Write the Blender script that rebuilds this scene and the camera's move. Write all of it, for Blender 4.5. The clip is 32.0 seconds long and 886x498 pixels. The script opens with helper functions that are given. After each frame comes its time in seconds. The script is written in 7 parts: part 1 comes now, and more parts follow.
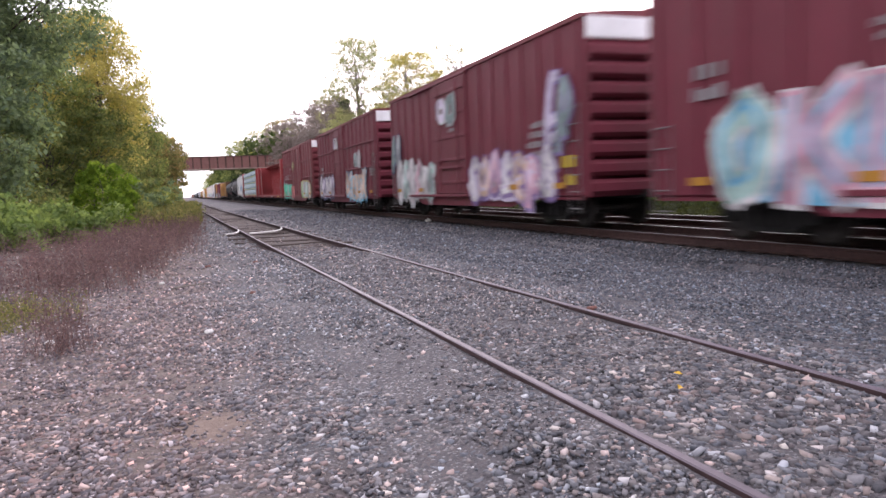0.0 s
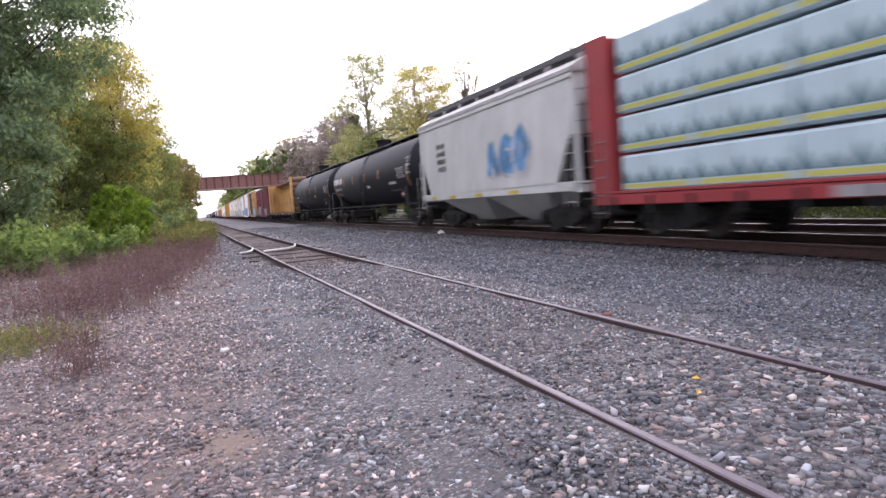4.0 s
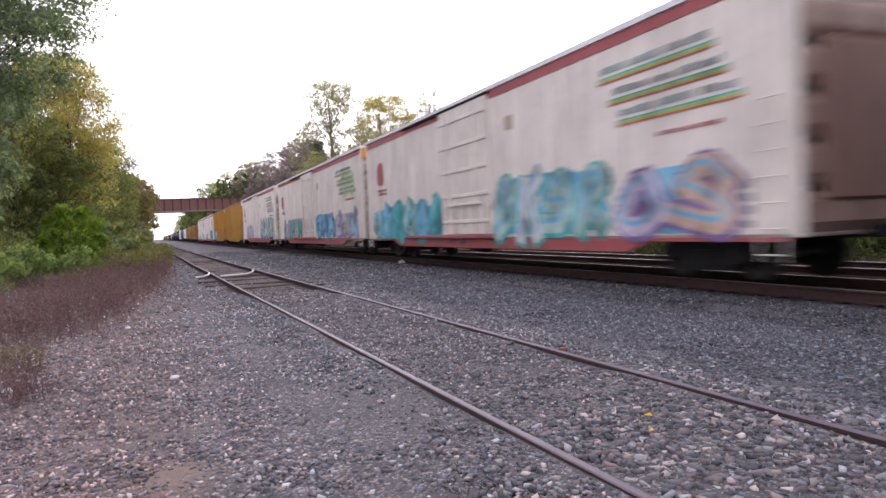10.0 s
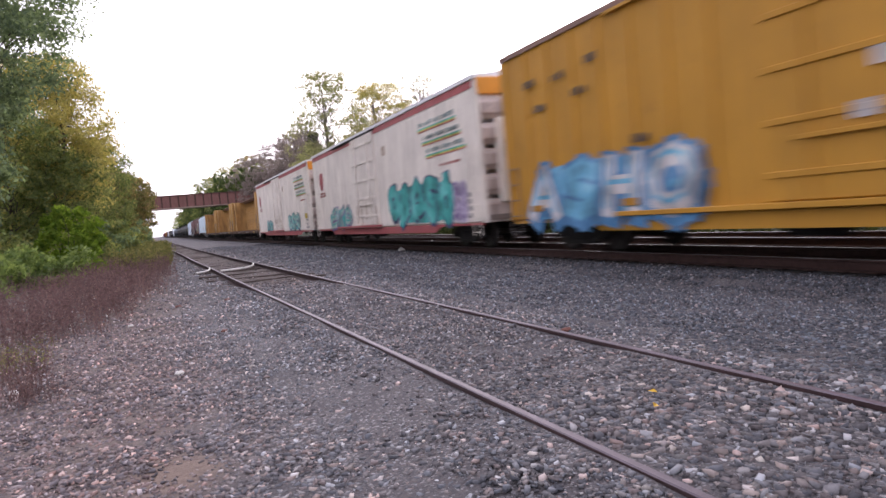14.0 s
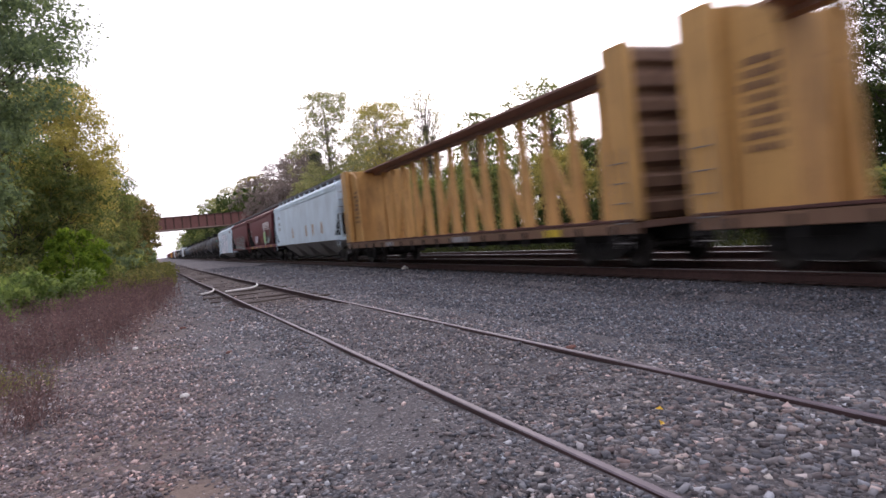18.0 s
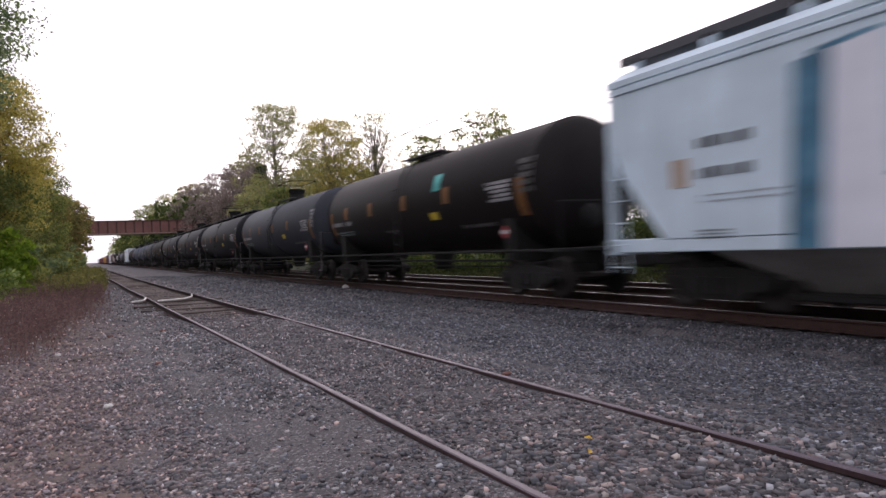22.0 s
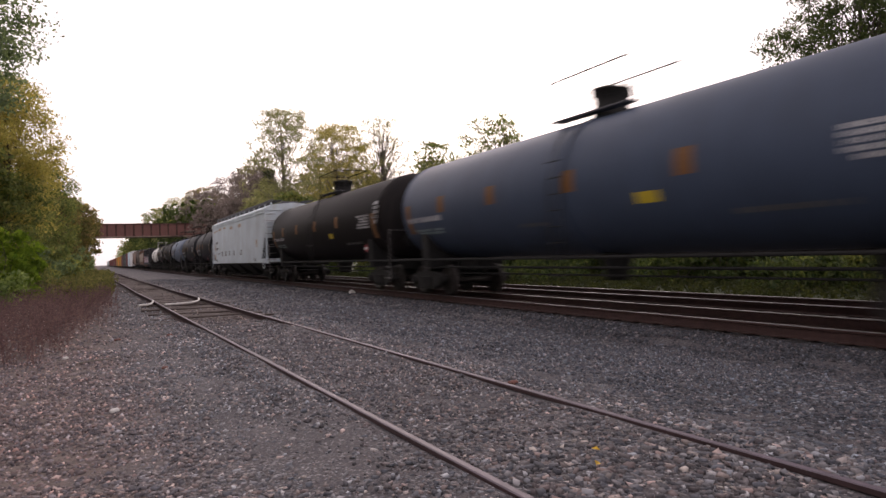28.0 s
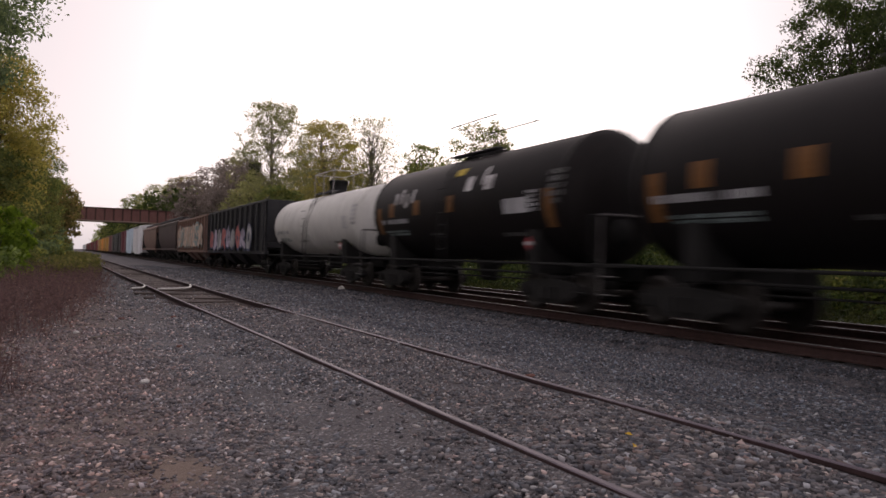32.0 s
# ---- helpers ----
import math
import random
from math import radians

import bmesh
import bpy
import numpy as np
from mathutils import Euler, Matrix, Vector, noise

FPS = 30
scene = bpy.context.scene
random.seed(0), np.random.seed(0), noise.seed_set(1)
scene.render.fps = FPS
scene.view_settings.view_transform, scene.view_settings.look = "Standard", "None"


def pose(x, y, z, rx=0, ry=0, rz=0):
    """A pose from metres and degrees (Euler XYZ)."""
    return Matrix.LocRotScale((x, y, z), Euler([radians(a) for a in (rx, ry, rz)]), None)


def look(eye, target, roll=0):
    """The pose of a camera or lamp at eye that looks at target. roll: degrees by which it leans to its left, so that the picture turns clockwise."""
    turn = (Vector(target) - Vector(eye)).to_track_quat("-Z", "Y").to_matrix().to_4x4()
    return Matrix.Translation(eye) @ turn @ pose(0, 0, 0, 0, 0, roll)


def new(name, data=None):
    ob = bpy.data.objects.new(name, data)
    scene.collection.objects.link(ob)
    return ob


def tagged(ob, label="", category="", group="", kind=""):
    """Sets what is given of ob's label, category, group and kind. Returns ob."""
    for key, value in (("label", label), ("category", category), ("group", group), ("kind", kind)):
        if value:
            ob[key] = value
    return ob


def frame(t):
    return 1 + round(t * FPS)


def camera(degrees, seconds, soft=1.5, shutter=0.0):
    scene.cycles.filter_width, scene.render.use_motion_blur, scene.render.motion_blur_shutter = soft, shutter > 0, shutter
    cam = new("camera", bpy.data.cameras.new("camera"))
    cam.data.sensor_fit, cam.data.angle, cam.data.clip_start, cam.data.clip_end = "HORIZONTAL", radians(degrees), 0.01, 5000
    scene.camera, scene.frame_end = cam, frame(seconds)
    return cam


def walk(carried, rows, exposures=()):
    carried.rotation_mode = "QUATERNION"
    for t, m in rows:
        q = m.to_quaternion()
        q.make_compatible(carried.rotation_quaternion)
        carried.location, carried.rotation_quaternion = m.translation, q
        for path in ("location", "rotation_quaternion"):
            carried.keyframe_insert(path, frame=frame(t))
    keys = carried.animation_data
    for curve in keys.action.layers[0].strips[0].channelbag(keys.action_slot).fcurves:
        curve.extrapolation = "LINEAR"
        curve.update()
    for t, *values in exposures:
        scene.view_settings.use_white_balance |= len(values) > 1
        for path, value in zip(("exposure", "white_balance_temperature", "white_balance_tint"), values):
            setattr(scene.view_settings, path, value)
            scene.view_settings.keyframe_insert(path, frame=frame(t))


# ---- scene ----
SECONDS = 32.0
cam = camera(64.57, SECONDS, soft=1.5, shutter=0.45)


def aim(x, y, z, pitch, roll, yaw):
    """A camera at a place, turned by yaw, pitch and roll in degrees; at rest it looks along +y."""
    return pose(x, y, z, 0, 0, yaw) @ pose(0, 0, 0, pitch) @ pose(0, 0, 0, 0, roll) @ pose(0, 0, 0, 90)


# seconds, x, y, z, pitch, roll, yaw
PATH = (
    (0, 0.003, 0.008, 1.293, -5.10, 2.41, -19.81), (0.5, 0.018, 0.019, 1.286, -5.57, 3.13, -19.10), (1, 0.022, 0.031, 1.278, -5.85, 3.77, -18.47),
    (1.5, 0.017, 0.035, 1.283, -6.07, 3.68, -17.93), (2, 0.023, 0.049, 1.281, -6.06, 3.48, -17.57), (2.5, 0.025, 0.042, 1.279, -5.83, 3.66, -17.76),
    (4.5, 0.022, 0.009, 1.291, -3.66, 4.29, -19.01), (5, 0.030, 0.015, 1.294, -3.41, 3.50, -19.17), (5.5, 0.036, 0.020, 1.295, -2.67, 2.07, -21.04),
    (6, 0.035, 0.021, 1.295, -0.75, 0.76, -23.53), (6.5, 0.036, 0.023, 1.294, -1.09, 0.92, -23.50), (7, 0.047, 0.027, 1.292, -2.38, 1.47, -23.93),
    (7.5, 0.048, 0.023, 1.294, -2.40, 2.19, -24.34), (8, 0.043, 0.013, 1.295, -2.58, 2.78, -24.41), (8.5, 0.036, 0.022, 1.298, -2.37, 2.16, -23.10),
    (9, 0.031, 0.015, 1.299, -2.26, 1.99, -22.92), (9.5, 0.027, 0.014, 1.302, -2.29, 1.91, -22.89), (10, 0.036, 0.011, 1.298, -1.84, 2.62, -22.07),
    (10.5, 0.044, 0.019, 1.295, -1.95, 3.46, -22.06), (11, 0.048, 0.023, 1.294, -2.21, 3.93, -22.12), (11.5, 0.044, 0.027, 1.291, -2.54, 4.30, -22.10),
    (12, 0.046, 0.034, 1.295, -2.64, 4.44, -22.05), (12.5, 0.052, 0.036, 1.286, -3.18, 4.49, -21.98), (13, 0.056, 0.028, 1.291, -3.29, 4.84, -22.07),
    (13.5, 0.046, 0.027, 1.291, -2.95, 4.64, -22.11), (14, 0.042, 0.013, 1.291, -2.97, 4.89, -22.02), (14.5, 0.034, -0.007, 1.291, -2.96, 5.16, -20.02),
    (16.5, 0.030, -0.031, 1.301, -1.64, 5.77, -22.16), (17, 0.044, -0.034, 1.303, -1.95, 6.20, -24.27), (17.5, 0.027, -0.015, 1.305, -2.24, 5.41, -24.20),
    (18, 0.034, -0.001, 1.306, -1.52, 5.64, -21.89), (18.5, 0.041, 0.007, 1.306, -1.26, 4.82, -21.06), (19, 0.062, 0.023, 1.302, -1.21, 3.52, -22.46),
    (19.5, 0.026, 0.009, 1.313, 1.24, 0.28, -26.14), (20, 0.004, -0.033, 1.317, 2.52, -0.49, -28.01), (20.5, 0.012, -0.028, 1.316, 0.73, 0.67, -27.58),
    (21, 0.020, -0.022, 1.311, 0.24, 1.59, -26.71), (21.5, 0.025, -0.031, 1.309, 0.36, 2.26, -26.79), (22, 0.015, -0.035, 1.305, -0.00, 2.24, -26.69),
    (22.5, 0.016, -0.041, 1.309, 0.53, 1.15, -27.99), (23, -0.007, -0.065, 1.315, 1.09, 0.34, -28.12), (23.5, 0.001, -0.052, 1.320, 1.25, -0.45, -26.95),
    (24, 0.009, -0.030, 1.317, 1.09, -0.63, -26.64), (24.5, 0.009, -0.032, 1.317, 0.84, 0.15, -26.68), (25, 0.016, -0.037, 1.316, 0.84, 0.56, -26.69),
    (25.5, 0.024, -0.035, 1.317, 0.94, 1.07, -26.66), (27.5, 0.029, -0.023, 1.311, 0.40, 1.90, -26.31), (28, 0.013, -0.022, 1.321, 0.49, 1.71, -26.16),
    (28.5, 0.020, -0.010, 1.335, 1.94, 1.00, -25.07), (29, 0.024, -0.001, 1.329, 2.39, 1.01, -25.14), (29.5, -0.004, 0.052, 1.323, 1.41, 0.63, -24.34),
    (30, -0.085, 0.076, 1.315, 0.50, 0.20, -25.09), (30.5, -0.163, -0.002, 1.288, 1.08, -1.19, -27.24), (31, -0.282, -0.069, 1.270, 0.74, -1.57, -27.15),
    (31.5, -0.384, -0.070, 1.257, 0.84, -2.19, -27.19), (32, -0.522, -0.046, 1.218, 0.86, -1.71, -27.82),
)
# seconds, stops, kelvin, tint: the picture slowly darkens as dark tanks fill it
EXPOSURES = ((0, 1.4, 6350, 23), (2, 1.52, 6150, 22), (5, 1.44, 6200, 23), (6, 1.12, 6300, 24), (7, 0.76, 6300, 24), (8, 0.98, 6250, 25), (9, 1.05, 6250, 24), (14, 1.05, 6250, 24), (17, 0.7, 6300, 23), (19, 0.66, 6250, 23), (20, 0.5, 6350, 23), (22, 0.38, 6450, 22.5), (25, 0.24, 6950, 25), (28, 0.3, 7050, 25), (29, 0.18, 7100, 25), (30, -0.1, 7050, 25), (32, -0.22, 6950, 24))
walk(cam, [(t, aim(*row)) for t, *row in PATH], EXPOSURES)

# ---- light: a bright, thinly clouded evening sky ----
world = bpy.data.worlds.new("sky")
scene.world = world
world.use_nodes = True
wn, wl = world.node_tree.nodes, world.node_tree.links
sky = wn.new("ShaderNodeTexSky")
sky.sky_type = "NISHITA"
sky.sun_disc = False
sky.sun_elevation, sky.sun_rotation = radians(21), radians(28)
sky.air_density, sky.dust_density, sky.ozone_density = 1.0, 4.0, 1.0
soft_sky = wn.new("ShaderNodeHueSaturation")
soft_sky.inputs["Saturation"].default_value = 0.30
wl.new(sky.outputs[0], soft_sky.inputs["Color"])
haze = wn.new("ShaderNodeMix")        # thin cloud that evens the sky out
haze.data_type = "RGBA"
haze.inputs[0].default_value = 0.8
haze.inputs[7].default_value = (5.6, 5.6, 5.8, 1)
wl.new(soft_sky.outputs[0], haze.inputs[6])
wl.new(haze.outputs[2], wn["Background"].inputs["Color"])
wn["Background"].inputs["Strength"].default_value = 0.15
sun = new("sun", bpy.data.lights.new("sun", "SUN"))
sun.data.energy, sun.data.angle, sun.data.color = 0.3, radians(40), (1.0, 0.93, 0.86)
sun.matrix_world = look((19, 35, 15), (0, 0, 0))

# ---- tools ----
V0 = 24.93          # the train's speed, metres a second
RAIL = 0.135        # height of the main line's rail heads
XC = 9.885          # the main line's centre
NEAR = -1.585       # a car's side that faces the siding


class Geo:
    """Points and faces of one mesh."""

    def __init__(self):
        self.v, self.f, self.m, self.s = [], [], [], []

    def add(self, vs, fs, mat=0, smooth=False):
        n = len(self.v)
        self.v += [tuple(p) for p in vs]
        for q in fs:
            self.f.append(tuple(i + n for i in q))
            self.m.append(mat)
            self.s.append(smooth)
        return self

    def box(self, x0, x1, y0, y1, z0, z1, mat=0):
        vs = [(x, y, z) for z in (z0, z1) for y in (y0, y1) for x in (x0, x1)]
        return self.add(vs, [(0, 2, 3, 1), (4, 5, 7, 6), (0, 1, 5, 4), (2, 6, 7, 3), (0, 4, 6, 2), (1, 3, 7, 5)], mat)

    def cbox(self, x0, x1, y0, y1, z0, z1, c=0.03, mat=0):
        """A box with its edges cut by c."""
        vs, ids = [], {}
        lo, hi = (x0, y0, z0), (x1, y1, z1)
        for sx in (0, 1):
            for sy in (0, 1):
                for sz in (0, 1):
                    s = (sx, sy, sz)
                    for ax in range(3):
                        p = [(hi[k] if s[k] else lo[k]) - (0 if k == ax else (c if s[k] else -c)) for k in range(3)]
                        ids[s, ax] = len(vs)
                        vs.append(p)
        fs = []
        for ax in range(3):
            a, b = [k for k in range(3) if k != ax]
            for side in (0, 1):
                q = []
                for i, j in ((0, 0), (1, 0), (1, 1), (0, 1)):
                    s = [0, 0, 0]
                    s[ax], s[a], s[b] = side, i, j
                    q.append(ids[tuple(s), ax])
                fs.append(q)
            for i in (0, 1):
                for j in (0, 1):
                    s0, s1 = [0, 0, 0], [0, 0, 0]
                    s0[a], s0[b], s1[a], s1[b], s1[ax] = i, j, i, j, 1
                    fs.append([ids[tuple(s0), a], ids[tuple(s1), a], ids[tuple(s1), b], ids[tuple(s0), b]])
        for sx in (0, 1):
            for sy in (0, 1):
                for sz in (0, 1):
                    fs.append([ids[(sx, sy, sz), k] for k in range(3)])
        return self.add(vs, fs, mat)

    def prism(self, poly, axis, a, b, mat=0):
        """A polygon drawn out along an axis. poly holds the other two coordinates in x, y, z order."""
        n = len(poly)
        vs = []
        for t in (a, b):
            for p, q in poly:
                vs.append({"x": (t, p, q), "y": (p, t, q), "z": (p, q, t)}[axis])
        fs = [tuple(range(n)), tuple(range(2 * n - 1, n - 1, -1))]
        fs += [(i, (i + 1) % n, n + (i + 1) % n, n + i) for i in range(n)]
        return self.add(vs, fs, mat)

    def tube(self, pts, r, seg=8, mat=0, r2=None, smooth=True):
        pts = [Vector(p) for p in pts]
        n, vs, fs = len(pts), [], []
        for i, p in enumerate(pts):
            d = (pts[min(i + 1, n - 1)] - pts[max(i - 1, 0)]).normalized()
            u = d.orthogonal().normalized() if abs(d.z) > 0.95 else d.cross(Vector((0, 0, 1))).normalized()
            w = d.cross(u)
            k = r if r2 is None else r + (r2 - r) * i / max(1, n - 1)
            for j in range(seg):
                a = 2 * math.pi * j / seg
                vs.append(p + (u * math.cos(a) + w * math.sin(a)) * k)
        for i in range(n - 1):
            for j in range(seg):
                fs.append((i * seg + j, i * seg + (j + 1) % seg, (i + 1) * seg + (j + 1) % seg, (i + 1) * seg + j))
        self.add(vs, fs, mat, smooth)
        return self.add([vs[j] for j in range(seg)] + [vs[(n - 1) * seg + j] for j in range(seg)],
                        [tuple(range(seg - 1, -1, -1)), tuple(range(seg, 2 * seg))], mat)

    def lathe(self, prof, axis, centre, seg=36, mat=0, smooth=True):
        """Turns (along, radius) about an axis through centre."""
        vs, fs, n = [], [], len(prof)
        cx, cy, cz = centre
        for a, r in prof:
            for j in range(seg):
                t = 2 * math.pi * j / seg
                c, s = r * math.cos(t), r * math.sin(t)
                vs.append({"y": (cx + c, cy + a, cz + s), "x": (cx + a, cy + c, cz + s), "z": (cx + c, cy + s, cz + a)}[axis])
        for i in range(n - 1):
            for j in range(seg):
                fs.append((i * seg + j, i * seg + (j + 1) % seg, (i + 1) * seg + (j + 1) % seg, (i + 1) * seg + j))
        fs += [tuple(range(seg)), tuple(range((n - 1) * seg, n * seg))]
        return self.add(vs, fs, mat, smooth)

    def mesh(self, name, mats):
        me = bpy.data.meshes.new(name)
        me.from_pydata(self.v, [], self.f)
        for m in mats:
            me.materials.append(m)
        me.polygons.foreach_set("material_index", self.m)
        me.polygons.foreach_set("use_smooth", self.s)
        me.update()
        bm = bmesh.new()
        bm.from_mesh(me)
        bmesh.ops.recalc_face_normals(bm, faces=bm.faces)
        bm.to_mesh(me)
        bm.free()
        return me


def part(name, geo, material, parent, label=""):
    """One mesh object under a thing or a part. geo: a Geo, or a mesh to share."""
    mats = material if isinstance(material, (list, tuple)) else [material]
    me = geo.mesh(name, mats) if isinstance(geo, Geo) else geo
    ob = new(name, me)
    ob.parent = parent
    if label:
        ob["label"] = label
    return ob


def thing(name, label, category, group="", at=(0, 0, 0)):
    ob = new(name)
    ob.location = at
    return tagged(ob, label, category, group)


def solid(name, geo, material, label, category="", kind="", group=""):
    ob = part(name, geo, material, None)
    return tagged(ob, label, category, group, kind)


def raw_mesh(name, verts, faces, mats, smooth=False):
    """A mesh from arrays: verts (n, 3), faces (m, k)."""
    me = bpy.data.meshes.new(name)
    n, k = len(faces), faces.shape[1]
    me.vertices.add(len(verts))
    me.vertices.foreach_set("co", np.ascontiguousarray(verts, dtype=np.float32).ravel())
    me.loops.add(n * k)
    me.loops.foreach_set("vertex_index", np.ascontiguousarray(faces, dtype=np.int32).ravel())
    me.polygons.add(n)
    me.polygons.foreach_set("loop_start", np.arange(0, n * k, k, dtype=np.int32))
    if smooth:
        me.polygons.foreach_set("use_smooth", np.ones(n, dtype=bool))
    for m in mats:
        me.materials.append(m)
    me.update(calc_edges=True)
    return me


# ---- materials ----
class Nodes:
    def __init__(self, name):
        self.mat = bpy.data.materials.new(name)
        self.mat.use_nodes = True
        self.t = self.mat.node_tree
        self.b = self.t.nodes["Principled BSDF"]

    def node(self, kind, **values):
        n = self.t.nodes.new(kind)
        for k, v in values.items():
            n.inputs[k.replace("_", " ")].default_value = v
        return n

    def link(self, a, b):
        self.t.links.new(a, b)

    def coords(self, scale=(1, 1, 1), space="Object"):
        tc = self.node("ShaderNodeTexCoord")
        mp = self.node("ShaderNodeMapping", Scale=scale)
        self.link(tc.outputs[space], mp.inputs["Vector"])
        return mp.outputs[0]

    def noise(self, vec, scale, detail=4, rough=0.6):
        n = self.node("ShaderNodeTexNoise", Scale=scale, Detail=detail, Roughness=rough)
        self.link(vec, n.inputs["Vector"])
        return n.outputs["Fac"]

    def ramp(self, fac, stops, interp="LINEAR"):
        r = self.node("ShaderNodeValToRGB")
        r.color_ramp.interpolation = interp
        e = r.color_ramp.elements
        while len(e) < len(stops):
            e.new(0.5)
        for el, (p, c) in zip(e, stops):
            el.position = p
            el.color = (*c, 1) if len(c) == 3 else c
        self.link(fac, r.inputs[0])
        return r.outputs[0]

    def mix(self, fac, a, b, blend="MIX"):
        m = self.t.nodes.new("ShaderNodeMix")
        m.data_type, m.blend_type = "RGBA", blend
        for sock, v in ((m.inputs[0], fac), (m.inputs[6], a), (m.inputs[7], b)):
            if isinstance(v, (int, float)):
                sock.default_value = v
            elif isinstance(v, (tuple, list)):
                sock.default_value = (*v, 1)
            else:
                self.link(v, sock)
        return m.outputs[2]

    def math(self, op, a, b):
        m = self.t.nodes.new("ShaderNodeMath")
        m.operation = op
        for sock, v in zip(m.inputs, (a, b)):
            if isinstance(v, (int, float)):
                sock.default_value = v
            else:
                self.link(v, sock)
        return m.outputs[0]

    def bump(self, height, strength, distance=0.02):
        n = self.node("ShaderNodeBump", Strength=strength, Distance=distance)
        self.link(height, n.inputs["Height"])
        self.link(n.outputs[0], self.b.inputs["Normal"])

    def done(self, colour, rough=0.7, metal=0.0):
        if isinstance(colour, (tuple, list)):
            self.b.inputs["Base Color"].default_value = (*colour, 1)
        else:
            self.link(colour, self.b.inputs["Base Color"])
        if isinstance(rough, (int, float)):
            self.b.inputs["Roughness"].default_value = rough
        else:
            self.link(rough, self.b.inputs["Roughness"])
        self.b.inputs["Metallic"].default_value = metal
        return self.mat


def grey(c, k):
    return tuple(min(1.0, x * k) for x in c)


def plain(name, colour, rough=0.7, metal=0.0, scale=3.0, spread=0.25, bump=0.15):
    n = Nodes(name)
    vec = n.coords()
    a, b = n.noise(vec, scale, 3), n.noise(vec, scale * 14, 4)
    col = n.mix(n.ramp(a, [(0.3, (0, 0, 0)), (0.7, (1, 1, 1))]), grey(colour, 1 - spread), grey(colour, 1 + spread))
    col = n.mix(0.35, col, n.ramp(b, [(0.25, grey(colour, 0.6)), (0.75, grey(colour, 1.35))]))
    n.bump(b, bump, 0.01)
    return n.done(col, rough, metal)


def paint(name, colour, grime=(0.07, 0.05, 0.04), dirt=0.35, rough=0.6, rust=0.0, spec=0.4):
    """Weathered car paint: faded patches, streaks that run down, dust low on the side."""
    n = Nodes(name)
    vec = n.coords()
    fade = n.noise(vec, 0.7, 3)
    col = n.mix(n.ramp(fade, [(0.3, (0, 0, 0)), (0.75, (1, 1, 1))]), grey(colour, 0.86), grey(colour, 1.12))
    streak = n.noise(n.coords((1.0, 5.0, 0.22)), 2.2, 5, 0.65)
    mask = n.ramp(streak, [(0.46, (0, 0, 0)), (0.78, (dirt, dirt, dirt))])
    col = n.mix(mask, col, grime)
    blot = n.noise(vec, 5.0, 6, 0.7)
    col = n.mix(n.ramp(blot, [(0.58, (0, 0, 0)), (0.72, (dirt * 0.6,) * 3)]), col, grey(grime, 0.8))
    if rust:
        spot = n.noise(vec, 1.6, 8, 0.75)
        col = n.mix(n.ramp(spot, [(0.62, (0, 0, 0)), (0.70, (rust, rust, rust))]), col, (0.16, 0.06, 0.025))
    n.bump(n.noise(vec, 30, 3), 0.08, 0.01)
    n.b.inputs["Specular IOR Level"].default_value = spec
    return n.done(col, rough)


MAROON = paint("maroon_paint", (0.148, 0.020, 0.036), dirt=0.35)
MAROON_DARK = paint("dark_maroon_paint", (0.165, 0.026, 0.036), dirt=0.4)
RED = paint("red_paint", (0.27, 0.030, 0.034), dirt=0.35)
YELLOW = paint("yellow_paint", (0.50, 0.245, 0.025), (0.10, 0.06, 0.03), dirt=0.35, rust=0.25)
TAN = paint("tan_paint", (0.45, 0.245, 0.088), (0.12, 0.07, 0.03), dirt=0.35)
BEAM_YELLOW = paint("beam_yellow_paint", (0.52, 0.30, 0.10), (0.12, 0.06, 0.028), dirt=0.75, rust=0.6)
WHITE = paint("white_paint", (0.80, 0.80, 0.82), (0.25, 0.20, 0.17), dirt=0.3)
CREAM = paint("cream_paint", (0.82, 0.755, 0.69), (0.26, 0.185, 0.135), dirt=0.5, rust=0.12)
GREY_CAR = paint("grey_paint", (0.50, 0.51, 0.50), (0.20, 0.18, 0.16), dirt=0.35)
PALE_BLUE = paint("pale_blue_grey_paint", (0.62, 0.76, 0.86), (0.24, 0.23, 0.22), dirt=0.2, rust=0.2)
WHITE_HOPPER = paint("off_white_paint", (0.60, 0.69, 0.75), (0.40, 0.27, 0.16), dirt=0.35, rust=0.4)
BROWN_CAR = paint("brown_paint", (0.138, 0.026, 0.033), dirt=0.25)
RUST_TAN = paint("faded_brown_paint", (0.24, 0.14, 0.11), dirt=0.5, rust=0.5)
BLACK = paint("black_tank_paint", (0.0145, 0.0155, 0.0205), (0.024, 0.023, 0.026), dirt=0.45, rough=0.58, spec=0.17)
BLACK_WARM = paint("brown_black_tank_paint", (0.0120, 0.0100, 0.0104), (0.022, 0.017, 0.016), dirt=0.55, rough=0.60, spec=0.14)
BLUE_TANK = paint("slate_blue_tank_paint", (0.052, 0.074, 0.118), (0.032, 0.030, 0.032), dirt=0.4, rough=0.55, spec=0.25)
PALE_TANK = paint("pale_blue_tank_paint", (0.155, 0.195, 0.265), (0.06, 0.055, 0.055), dirt=0.45, rough=0.62, spec=0.22)
GREY_TANK = paint("dark_grey_tank_paint", (0.044, 0.051, 0.066), (0.042, 0.042, 0.048), dirt=0.5, rough=0.62, spec=0.22)
BROWN_TANK = paint("brown_tank_paint", (0.092, 0.064, 0.061), (0.045, 0.037, 0.034), dirt=0.5, rough=0.62, spec=0.22)
WHITE_TANK = paint("dirty_white_tank_paint", (0.76, 0.75, 0.72), (0.25, 0.21, 0.17), dirt=0.35)
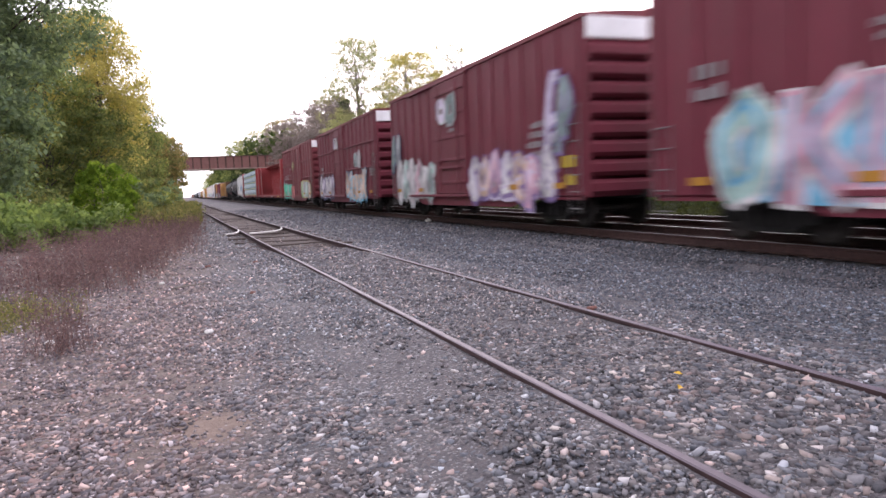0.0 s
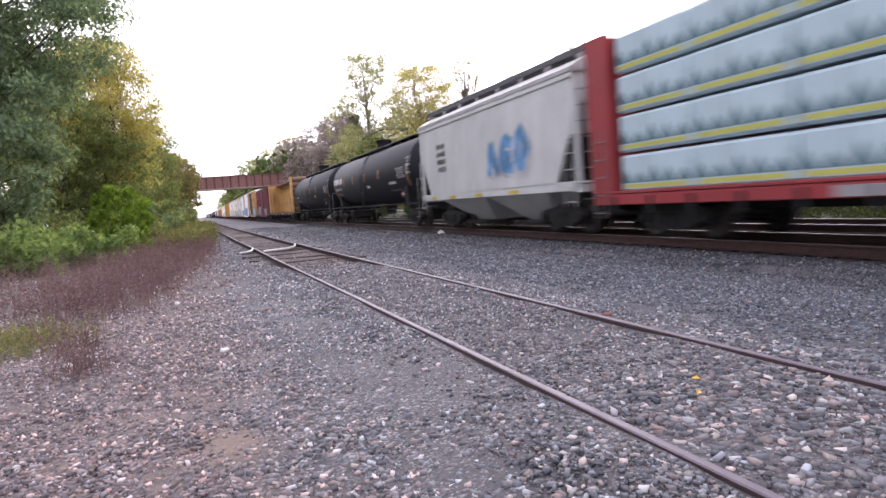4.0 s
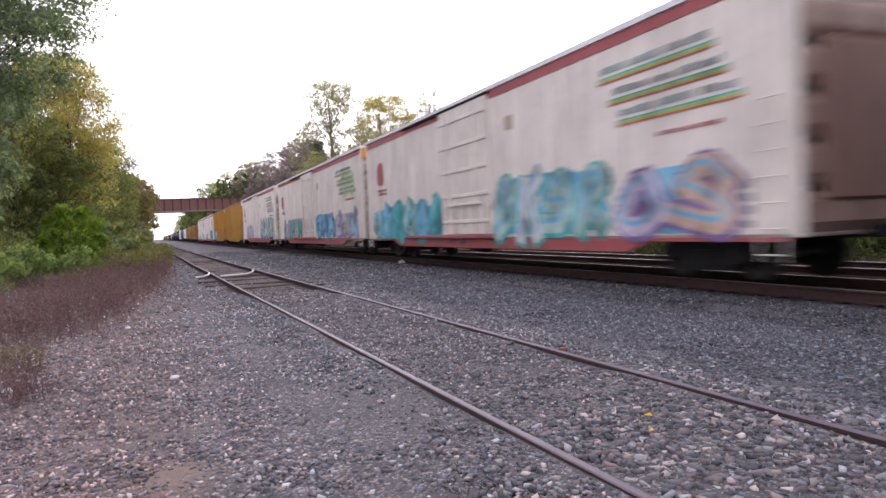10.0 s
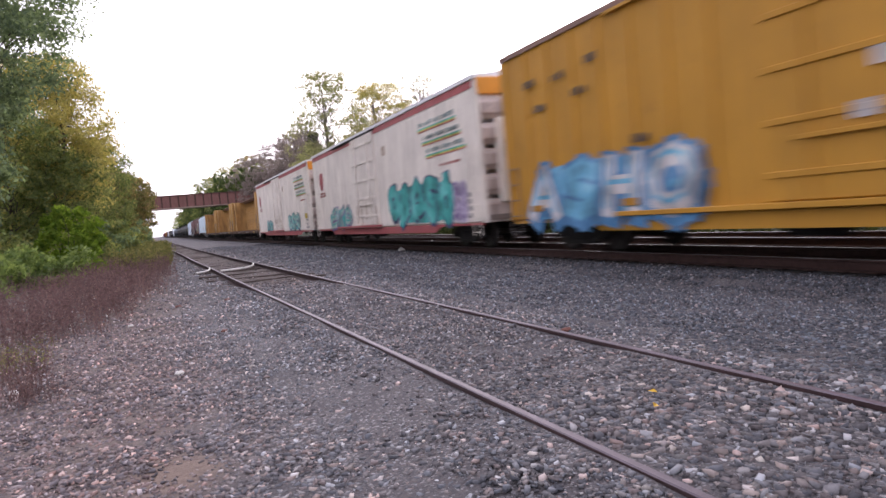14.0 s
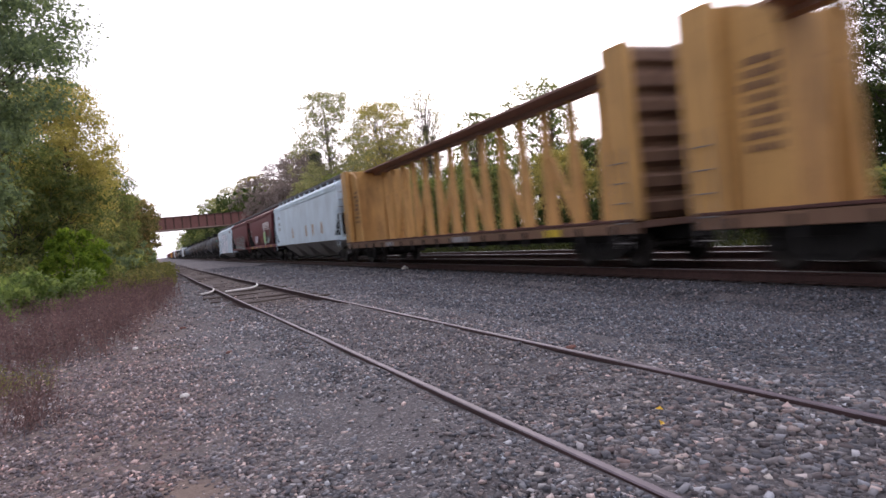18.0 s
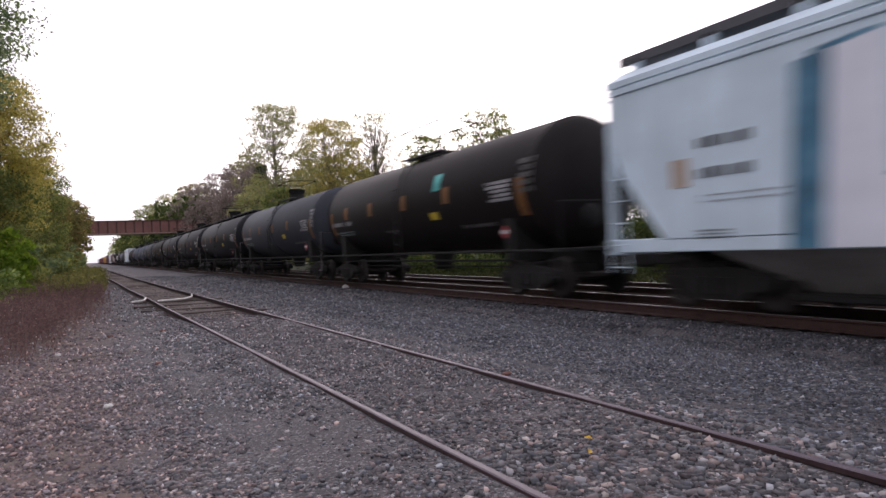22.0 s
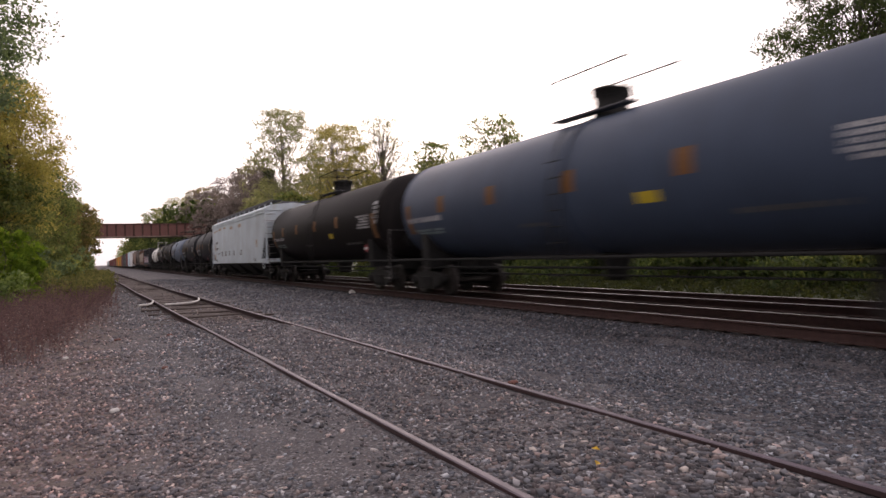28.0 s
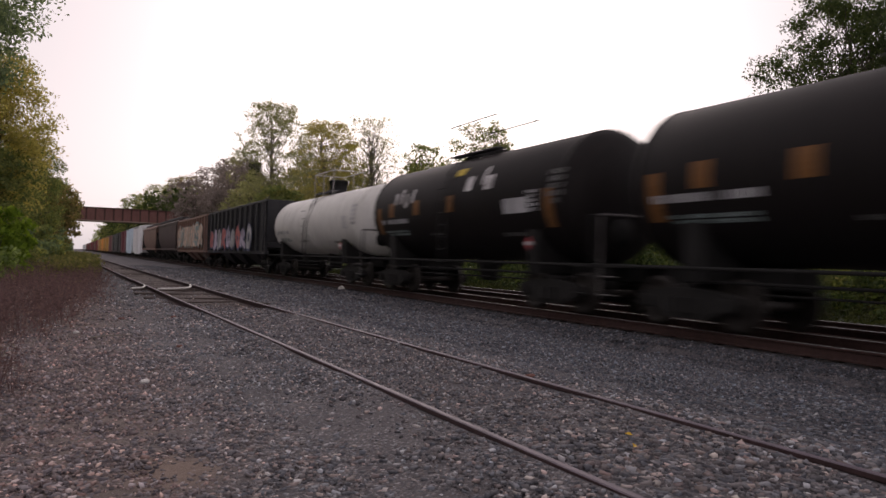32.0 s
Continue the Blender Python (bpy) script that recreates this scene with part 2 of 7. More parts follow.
DARK_DOOR = paint("black_door_paint", (0.022, 0.023, 0.028), (0.09, 0.08, 0.07), dirt=0.4)
ORANGE_RED = paint("orange_red_stripe", (0.42, 0.10, 0.105), dirt=0.4)
DIRTY_END = paint("dirty_white_end", (0.56, 0.47, 0.43), (0.09, 0.052, 0.042), dirt=0.85, rust=0.3)
BROWN_END = paint("brown_dusted_end", (0.34, 0.235, 0.19), (0.08, 0.045, 0.036), dirt=0.9, rust=0.3)
AMBER = paint("amber_band", (0.75, 0.30, 0.03), dirt=0.25)
AMBER_PLATE = paint("amber_reflector", (0.42, 0.20, 0.02), dirt=0.5)
CREAM_RUST = paint("pale_rust_stain", (0.46, 0.36, 0.28), (0.25, 0.14, 0.08), dirt=0.6)
PATCH = paint("rust_orange_patch", (0.19, 0.080, 0.020), (0.08, 0.04, 0.02), dirt=0.4)
LABEL_YELLOW = paint("yellow_label", (0.55, 0.40, 0.03), dirt=0.4)
STENCIL = paint("white_stencil", (0.27, 0.26, 0.27), (0.10, 0.09, 0.085), dirt=0.8)
TANK_STENCIL = paint("faded_tank_stencil", (0.13, 0.13, 0.13), (0.03, 0.03, 0.03), dirt=0.9)
BEAM_SILL = paint("rusty_yellow_sill", (0.17, 0.098, 0.060), (0.062, 0.028, 0.020), dirt=0.95, rust=0.9)
EDGE_RUST = plain("rusted_deck_edge", (0.075, 0.030, 0.024), 0.9, 0.0, 4, 0.4)
STENCIL_DARK = paint("dark_stencil", (0.06, 0.055, 0.055), dirt=0.3)
STENCIL_RED = paint("red_stencil", (0.36, 0.06, 0.05), dirt=0.3)
CAST = plain("dark_cast_steel", (0.0115, 0.0105, 0.010), 0.85, 0.0, 5)
WHEEL_STEEL = plain("wheel_steel", (0.030, 0.025, 0.023), 0.6, 0.4, 6)
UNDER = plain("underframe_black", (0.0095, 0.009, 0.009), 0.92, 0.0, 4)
RUNG = plain("ladder_steel", (0.16, 0.15, 0.15), 0.6, 0.3, 8)
GALV = plain("walkway_steel", (0.085, 0.085, 0.095), 0.65, 0.3, 8)
BAY_GREY = plain("grimy_bay_grey", (0.27, 0.26, 0.25), 0.75, 0.0, 2, 0.3)
ROOF_GREY = plain("galvanised_roof", (0.36, 0.35, 0.35), 0.55, 0.4, 2)
RAIL_TOP = plain("rail_steel_worn", (0.090, 0.068, 0.088), 0.52, 0.15, 5, 0.3, 0.1)
RAIL_BRIGHT = plain("rail_head_bright", (0.19, 0.18, 0.185), 0.5, 0.35, 9, 0.1, 0.02)
RAIL_RUST = plain("rail_rust", (0.047, 0.022, 0.019), 0.85, 0.1, 7, 0.35, 0.3)
SIDING_WEB = plain("siding_rail_web", (0.040, 0.020, 0.021), 0.9, 0.0, 7, 0.35, 0.3)
TIE = plain("weathered_tie_wood", (0.060, 0.045, 0.040), 0.9, 0.0, 4, 0.4, 0.5)
# main line ties: shade under the train put into the wood's colour
SHADED_TIE = plain("shaded_tie_wood", (0.022, 0.017, 0.015), 0.9, 0.0, 4, 0.4, 0.5)
PIPE_WHITE = plain("chalky_white_paint", (0.62, 0.60, 0.58), 0.6, 0.0, 9, 0.2, 0.1)
STIFFENER = paint("bridge_stiffener_brown", (0.085, 0.036, 0.030), (0.05, 0.03, 0.026), dirt=0.4)
GIRDER = paint("bridge_rust_brown", (0.20, 0.088, 0.075), (0.05, 0.03, 0.026), dirt=0.5, rust=0.3)
GIRDER_EDGE = paint("bridge_pale_edge", (0.30, 0.22, 0.18), dirt=0.4)
CONCRETE = plain("old_concrete", (0.30, 0.28, 0.25), 0.9, 0.0, 1.5, 0.3, 0.3)
BARK = plain("bark", (0.085, 0.068, 0.055), 0.95, 0.0, 6, 0.4, 0.8)
BARK_PALE = plain("pale_bark", (0.20, 0.18, 0.155), 0.95, 0.0, 6, 0.3, 0.8)
WRAP = paint("wrap_white_blue", (0.42, 0.53, 0.58), (0.12, 0.17, 0.18), dirt=0.5)
WRAP_DARK = paint("wrap_print_dark", (0.07, 0.14, 0.16), dirt=0.3)
WRAP_YELLOW = paint("wrap_print_yellow", (0.42, 0.42, 0.10), dirt=0.2)


def spray(name, colour):
    """Spray paint: soft fades towards white and a darker tone, drips and dirt."""
    n = Nodes("spray_" + name)
    vec = n.coords()
    fade = n.ramp(n.noise(vec, 1.3, 3), [(0.32, grey(colour, 0.45)), (0.5, colour), (0.68, tuple(min(0.75, c * 1.2 + 0.10) for c in colour))])
    drip = n.noise(n.coords((1, 6, 0.5)), 2.5, 4)
    col = n.mix(n.ramp(drip, [(0.52, (0, 0, 0)), (0.75, (0.4,) * 3)]), fade, (0.15, 0.12, 0.11))
    return n.done(col, 0.6)


S_WHITE, S_SILVER = spray("white", (0.60, 0.57, 0.58)), spray("silver", (0.40, 0.40, 0.42))
S_BLUE, S_SKY, S_TEAL = spray("blue", (0.07, 0.22, 0.42)), spray("sky", (0.14, 0.42, 0.62)), spray("teal", (0.03, 0.40, 0.38))
S_GREEN, S_LIME, S_PINK = spray("green", (0.03, 0.52, 0.31)), spray("lime", (0.28, 0.50, 0.16)), spray("pink", (0.56, 0.30, 0.38))
S_PURPLE, S_NAVY, S_PEACH = spray("purple", (0.20, 0.13, 0.30)), spray("navy", (0.03, 0.05, 0.14)), spray("peach", (0.54, 0.38, 0.29))
S_BLACK, S_LILAC, S_MINT = spray("black", (0.02, 0.02, 0.025)), spray("lilac", (0.50, 0.44, 0.56)), spray("mint", (0.33, 0.50, 0.46))
S_CORAL, S_OLIVE = spray("coral", (0.46, 0.11, 0.10)), spray("olive", (0.22, 0.20, 0.07))
S_DENIM = spray("denim", (0.075, 0.13, 0.20))
S_STEEL, S_CHALK = spray("steel", (0.25, 0.25, 0.285)), paint("chalk_spray", (0.76, 0.79, 0.88), (0.42, 0.40, 0.42), dirt=0.12)
S_FRESH = spray("fresh_green", (0.40, 0.66, 0.28))
S_SEA = spray("sea", (0.06, 0.20, 0.31))
S_HAZE = spray("haze", (0.20, 0.27, 0.27))
S_RED, S_YELLOW = spray("red", (0.40, 0.05, 0.06)), spray("yellow", (0.52, 0.40, 0.06))


def ground_material():
    """Broken stone on dirt, with brown earth on the weedy side and grass past the tracks."""
    n = Nodes("crushed_stone")
    vec = n.coords()
    cell = n.node("ShaderNodeTexVoronoi", Scale=75.0)
    n.link(vec, cell.inputs["Vector"])
    tone = n.node("ShaderNodeSeparateColor")
    n.link(cell.outputs["Color"], tone.inputs[0])
    stone = n.ramp(tone.outputs[0], [(0.0, (0.035, 0.033, 0.035)), (0.35, (0.10, 0.096, 0.10)), (0.58, (0.15, 0.14, 0.14)),
                                     (0.74, (0.17, 0.125, 0.105)), (0.86, (0.23, 0.205, 0.19)), (0.97, (0.58, 0.56, 0.54))])
    fine = n.noise(vec, 90, 3)
    stone = n.mix(0.35, stone, n.ramp(fine, [(0.3, (0.05, 0.048, 0.05)), (0.7, (0.20, 0.19, 0.19))]))
    patch = n.noise(vec, 0.45, 5, 0.65)
    dirt = n.ramp(n.noise(vec, 40, 4), [(0.3, (0.050, 0.046, 0.048)), (0.7, (0.105, 0.096, 0.098))])
    col = n.mix(n.ramp(patch, [(0.44, (0, 0, 0)), (0.60, (0.85,) * 3)]), stone, dirt)
    col = n.mix(1.0, col, (0.78, 0.78, 0.84), "MULTIPLY")
    xyz = n.node("ShaderNodeSeparateXYZ")
    n.link(vec, xyz.inputs[0])
    wob = n.math("MULTIPLY", n.noise(vec, 0.8, 4), 2.4)
    left = n.math("SUBTRACT", 1.9, n.math("ADD", xyz.outputs[0], wob))
    earth = n.ramp(n.noise(vec, 12, 5), [(0.3, (0.085, 0.064, 0.057)), (0.7, (0.195, 0.150, 0.132))])
    col = n.mix(n.ramp(left, [(0.0, (0, 0, 0)), (0.9, (0.85,) * 3)]), col, earth)
    right = n.math("SUBTRACT", n.math("ADD", xyz.outputs[0], wob), 16.6)
    # green lowered to hold the shade past the tracks, used far left too
    grass = n.ramp(n.noise(vec, 3, 6), [(0.3, (0.016, 0.025, 0.010)), (0.7, (0.045, 0.056, 0.023))])
    col = n.mix(n.ramp(right, [(0.0, (0, 0, 0)), (1.0, (1, 1, 1))]), col, grass)
    far_left = n.math("SUBTRACT", -3.2, n.math("ADD", xyz.outputs[0], wob))
    col = n.mix(n.ramp(far_left, [(0.0, (0, 0, 0)), (1.0, (1, 1, 1))]), col, grass)
    # brown dirt between the far siding rails, dark painted shade on the main lines' ballast, a sandy patch
    mid = n.math("SUBTRACT", n.math("ADD", xyz.outputs[0], n.math("MULTIPLY", xyz.outputs[1], 0.0125)), 2.62)
    bed = n.math("MULTIPLY", n.math("LESS_THAN", n.math("ABSOLUTE", mid, 0.0), 0.74), n.math("GREATER_THAN", xyz.outputs[1], 15.5))
    loam = n.ramp(n.noise(vec, 9, 5), [(0.3, (0.060, 0.042, 0.038)), (0.7, (0.130, 0.098, 0.088))])
    col = n.mix(n.math("MULTIPLY", bed, 0.85), col, loam)
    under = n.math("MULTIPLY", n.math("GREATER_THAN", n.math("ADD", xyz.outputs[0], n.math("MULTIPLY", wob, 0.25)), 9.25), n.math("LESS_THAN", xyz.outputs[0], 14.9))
    train_shade = n.ramp(n.noise(vec, 14, 5), [(0.3, (0.012, 0.010, 0.009)), (0.7, (0.032, 0.026, 0.024))])
    col = n.mix(n.math("MULTIPLY", under, 0.9), col, train_shade)
    px, py = n.math("SUBTRACT", xyz.outputs[0], 0.02), n.math("MULTIPLY", n.math("SUBTRACT", xyz.outputs[1], 4.12), 0.8)
    ring = n.math("ADD", n.math("ADD", n.math("MULTIPLY", px, px), n.math("MULTIPLY", py, py)), n.math("MULTIPLY", n.noise(vec, 5, 4), 0.10))
    sand = n.ramp(n.noise(vec, 30, 4), [(0.3, (0.15, 0.105, 0.085)), (0.7, (0.25, 0.185, 0.15))])
    col = n.mix(n.ramp(ring, [(0.07, (0.8,) * 3), (0.16, (0, 0, 0))]), col, sand)
    n.bump(n.math("ADD", n.noise(vec, 110, 4), n.math("MULTIPLY", cell.outputs["Distance"], -0.5)), 0.7, 0.012)
    return n.done(col, 0.95)


def stone_material():
    """Each stone has its own tone and hue; browner by the weeds and between the siding rails, blue-grey towards the main line."""
    n = Nodes("loose_stone")
    g = n.node("ShaderNodeNewGeometry")
    one = g.outputs["Random Per Island"]
    col = n.ramp(one, [(0.0, (0.034, 0.035, 0.042)), (0.22, (0.080, 0.083, 0.095)), (0.50, (0.150, 0.152, 0.165)), (0.70, (0.215, 0.208, 0.212)), (0.84, (0.30, 0.285, 0.28)), (0.92, (0.42, 0.405, 0.40)), (1.0, (0.74, 0.725, 0.715))])
    hue = n.math("FRACT", n.math("MULTIPLY", one, 37.0), 0.0)
    tint = n.ramp(hue, [(0.0, (0.86, 0.97, 1.10)), (0.45, (1.0, 1.0, 1.02)), (0.66, (1.10, 0.98, 0.92)), (0.85, (1.20, 0.91, 0.84)), (1.0, (1.05, 1.02, 0.93))])
    col = n.mix(1.0, col, tint, "MULTIPLY")
    vec = n.coords()
    col = n.mix(0.25, col, n.ramp(n.noise(vec, 60, 4), [(0.3, (0.05, 0.048, 0.053)), (0.7, (0.28, 0.27, 0.285))]))
    xyz = n.node("ShaderNodeSeparateXYZ")
    n.link(vec, xyz.inputs[0])
    wob = n.noise(vec, 0.8, 4)
    left = n.math("SUBTRACT", 2.0, n.math("ADD", xyz.outputs[0], n.math("MULTIPLY", wob, 2.4)))
    col = n.mix(n.ramp(left, [(0.0, (0, 0, 0)), (1.2, (0.75,) * 3)]), col, n.mix(1.0, col, (1.10, 0.88, 0.83), "MULTIPLY"))
    mid = n.math("ABSOLUTE", n.math("SUBTRACT", n.math("ADD", xyz.outputs[0], n.math("MULTIPLY", xyz.outputs[1], 0.0125)), 2.62), 0.0)
    deep = n.ramp(n.math("MULTIPLY", n.math("SUBTRACT", xyz.outputs[1], 11.5), 0.25), [(0.0, (0.5,) * 3), (1.0, (1, 1, 1))])
    col = n.mix(n.math("MULTIPLY", n.ramp(mid, [(0.62, (0.8,) * 3), (0.90, (0, 0, 0))]), deep), col, n.mix(1.0, col, (0.82, 0.745, 0.71), "MULTIPLY"))
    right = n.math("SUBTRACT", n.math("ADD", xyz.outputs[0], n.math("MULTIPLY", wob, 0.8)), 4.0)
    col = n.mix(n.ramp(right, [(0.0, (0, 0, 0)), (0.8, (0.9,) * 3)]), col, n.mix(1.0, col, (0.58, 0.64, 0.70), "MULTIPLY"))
    dull = n.math("SUBTRACT", n.math("ADD", xyz.outputs[0], n.math("MULTIPLY", wob, 1.2)), 1.4)
    col = n.mix(n.ramp(dull, [(0.0, (0, 0, 0)), (0.9, (1, 1, 1))]), col, n.mix(1.0, col, (0.84, 0.85, 0.87), "MULTIPLY"))
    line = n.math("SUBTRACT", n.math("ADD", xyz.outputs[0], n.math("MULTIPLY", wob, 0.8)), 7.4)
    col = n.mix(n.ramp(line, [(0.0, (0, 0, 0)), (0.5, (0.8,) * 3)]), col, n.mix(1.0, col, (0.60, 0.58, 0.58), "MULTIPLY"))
    return n.done(col, 0.88)


def leaf_material(name, dark, light, mixin=None, through_=(1.35, 1.25, 0.7)):
    n = Nodes(name)
    g = n.node("ShaderNodeNewGeometry")
    stops = [(0.0, dark), (0.75, light)] + ([(1.0, mixin)] if mixin else [(1.0, grey(light, 1.3))])
    col = n.ramp(g.outputs["Random Per Island"], stops)
    col = n.mix(n.ramp(n.noise(n.coords(), 0.5, 3), [(0.35, (0, 0, 0)), (0.65, (0.5,) * 3)]), col, grey(dark, 0.8))
    n.b.inputs["Specular IOR Level"].default_value = 0.2
    n.done(col, 0.75)
    # thin leaves let the light behind them through
    back = n.node("ShaderNodeBsdfTranslucent")
    n.link(n.mix(1.0, col, through_, "MULTIPLY"), back.inputs["Color"])
    both = n.node("ShaderNodeMixShader", Fac=0.58)
    n.link(n.b.outputs[0], both.inputs[1])
    n.link(back.outputs[0], both.inputs[2])
    n.link(both.outputs[0], n.t.nodes["Material Output"].inputs["Surface"])
    return n.mat


GROUND, STONE = ground_material(), stone_material()
LEAF_DARK = leaf_material("dark_green_leaves", (0.115, 0.170, 0.120), (0.235, 0.310, 0.205))
LEAF_MID = leaf_material("green_leaves", (0.110, 0.156, 0.072), (0.260, 0.305, 0.130), (0.41, 0.375, 0.145))
LEAF_YELLOW = leaf_material("turning_yellow_leaves", (0.32, 0.315, 0.125), (0.51, 0.465, 0.19), (0.60, 0.49, 0.20))
LEAF_BRIGHT = leaf_material("bright_green_leaves", (0.080, 0.155, 0.02), (0.20, 0.295, 0.045))
LEAF_FERN = leaf_material("pale_green_undergrowth", (0.115, 0.185, 0.070), (0.27, 0.355, 0.145))
LEAF_RUST = leaf_material("russet_leaves", (0.125, 0.130, 0.060), (0.26, 0.235, 0.12), (0.42, 0.27, 0.15))
LEAF_BARE = leaf_material("greyish_twigs", (0.17, 0.145, 0.13), (0.31, 0.265, 0.245), None, (1.0, 0.95, 0.9))
WEED = leaf_material("dried_weed", (0.112, 0.072, 0.070), (0.235, 0.155, 0.148), (0.28, 0.20, 0.17), (1.0, 0.92, 0.92))
# meadow past the tracks: its green lowered for the shade of train and trees
WEED_GREEN_SHADED = leaf_material("shaded_green_weed", (0.022, 0.031, 0.014), (0.052, 0.060, 0.026))
# dark foliage; for the far-track scrub the woods' shade is put into the green
LEAF_DEEP_SHADED = leaf_material("deep_green_shaded_leaves", (0.032, 0.056, 0.024), (0.088, 0.120, 0.050), (0.12, 0.14, 0.06))
LEAF_PALE = leaf_material("pale_thin_leaves", (0.20, 0.215, 0.11), (0.36, 0.37, 0.20), (0.42, 0.39, 0.21), (1.4, 1.35, 1.0))
WEED_PALE = leaf_material("pale_green_weed", (0.085, 0.098, 0.042), (0.215, 0.210, 0.100))
LEAF_FALLEN = plain("fallen_yellow_leaf", (0.55, 0.34, 0.03), 0.7, 0.0, 20)
BRICK = plain("red_brick", (0.17, 0.075, 0.060), 0.9, 0.0, 12, 0.3, 0.4)


# ---- ground ----
SIDING_Y = (-40, 0, 4, 8, 11, 15, 18, 24, 32, 43, 58, 73, 105, 200, 900)
SIDING_X = (2.70, 2.66, 2.60, 2.545, 2.50, 2.44, 2.39, 2.32, 2.17, 2.05, 1.84, 1.64, 1.46, 1.42, 1.42)


def ease(a, b, t):
    t = min(1, max(0, t))
    return a + (b - a) * t * t * (3 - 2 * t)


def land(x, y):
    """Height of the ground."""
    z = 0.0
    if x > 5.0:
        z = ease(0, -0.13, (x - 5.0) / 2.4)
    if x > 7.6:
        z = ease(-0.13, -0.075, (x - 7.6) / 0.6)
    if x > 15.0:
        z = ease(-0.075, -0.35, (x - 15.0) / 2.0)
    if y < 420:
        d = abs(x - float(np.interp(y, SIDING_Y, SIDING_X)))
        z += 0.10 * (1 - ease(0, 1, (d - 0.95) / 0.9)) * (1 - ease(0, 1, (y - 13.5) / 3))
    if x < -2.0:
        z = ease(0, 0.25, (-2.0 - x) / 5.0)
    if -8 < x < 8.0 and -10 < y < 60:
        z += 0.035 * noise.noise((x * 0.9, y * 0.9, 0.3)) + 0.012 * noise.noise((x * 4, y * 4, 1.7))
    return z


def build_ground():
    xs = [-3000, -900, -300, -100, -45, -25, -16, -11] + list(np.arange(-8, 17.01, 0.4)) + [18, 21, 26, 34, 50, 100, 300, 900, 3000]
    ys = [-3000, -800, -200, -60, -25, -12] + list(np.arange(-6, 40.01, 0.4)) + [42, 45, 50, 56, 64, 75, 90, 120, 160, 220, 320, 500, 900, 1500, 3000]
    vs = np.array([(x, y, land(x, y)) for y in ys for x in xs])
    nx = len(xs)
    fs = np.array([(j * nx + i, j * nx + i + 1, (j + 1) * nx + i + 1, (j + 1) * nx + i) for j in range(len(ys) - 1) for i in range(nx - 1)])
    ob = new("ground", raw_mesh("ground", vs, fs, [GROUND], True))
    tagged(ob, "grey crushed-stone yard ground with dirt patches, grass beyond the tracks", "ground", kind="structure")


build_ground()


def stone_shapes(rng, count=12):
    """Broken stones: blocks with every corner knocked out of place."""
    cube = np.array([(x, y, z) for z in (-1, 1) for y in (-1, 1) for x in (-1, 1)]) * 0.66
    tri = np.array([(0, 2, 3), (0, 3, 1), (4, 5, 7), (4, 7, 6), (0, 1, 5), (0, 5, 4), (2, 6, 7), (2, 7, 3), (0, 4, 6), (0, 6, 2), (1, 3, 7), (1, 7, 5)])
    return np.array([cube * rng.uniform(0.5, 1.3, (8, 3)) * np.array((rng.uniform(0.9, 1.5), rng.uniform(0.65, 1.1), rng.uniform(0.5, 0.85))) for _ in range(count)]), tri


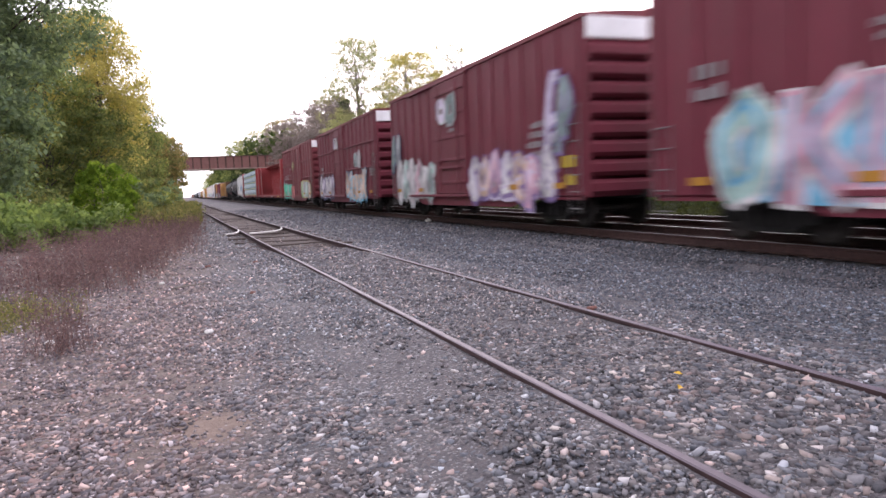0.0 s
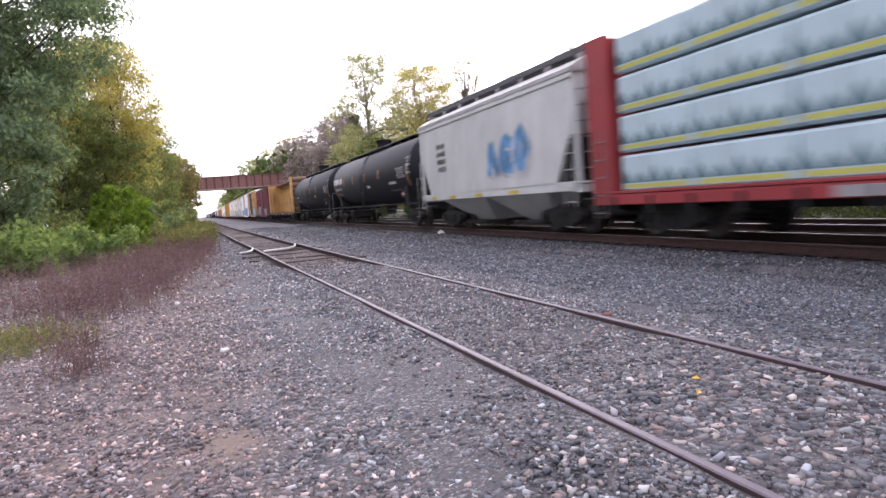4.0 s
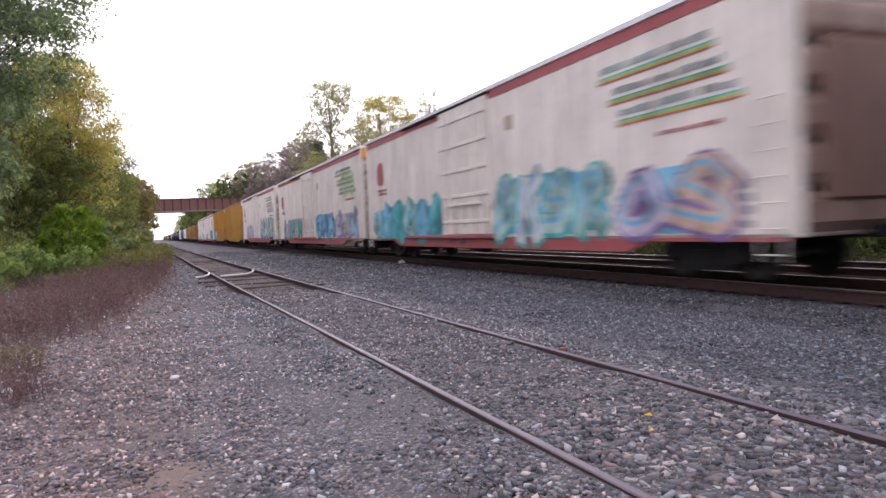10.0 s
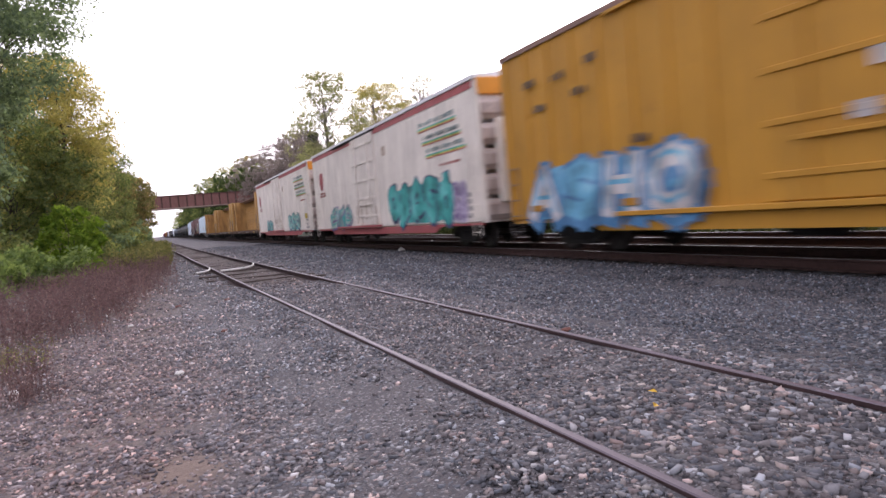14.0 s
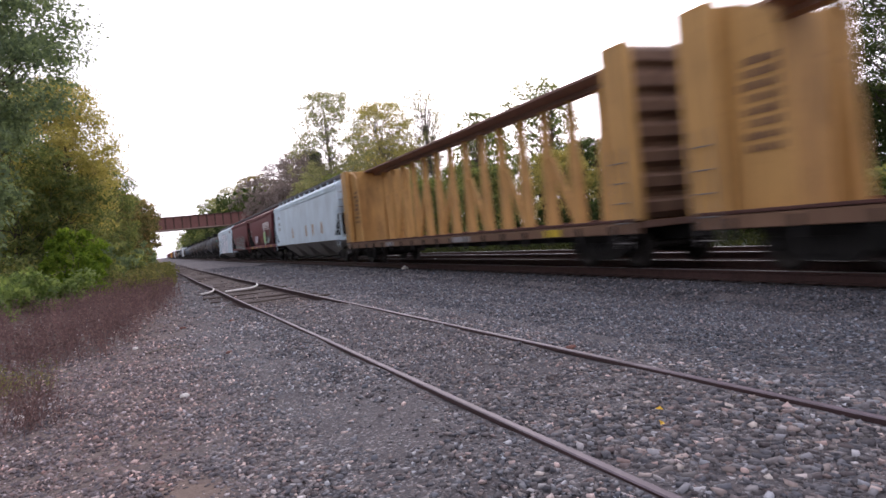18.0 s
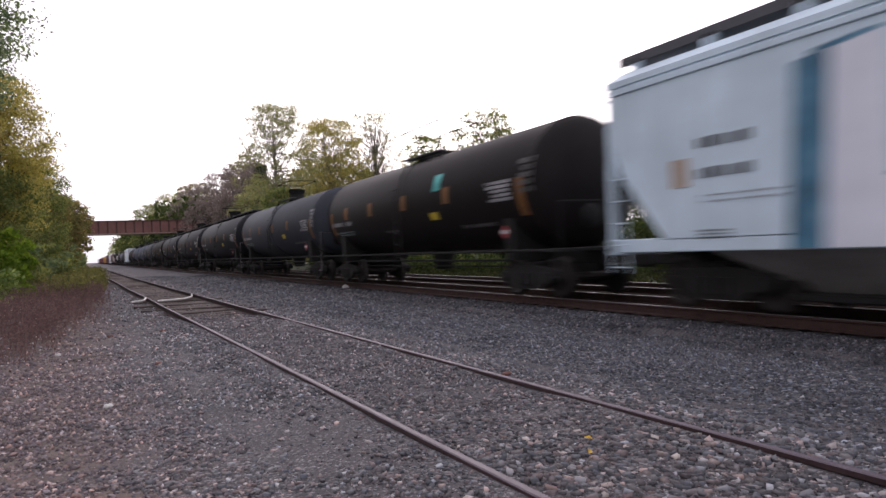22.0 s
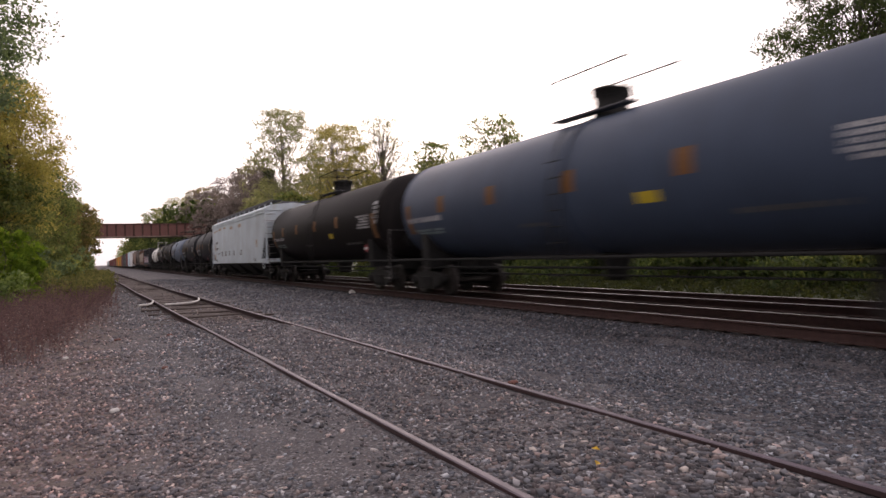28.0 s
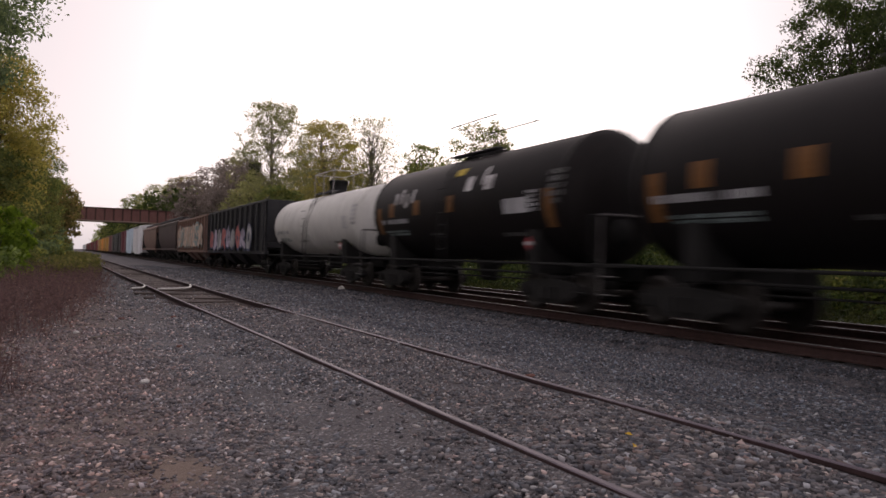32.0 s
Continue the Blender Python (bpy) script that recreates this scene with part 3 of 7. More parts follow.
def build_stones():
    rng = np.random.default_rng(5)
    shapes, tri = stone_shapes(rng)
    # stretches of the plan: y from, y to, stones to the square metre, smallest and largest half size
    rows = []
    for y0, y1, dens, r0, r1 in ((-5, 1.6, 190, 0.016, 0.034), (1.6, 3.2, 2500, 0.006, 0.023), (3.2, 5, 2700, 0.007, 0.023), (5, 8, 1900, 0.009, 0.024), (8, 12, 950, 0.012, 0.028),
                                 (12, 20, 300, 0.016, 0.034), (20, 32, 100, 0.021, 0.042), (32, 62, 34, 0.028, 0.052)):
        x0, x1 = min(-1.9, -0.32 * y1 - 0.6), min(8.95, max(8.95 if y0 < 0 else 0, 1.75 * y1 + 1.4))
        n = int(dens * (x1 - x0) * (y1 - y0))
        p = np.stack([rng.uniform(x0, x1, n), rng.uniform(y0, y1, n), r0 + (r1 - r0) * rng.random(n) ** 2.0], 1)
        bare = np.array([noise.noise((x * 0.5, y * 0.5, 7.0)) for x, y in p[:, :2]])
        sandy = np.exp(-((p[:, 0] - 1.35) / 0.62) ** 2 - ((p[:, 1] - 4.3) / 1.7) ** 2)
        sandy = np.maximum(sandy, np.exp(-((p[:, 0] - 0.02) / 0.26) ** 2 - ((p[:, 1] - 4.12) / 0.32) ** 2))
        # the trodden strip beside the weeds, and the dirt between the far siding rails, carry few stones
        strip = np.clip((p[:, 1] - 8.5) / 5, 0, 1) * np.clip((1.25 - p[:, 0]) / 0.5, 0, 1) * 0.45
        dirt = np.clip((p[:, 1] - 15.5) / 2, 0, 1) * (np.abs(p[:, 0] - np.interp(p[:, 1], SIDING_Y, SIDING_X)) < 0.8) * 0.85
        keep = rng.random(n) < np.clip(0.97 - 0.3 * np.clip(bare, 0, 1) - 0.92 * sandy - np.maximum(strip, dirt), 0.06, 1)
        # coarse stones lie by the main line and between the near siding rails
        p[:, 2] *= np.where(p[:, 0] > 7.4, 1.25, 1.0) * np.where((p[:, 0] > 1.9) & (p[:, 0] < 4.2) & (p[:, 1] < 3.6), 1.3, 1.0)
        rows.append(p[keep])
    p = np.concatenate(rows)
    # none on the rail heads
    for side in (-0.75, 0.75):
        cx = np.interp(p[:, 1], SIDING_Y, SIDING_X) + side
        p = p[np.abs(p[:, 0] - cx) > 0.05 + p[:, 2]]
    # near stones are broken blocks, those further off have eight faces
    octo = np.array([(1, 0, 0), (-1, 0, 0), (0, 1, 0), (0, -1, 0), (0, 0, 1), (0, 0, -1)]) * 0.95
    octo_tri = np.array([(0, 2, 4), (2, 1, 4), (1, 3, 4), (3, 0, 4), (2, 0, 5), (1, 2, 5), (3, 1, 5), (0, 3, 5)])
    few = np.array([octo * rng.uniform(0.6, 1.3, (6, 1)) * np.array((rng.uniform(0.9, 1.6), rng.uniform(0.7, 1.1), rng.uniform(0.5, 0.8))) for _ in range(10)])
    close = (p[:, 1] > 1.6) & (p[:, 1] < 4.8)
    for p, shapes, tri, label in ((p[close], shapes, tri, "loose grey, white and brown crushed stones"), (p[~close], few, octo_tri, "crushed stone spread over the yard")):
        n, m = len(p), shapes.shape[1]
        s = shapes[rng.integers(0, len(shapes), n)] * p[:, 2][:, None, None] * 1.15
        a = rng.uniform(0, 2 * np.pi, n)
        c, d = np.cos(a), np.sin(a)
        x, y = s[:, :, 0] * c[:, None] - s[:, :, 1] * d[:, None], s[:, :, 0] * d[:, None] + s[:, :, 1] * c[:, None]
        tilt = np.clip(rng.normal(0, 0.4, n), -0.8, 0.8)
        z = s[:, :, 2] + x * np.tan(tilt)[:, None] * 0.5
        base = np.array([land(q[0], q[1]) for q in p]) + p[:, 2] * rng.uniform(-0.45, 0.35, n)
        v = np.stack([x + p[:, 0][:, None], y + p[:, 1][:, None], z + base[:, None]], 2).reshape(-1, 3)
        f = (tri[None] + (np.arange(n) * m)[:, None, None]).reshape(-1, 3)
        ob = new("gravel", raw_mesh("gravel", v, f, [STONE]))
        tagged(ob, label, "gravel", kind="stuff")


# ---- tracks ----
def rail_profile(h=0.16, base=0.07, head=0.036):
    return [(-base, 0), (base, 0), (base, 0.012), (0.012, 0.032), (0.010, h - 0.045), (head, h - 0.034), (head, h - 0.006), (head - 0.008, h),
            (-head + 0.008, h), (-head, h - 0.006), (-head, h - 0.034), (-0.010, h - 0.045), (-0.012, 0.032), (-base, 0.012)]


def rail(name, xs, ys, top, parent, head_mat, h=0.16, label="", web=None, head=0.036):
    prof = rail_profile(h, head=head)
    n = len(prof)
    g = Geo()
    vs = [(x + p, y, top - h + q) for x, y in zip(xs, ys) for p, q in prof]
    fs, tread = [], []
    for i in range(len(ys) - 1):
        for j in range(n):
            q = (i * n + j, i * n + (j + 1) % n, (i + 1) * n + (j + 1) % n, (i + 1) * n + j)
            (tread if j in (6, 7, 8) else fs).append(q)
    g.add(vs, fs, 0)
    m = len(g.f)
    for q in tread:
        g.f.append(q)
        g.m.append(1)
        g.s.append(False)
    g.f += [tuple(range(n)), tuple(range(len(vs) - n, len(vs)))]
    g.m += [0, 0]
    g.s += [False, False]
    return part(name, g, [web or RAIL_RUST, head_mat], parent, label)


def build_tracks():
    siding = tagged(new("siding_track"), "rusty siding track half buried in crushed stone", "railway track", kind="structure")
    ys = list(np.arange(-6, 60, 1.0)) + list(range(60, 420, 20))
    for side, label in ((-0.7525, "worn rail with a dull purple-brown head"), (0.7525, "")):
        rail("rail", [float(np.interp(y, SIDING_Y, SIDING_X)) + side for y in ys], ys, 0.13, siding, RAIL_TOP, 0.14, label, SIDING_WEB, 0.027)
    rng = random.Random(3)
    tie = Geo().cbox(-1.30, 1.30, -0.11, 0.11, -0.15, 0.0, 0.015).mesh("tie", [TIE])
    y = 15.9
    while y < 110:
        # ties lie bare round the switch rods, elsewhere their tops just show between the stones
        bare = 16.5 < y < 26
        ob = part("tie", tie, TIE, siding)
        ob.matrix_local = pose(float(np.interp(y, SIDING_Y, SIDING_X)) + rng.uniform(-0.22, 0.12), y, (0.028 if bare else 0.012) + rng.uniform(-0.03, 0.012), rng.uniform(-1.2, 1.2), rng.uniform(-0.9, 0.9), rng.uniform(-3, 3))
        y += 0.62 + rng.uniform(-0.08, 0.10)
    # the two white rods at the derail, and the joint bar in the near rail
    rod = thing("switch_rod", "white painted bent steel rods across the siding", "switch rod")
    r1 = Geo().tube([(1.70, 21.8, 0.12), (2.13, 22.0, 0.12), (2.49, 22.27, 0.12), (2.72, 22.9, 0.12), (2.88, 23.7, 0.12), (2.97, 24.6, 0.12)], 0.030, 8)
    part("long_rod", r1, PIPE_WHITE, rod)
    r2 = Geo().tube([(1.02, 22.27, 0.11), (1.26, 22.5, 0.11), (1.41, 23.0, 0.11), (1.50, 23.7, 0.12), (1.54, 24.4, 0.12)], 0.030, 8)
    part("short_rod", r2, PIPE_WHITE, rod)
    bar = Geo().cbox(-0.03, 0.03, -0.45, 0.45, 0.02, 0.085, 0.008)
    for k in (-0.33, -0.11, 0.11, 0.33):
        bar.tube([(-0.06, k, 0.055), (0.0, k, 0.055)], 0.016, 6)
    joint = solid("joint_bar", bar, RAIL_RUST, "rusty bolted joint bar on the siding rail", "joint bar")
    joint.location = (2.65 - 0.7525 - 0.035, 3.1, 0)
    main = tagged(new("main_track"), "main line track with bright rail heads and rusty webs", "railway track", kind="structure")
    far = list(np.arange(-40, 120, 8.0)) + list(range(120, 1400, 60))
    for x in (XC - 0.7525, XC + 0.7525):
        rail("rail", [x] * len(far), far, RAIL, main, RAIL_BRIGHT, 0.18)
    second = tagged(new("second_track"), "second main line track behind the train", "railway track", kind="structure")
    for x in (12.5, 14.0):
        rail("rail", [x] * len(far), far, RAIL, second, RAIL_BRIGHT, 0.18)
    # only the middle of these ties shows, their ends lie under the stones
    short_tie = Geo().cbox(-1.08, 1.08, -0.11, 0.11, -0.15, 0.0, 0.015).mesh("tie", [SHADED_TIE])
    for track, x, y1 in ((main, XC, 70), (second, 13.25, 50)):
        y = -6.0
        while y < y1:
            ob = part("tie", short_tie, TIE, track)
            ob.matrix_local = pose(x + rng.uniform(-0.04, 0.04), y, -0.058, 0, 0, rng.uniform(-1, 1))
            y += 0.53
        g = Geo()
        y = y1
        while y < 170:
            g.box(x - 1.3, x + 1.3, y - 0.11, y + 0.11, -0.18, -0.045)
            y += 0.55
        tagged(part("far_ties", g, SHADED_TIE, track), kind="stuff")
    # tie plates on the near rail
    plate = Geo().cbox(-0.13, 0.13, -0.09, 0.09, -0.045, -0.03, 0.004).mesh("tie_plate", [RAIL_RUST])
    for i in range(60):
        ob = part("tie_plate", plate, RAIL_RUST, main)
        ob.location = (XC - 0.7525, -4.0 + 0.53 * i + 0.05, 0.001)


build_tracks()
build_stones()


# ---- bridge ----
def build_bridge():
    y, z0, z1 = 165.0, 7.15, 10.1
    b = thing("girder_bridge", "rust-brown riveted plate girder bridge over the tracks", "bridge")
    x0, x1 = -9.0, 42.0
    for k, yy in (("near", y), ("far", y + 5.5)):
        g = Geo().box(x0, x1, yy - 0.02, yy + 0.02, z0 + 0.2, z1 - 0.12)
        girder = part("girder", g, GIRDER, b)
        part("flange", Geo().cbox(x0, x1, yy - 0.28, yy + 0.28, z1 - 0.14, z1, 0.02), STIFFENER, girder)
        part("flange", Geo().cbox(x0, x1, yy - 0.30, yy + 0.30, z0, z0 + 0.22, 0.02), GIRDER_EDGE, girder, "paler lower flange")
        if k == "near":
            st = Geo().box(-0.06, 0.06, -0.26, -0.02, z0 + 0.22, z1 - 0.14).box(-0.16, 0.16, -0.045, -0.02, z0 + 0.22, z1 - 0.14).mesh("stiffener", [STIFFENER])
            n = 30
            for i in range(n):
                ob = part("stiffener", st, GIRDER, girder)
                ob.location = (x0 + 0.3 + i * (x1 - x0 - 0.6) / (n - 1), yy, 0)
    part("deck", Geo().cbox(x0, x1, y + 0.35, y + 5.2, z0 + 0.5, z0 + 1.0, 0.03), UNDER, b)
    for x in (-7.6, 38.0):
        part("abutment", Geo().cbox(x - 2.0, x + 2.0, y - 0.6, y + 6.2, -0.5, z0 - 0.01, 0.06), CONCRETE, b)


build_bridge()


# ---- plants ----
def leaves(rng, centres, radii, per, size, flat=0.6, droop=0.0, core=0.45):
    """Small pointed leaves, four corners each, in soft clumps round the centres. Returns (n, 4, 3)."""
    k = len(centres)
    c = np.repeat(centres, per, 0)
    r = np.repeat(radii, per)
    d = rng.normal(size=(k * per, 3))
    d /= np.linalg.norm(d, axis=1)[:, None]
    p = c + d * (r * rng.random(k * per) ** core)[:, None] * np.array((1, 1, flat))
    u = rng.normal(size=p.shape)
    u[:, 2] -= droop
    u /= np.linalg.norm(u, axis=1)[:, None]
    w = np.cross(u, rng.normal(size=p.shape))
    w /= np.linalg.norm(w, axis=1)[:, None]
    s = (size * rng.uniform(0.6, 1.4, k * per))[:, None]
    return np.stack([p - u * s, p + w * s * 0.5, p + u * s, p - w * s * 0.5], 1)


def leaf_mesh(name, quads, mat):
    v = quads.reshape(-1, 3)
    return raw_mesh(name, v, np.arange(len(v)).reshape(-1, 4), [mat])


def limb_path(rng, a, b, bend=0.12, n=5):
    a, b = np.array(a, float), np.array(b, float)
    L = np.linalg.norm(b - a)
    out = [a + (b - a) * i / n + (rng.normal(size=3) * bend * L * 0.35 if 0 < i < n else 0) for i in range(n + 1)]
    return [tuple(p) for p in out]


def tree(seed, x, y, height, spread, mat, label, clumps=60, per=110, size=0.16, low=0.25, bark=BARK, shape="round", group="", trunk=None, clump_r=0.2, core=0.55, limb=0.26):
    """core: below 0.5 the leaves sit on the clumps' rims, above it in their middles."""
    clumps, per, size, clump_r = int(clumps * 2.0), int(per * 0.75), size * 0.8, clump_r * 1.05
    rng = np.random.default_rng(seed)
    z0 = land(x, y) - 0.05
    t = thing("tree", label, "tree", group, (x, y, z0))
    tr = trunk or height * 0.014 + 0.05
    top = (rng.normal() * 0.04 * height, rng.normal() * 0.04 * height, height * 0.86)
    stem = limb_path(rng, (0, 0, 0), top, 0.05, 7)
    part("trunk", Geo().tube(stem, tr, 9, r2=tr * 0.22), bark, t)
    h = rng.random(clumps) ** 0.85
    zc = height * (low + (0.97 - low) * h)
    if shape == "round":
        env = np.sin(np.pi * np.clip((zc / height - low * 0.7) / (1.05 - low * 0.7), 0, 1)) ** 0.6
    elif shape == "cone":
        env = np.clip(1.12 - zc / height, 0.08, 1)
    else:
        env = np.clip(0.72 + 0.28 * np.sin(zc / height * 14 + seed), 0.2, 1) * np.clip(1.35 - 0.75 * zc / height, 0.3, 1)
    a = rng.uniform(0, 2 * np.pi, clumps)
    rr = spread * env * rng.random(clumps) ** 0.5
    cen = np.stack([np.cos(a) * rr, np.sin(a) * rr, zc], 1)
    rad = spread * clump_r * rng.uniform(0.7, 1.5, clumps) + 0.15
    limbs = Geo()
    for i in range(0, clumps, 3):
        frac = min(0.92, max(0.12, cen[i, 2] / height - 0.16))
        k = frac * (len(stem) - 1)
        j = min(len(stem) - 2, int(k))
        s = np.array(stem[j]) + (np.array(stem[j + 1]) - np.array(stem[j])) * (k - j)
        limbs.tube(limb_path(rng, s, cen[i], 0.18, 4), tr * limb * (1 - 0.6 * frac), 5, r2=tr * 0.05)
    tagged(part("branchwork", limbs, bark, t), kind="stuff")
    q = leaves(rng, cen, rad, per, size, core=core)
    ob = new("crown", leaf_mesh("crown", q, mat))
    ob.parent = t
    return t


def bush(seed, x, y, height, spread, mat, label, clumps=24, per=90, size=0.10, name="bush", group=""):
    rng = np.random.default_rng(seed)
    t = thing(name, label, "bush", group, (x, y, land(x, y) - 0.03))
    a = rng.uniform(0, 2 * np.pi, clumps)
    r = spread * rng.random(clumps) ** 0.5
    z = height * (0.12 + 0.80 * rng.random(clumps)) * np.sqrt(np.clip(1.05 - (r / spread) ** 2 * 0.8, 0, 1))
    cen = np.stack([np.cos(a) * r, np.sin(a) * r, z], 1)
    g = Geo()
    for i in range(0, clumps, 2):
        g.tube(limb_path(rng, (cen[i, 0] * 0.25, cen[i, 1] * 0.25, 0), cen[i], 0.12, 3), 0.022, 4, r2=0.006)
    tagged(part("stemwork", g, BARK, t), kind="stuff")
    ob = new("crown", leaf_mesh("crown", leaves(rng, cen, spread * 0.26 * rng.uniform(0.6, 1.3, clumps) + 0.08, per, size, 0.75), mat))
    ob.parent = t
    return t


def build_plants():
    green = "green broadleaf tree at the edge of the woods"
    # left bank
    tree(11, -7.7, 29.5, 16.0, 5.7, LEAF_DARK, "large dark green tree leaning over the weeds", 210, 330, 0.105, 0.36, clump_r=0.155, core=0.75)
    tree(12, -10.5, 23, 14.0, 5.6, LEAF_DARK, "large dark green tree beside the clearing", 120, 240, 0.10, 0.10, clump_r=0.17)
    tree(10, -7.4, 26.5, 8.6, 3.3, LEAF_DARK, "young dark green tree below a taller one", 120, 200, 0.12, 0.06, clump_r=0.17, core=0.7)
    tree(13, -4.75, 44, 11.6, 3.4, LEAF_YELLOW, "tree turning yellow in early autumn", 150, 170, 0.10, 0.22, clump_r=0.17, limb=0.14)
    tree(14, -6.6, 40, 8.5, 3.0, LEAF_MID, green, 60, 110, 0.13, 0.1)
    tree(22, -4.5, 41.5, 6.2, 2.7, LEAF_MID, green, 80, 130, 0.11, 0.06, clump_r=0.17, limb=0.14)
    tree(15, -3.7, 58, 8.8, 2.7, LEAF_MID, green, 100, 150, 0.10, 0.08, clump_r=0.17, limb=0.14)
    tree(16, -2.7, 80, 8.4, 2.5, LEAF_RUST, "tree with russet tips in early autumn", 80, 90, 0.16, 0.08, clump_r=0.17)
    tree(17, -5.4, 88, 10.5, 3.8, LEAF_MID, green, 70, 110, 0.2, 0.08)
    tree(18, -2.6, 104, 9.6, 3.0, LEAF_RUST, "tree with russet tips in early autumn", 70, 110, 0.22, 0.08)
    tree(19, -6.0, 132, 12.5, 4.4, LEAF_MID, green, 60, 110, 0.25, 0.06)
    tree(20, -12.0, 60, 13.0, 5.5, LEAF_MID, green, 70, 110, 0.2, 0.1)
    tree(21, -13.0, 90, 14.0, 6.0, LEAF_DARK, green, 60, 100, 0.26, 0.1)
    bush(31, -2.9, 28.0, 3.1, 1.05, LEAF_BRIGHT, "bright yellow-green shrub beside the weeds", 40, 120, 0.09)
    k = 40
    for x, y, h, s, m, lab in ((-3.3, 24, 1.35, 1.4, LEAF_FERN, "pale green leafy undergrowth by the weeds"), (-5.0, 21.3, 1.35, 1.7, LEAF_FERN, "pale green leafy undergrowth by the weeds"),
                               (-5.4, 27, 1.9, 1.6, LEAF_MID, "green leafy undergrowth below trees"), (-7.8, 24.5, 2.2, 1.8, LEAF_MID, "green leafy undergrowth below trees"),
                               (-3.2, 36, 2.4, 1.5, LEAF_MID, "green leafy undergrowth below trees"), (-3.0, 43, 2.6, 1.5, LEAF_DARK, "dark green undergrowth below the trees"),
                               (-2.6, 50, 2.8, 1.5, LEAF_MID, "green leafy undergrowth below trees"), (-2.8, 60, 3.2, 1.7, LEAF_DARK, "dark green undergrowth below the trees"),
                               (-2.8, 76, 3.6, 1.8, LEAF_MID, "green leafy undergrowth below trees"), (-2.6, 96, 4.0, 2.0, LEAF_DARK, "dark green undergrowth below the trees"),
                               (-3.2, 120, 4.6, 2.4, LEAF_MID, "green leafy undergrowth below trees")):
        bush(k, x, y, h, s, m, lab, 34, 100, 0.085 if y < 40 else 0.13)
        k += 1
    # right side: the trees above the train
    tree(51, 18.9, 78, 19.0, 4.6, LEAF_PALE, "tall thin tree with open clumps of leaves", 230, 90, 0.11, 0.16, BARK_PALE, clump_r=0.13, limb=0.15)
    tree(52, 26.4, 82, 18.4, 5.0, LEAF_YELLOW, "pale yellow-green tree beyond the tracks", 440, 72, 0.105, 0.15, BARK_PALE, clump_r=0.115, limb=0.15)
    tree(53, 32.2, 82, 20.0, 5.0, LEAF_PALE, "half-bare tree with thin yellowish leaves", 400, 34, 0.10, 0.15, BARK_PALE, clump_r=0.12, trunk=0.26, limb=0.28)
    tree(54, 28.9, 60, 12.9, 2.6, LEAF_MID, "green tree beyond the tracks", 110, 36, 0.13, 0.35, clump_r=0.14)
    tree(55, 32.4, 55, 14.4, 3.8, LEAF_MID, "dark green tree beyond the tracks", 190, 44, 0.13, 0.3, clump_r=0.12)
    tree(56, 40.2, 25, 18.6, 6.2, LEAF_DEEP_SHADED, "tall dark tree with drooping feathery sprays", 300, 190, 0.105, 0.22, clump_r=0.115, core=0.85)
    tree(57, 24.6, 112, 16.6, 3.2, LEAF_DEEP_SHADED, "narrow dark evergreen tree by the woods", 190, 70, 0.15, 0.1, shape="cone", clump_r=0.15)
    rng = random.Random(8)
    k = 60
    for x, y, h, s, m in ((21, 96, 11.5, 4.6, LEAF_PALE), (28, 98, 14, 5, LEAF_YELLOW), (24.5, 124, 17.5, 5.6, LEAF_BARE), (28, 140, 20.5, 6, LEAF_BARE), (21.5, 150, 14, 5, LEAF_BARE),
                          (31, 160, 23, 7, LEAF_BARE), (24, 186, 20, 7, LEAF_BARE), (33, 205, 26, 8.5, LEAF_BARE), (24, 235, 23, 9, LEAF_PALE), (34, 260, 29, 10, LEAF_RUST), (22, 300, 24, 9, LEAF_MID),
                          (20, 400, 22, 10, LEAF_MID), (38, 120, 19, 7, LEAF_MID), (17.5, 70, 8.5, 3.4, LEAF_MID), (36, 74, 13, 5, LEAF_MID), (21, 118, 12, 4.5, LEAF_BARE), (35, 96, 14, 5, LEAF_MID)):
        lab = {LEAF_BARE: "greyish half-bare tree in the far woods"}.get(m, "green tree in the woods beyond the tracks")
        tree(k, x, y, h, s, m, lab, 180, 44, 0.13 + y * 0.0006, 0.06, group="woods beyond the tracks", clump_r=0.11)
        k += 1
    for x, y, h, s, m in ((36, 46, 8.2, 4.0, LEAF_MID), (42, 42, 9.0, 4.0, LEAF_DEEP_SHADED), (30, 48, 7.2, 3.2, LEAF_YELLOW), (25, 52, 6.5, 3.0, LEAF_MID), (48, 36, 9.5, 4.0, LEAF_DEEP_SHADED), (22, 58, 6.5, 3.0, LEAF_MID),
                          (40, 30, 8.0, 3.6, LEAF_DEEP_SHADED), (46, 22, 9.0, 4.2, LEAF_DEEP_SHADED), (40, 14, 9.0, 4.2, LEAF_DEEP_SHADED), (44, 5, 10, 4.5, LEAF_DEEP_SHADED), (38, 55, 9.0, 4.0, LEAF_DEEP_SHADED), (30, 66, 8.5, 3.6, LEAF_MID)):
        tree(k, x, y, h, s, m, "green tree behind the far track", 130, 75, 0.14, 0.05, group="trees behind the far track", clump_r=0.14)
        k += 1
    for i in range(26):
        y = 4 + i * 2.4 + rng.uniform(-0.8, 0.8)
        x = 19.5 + rng.uniform(-1.0, 3.0) + (3.5 if 14 < y < 30 else 0) + max(0, 16 - y) * 0.25
        bush(120 + i, x, y, rng.uniform(1.0, 2.2), rng.uniform(1.2, 1.9), rng.choice((LEAF_DEEP_SHADED, LEAF_DEEP_SHADED, LEAF_DEEP_SHADED)), "green scrub behind the far track", 22, 70, 0.11, group="scrub behind the far track")
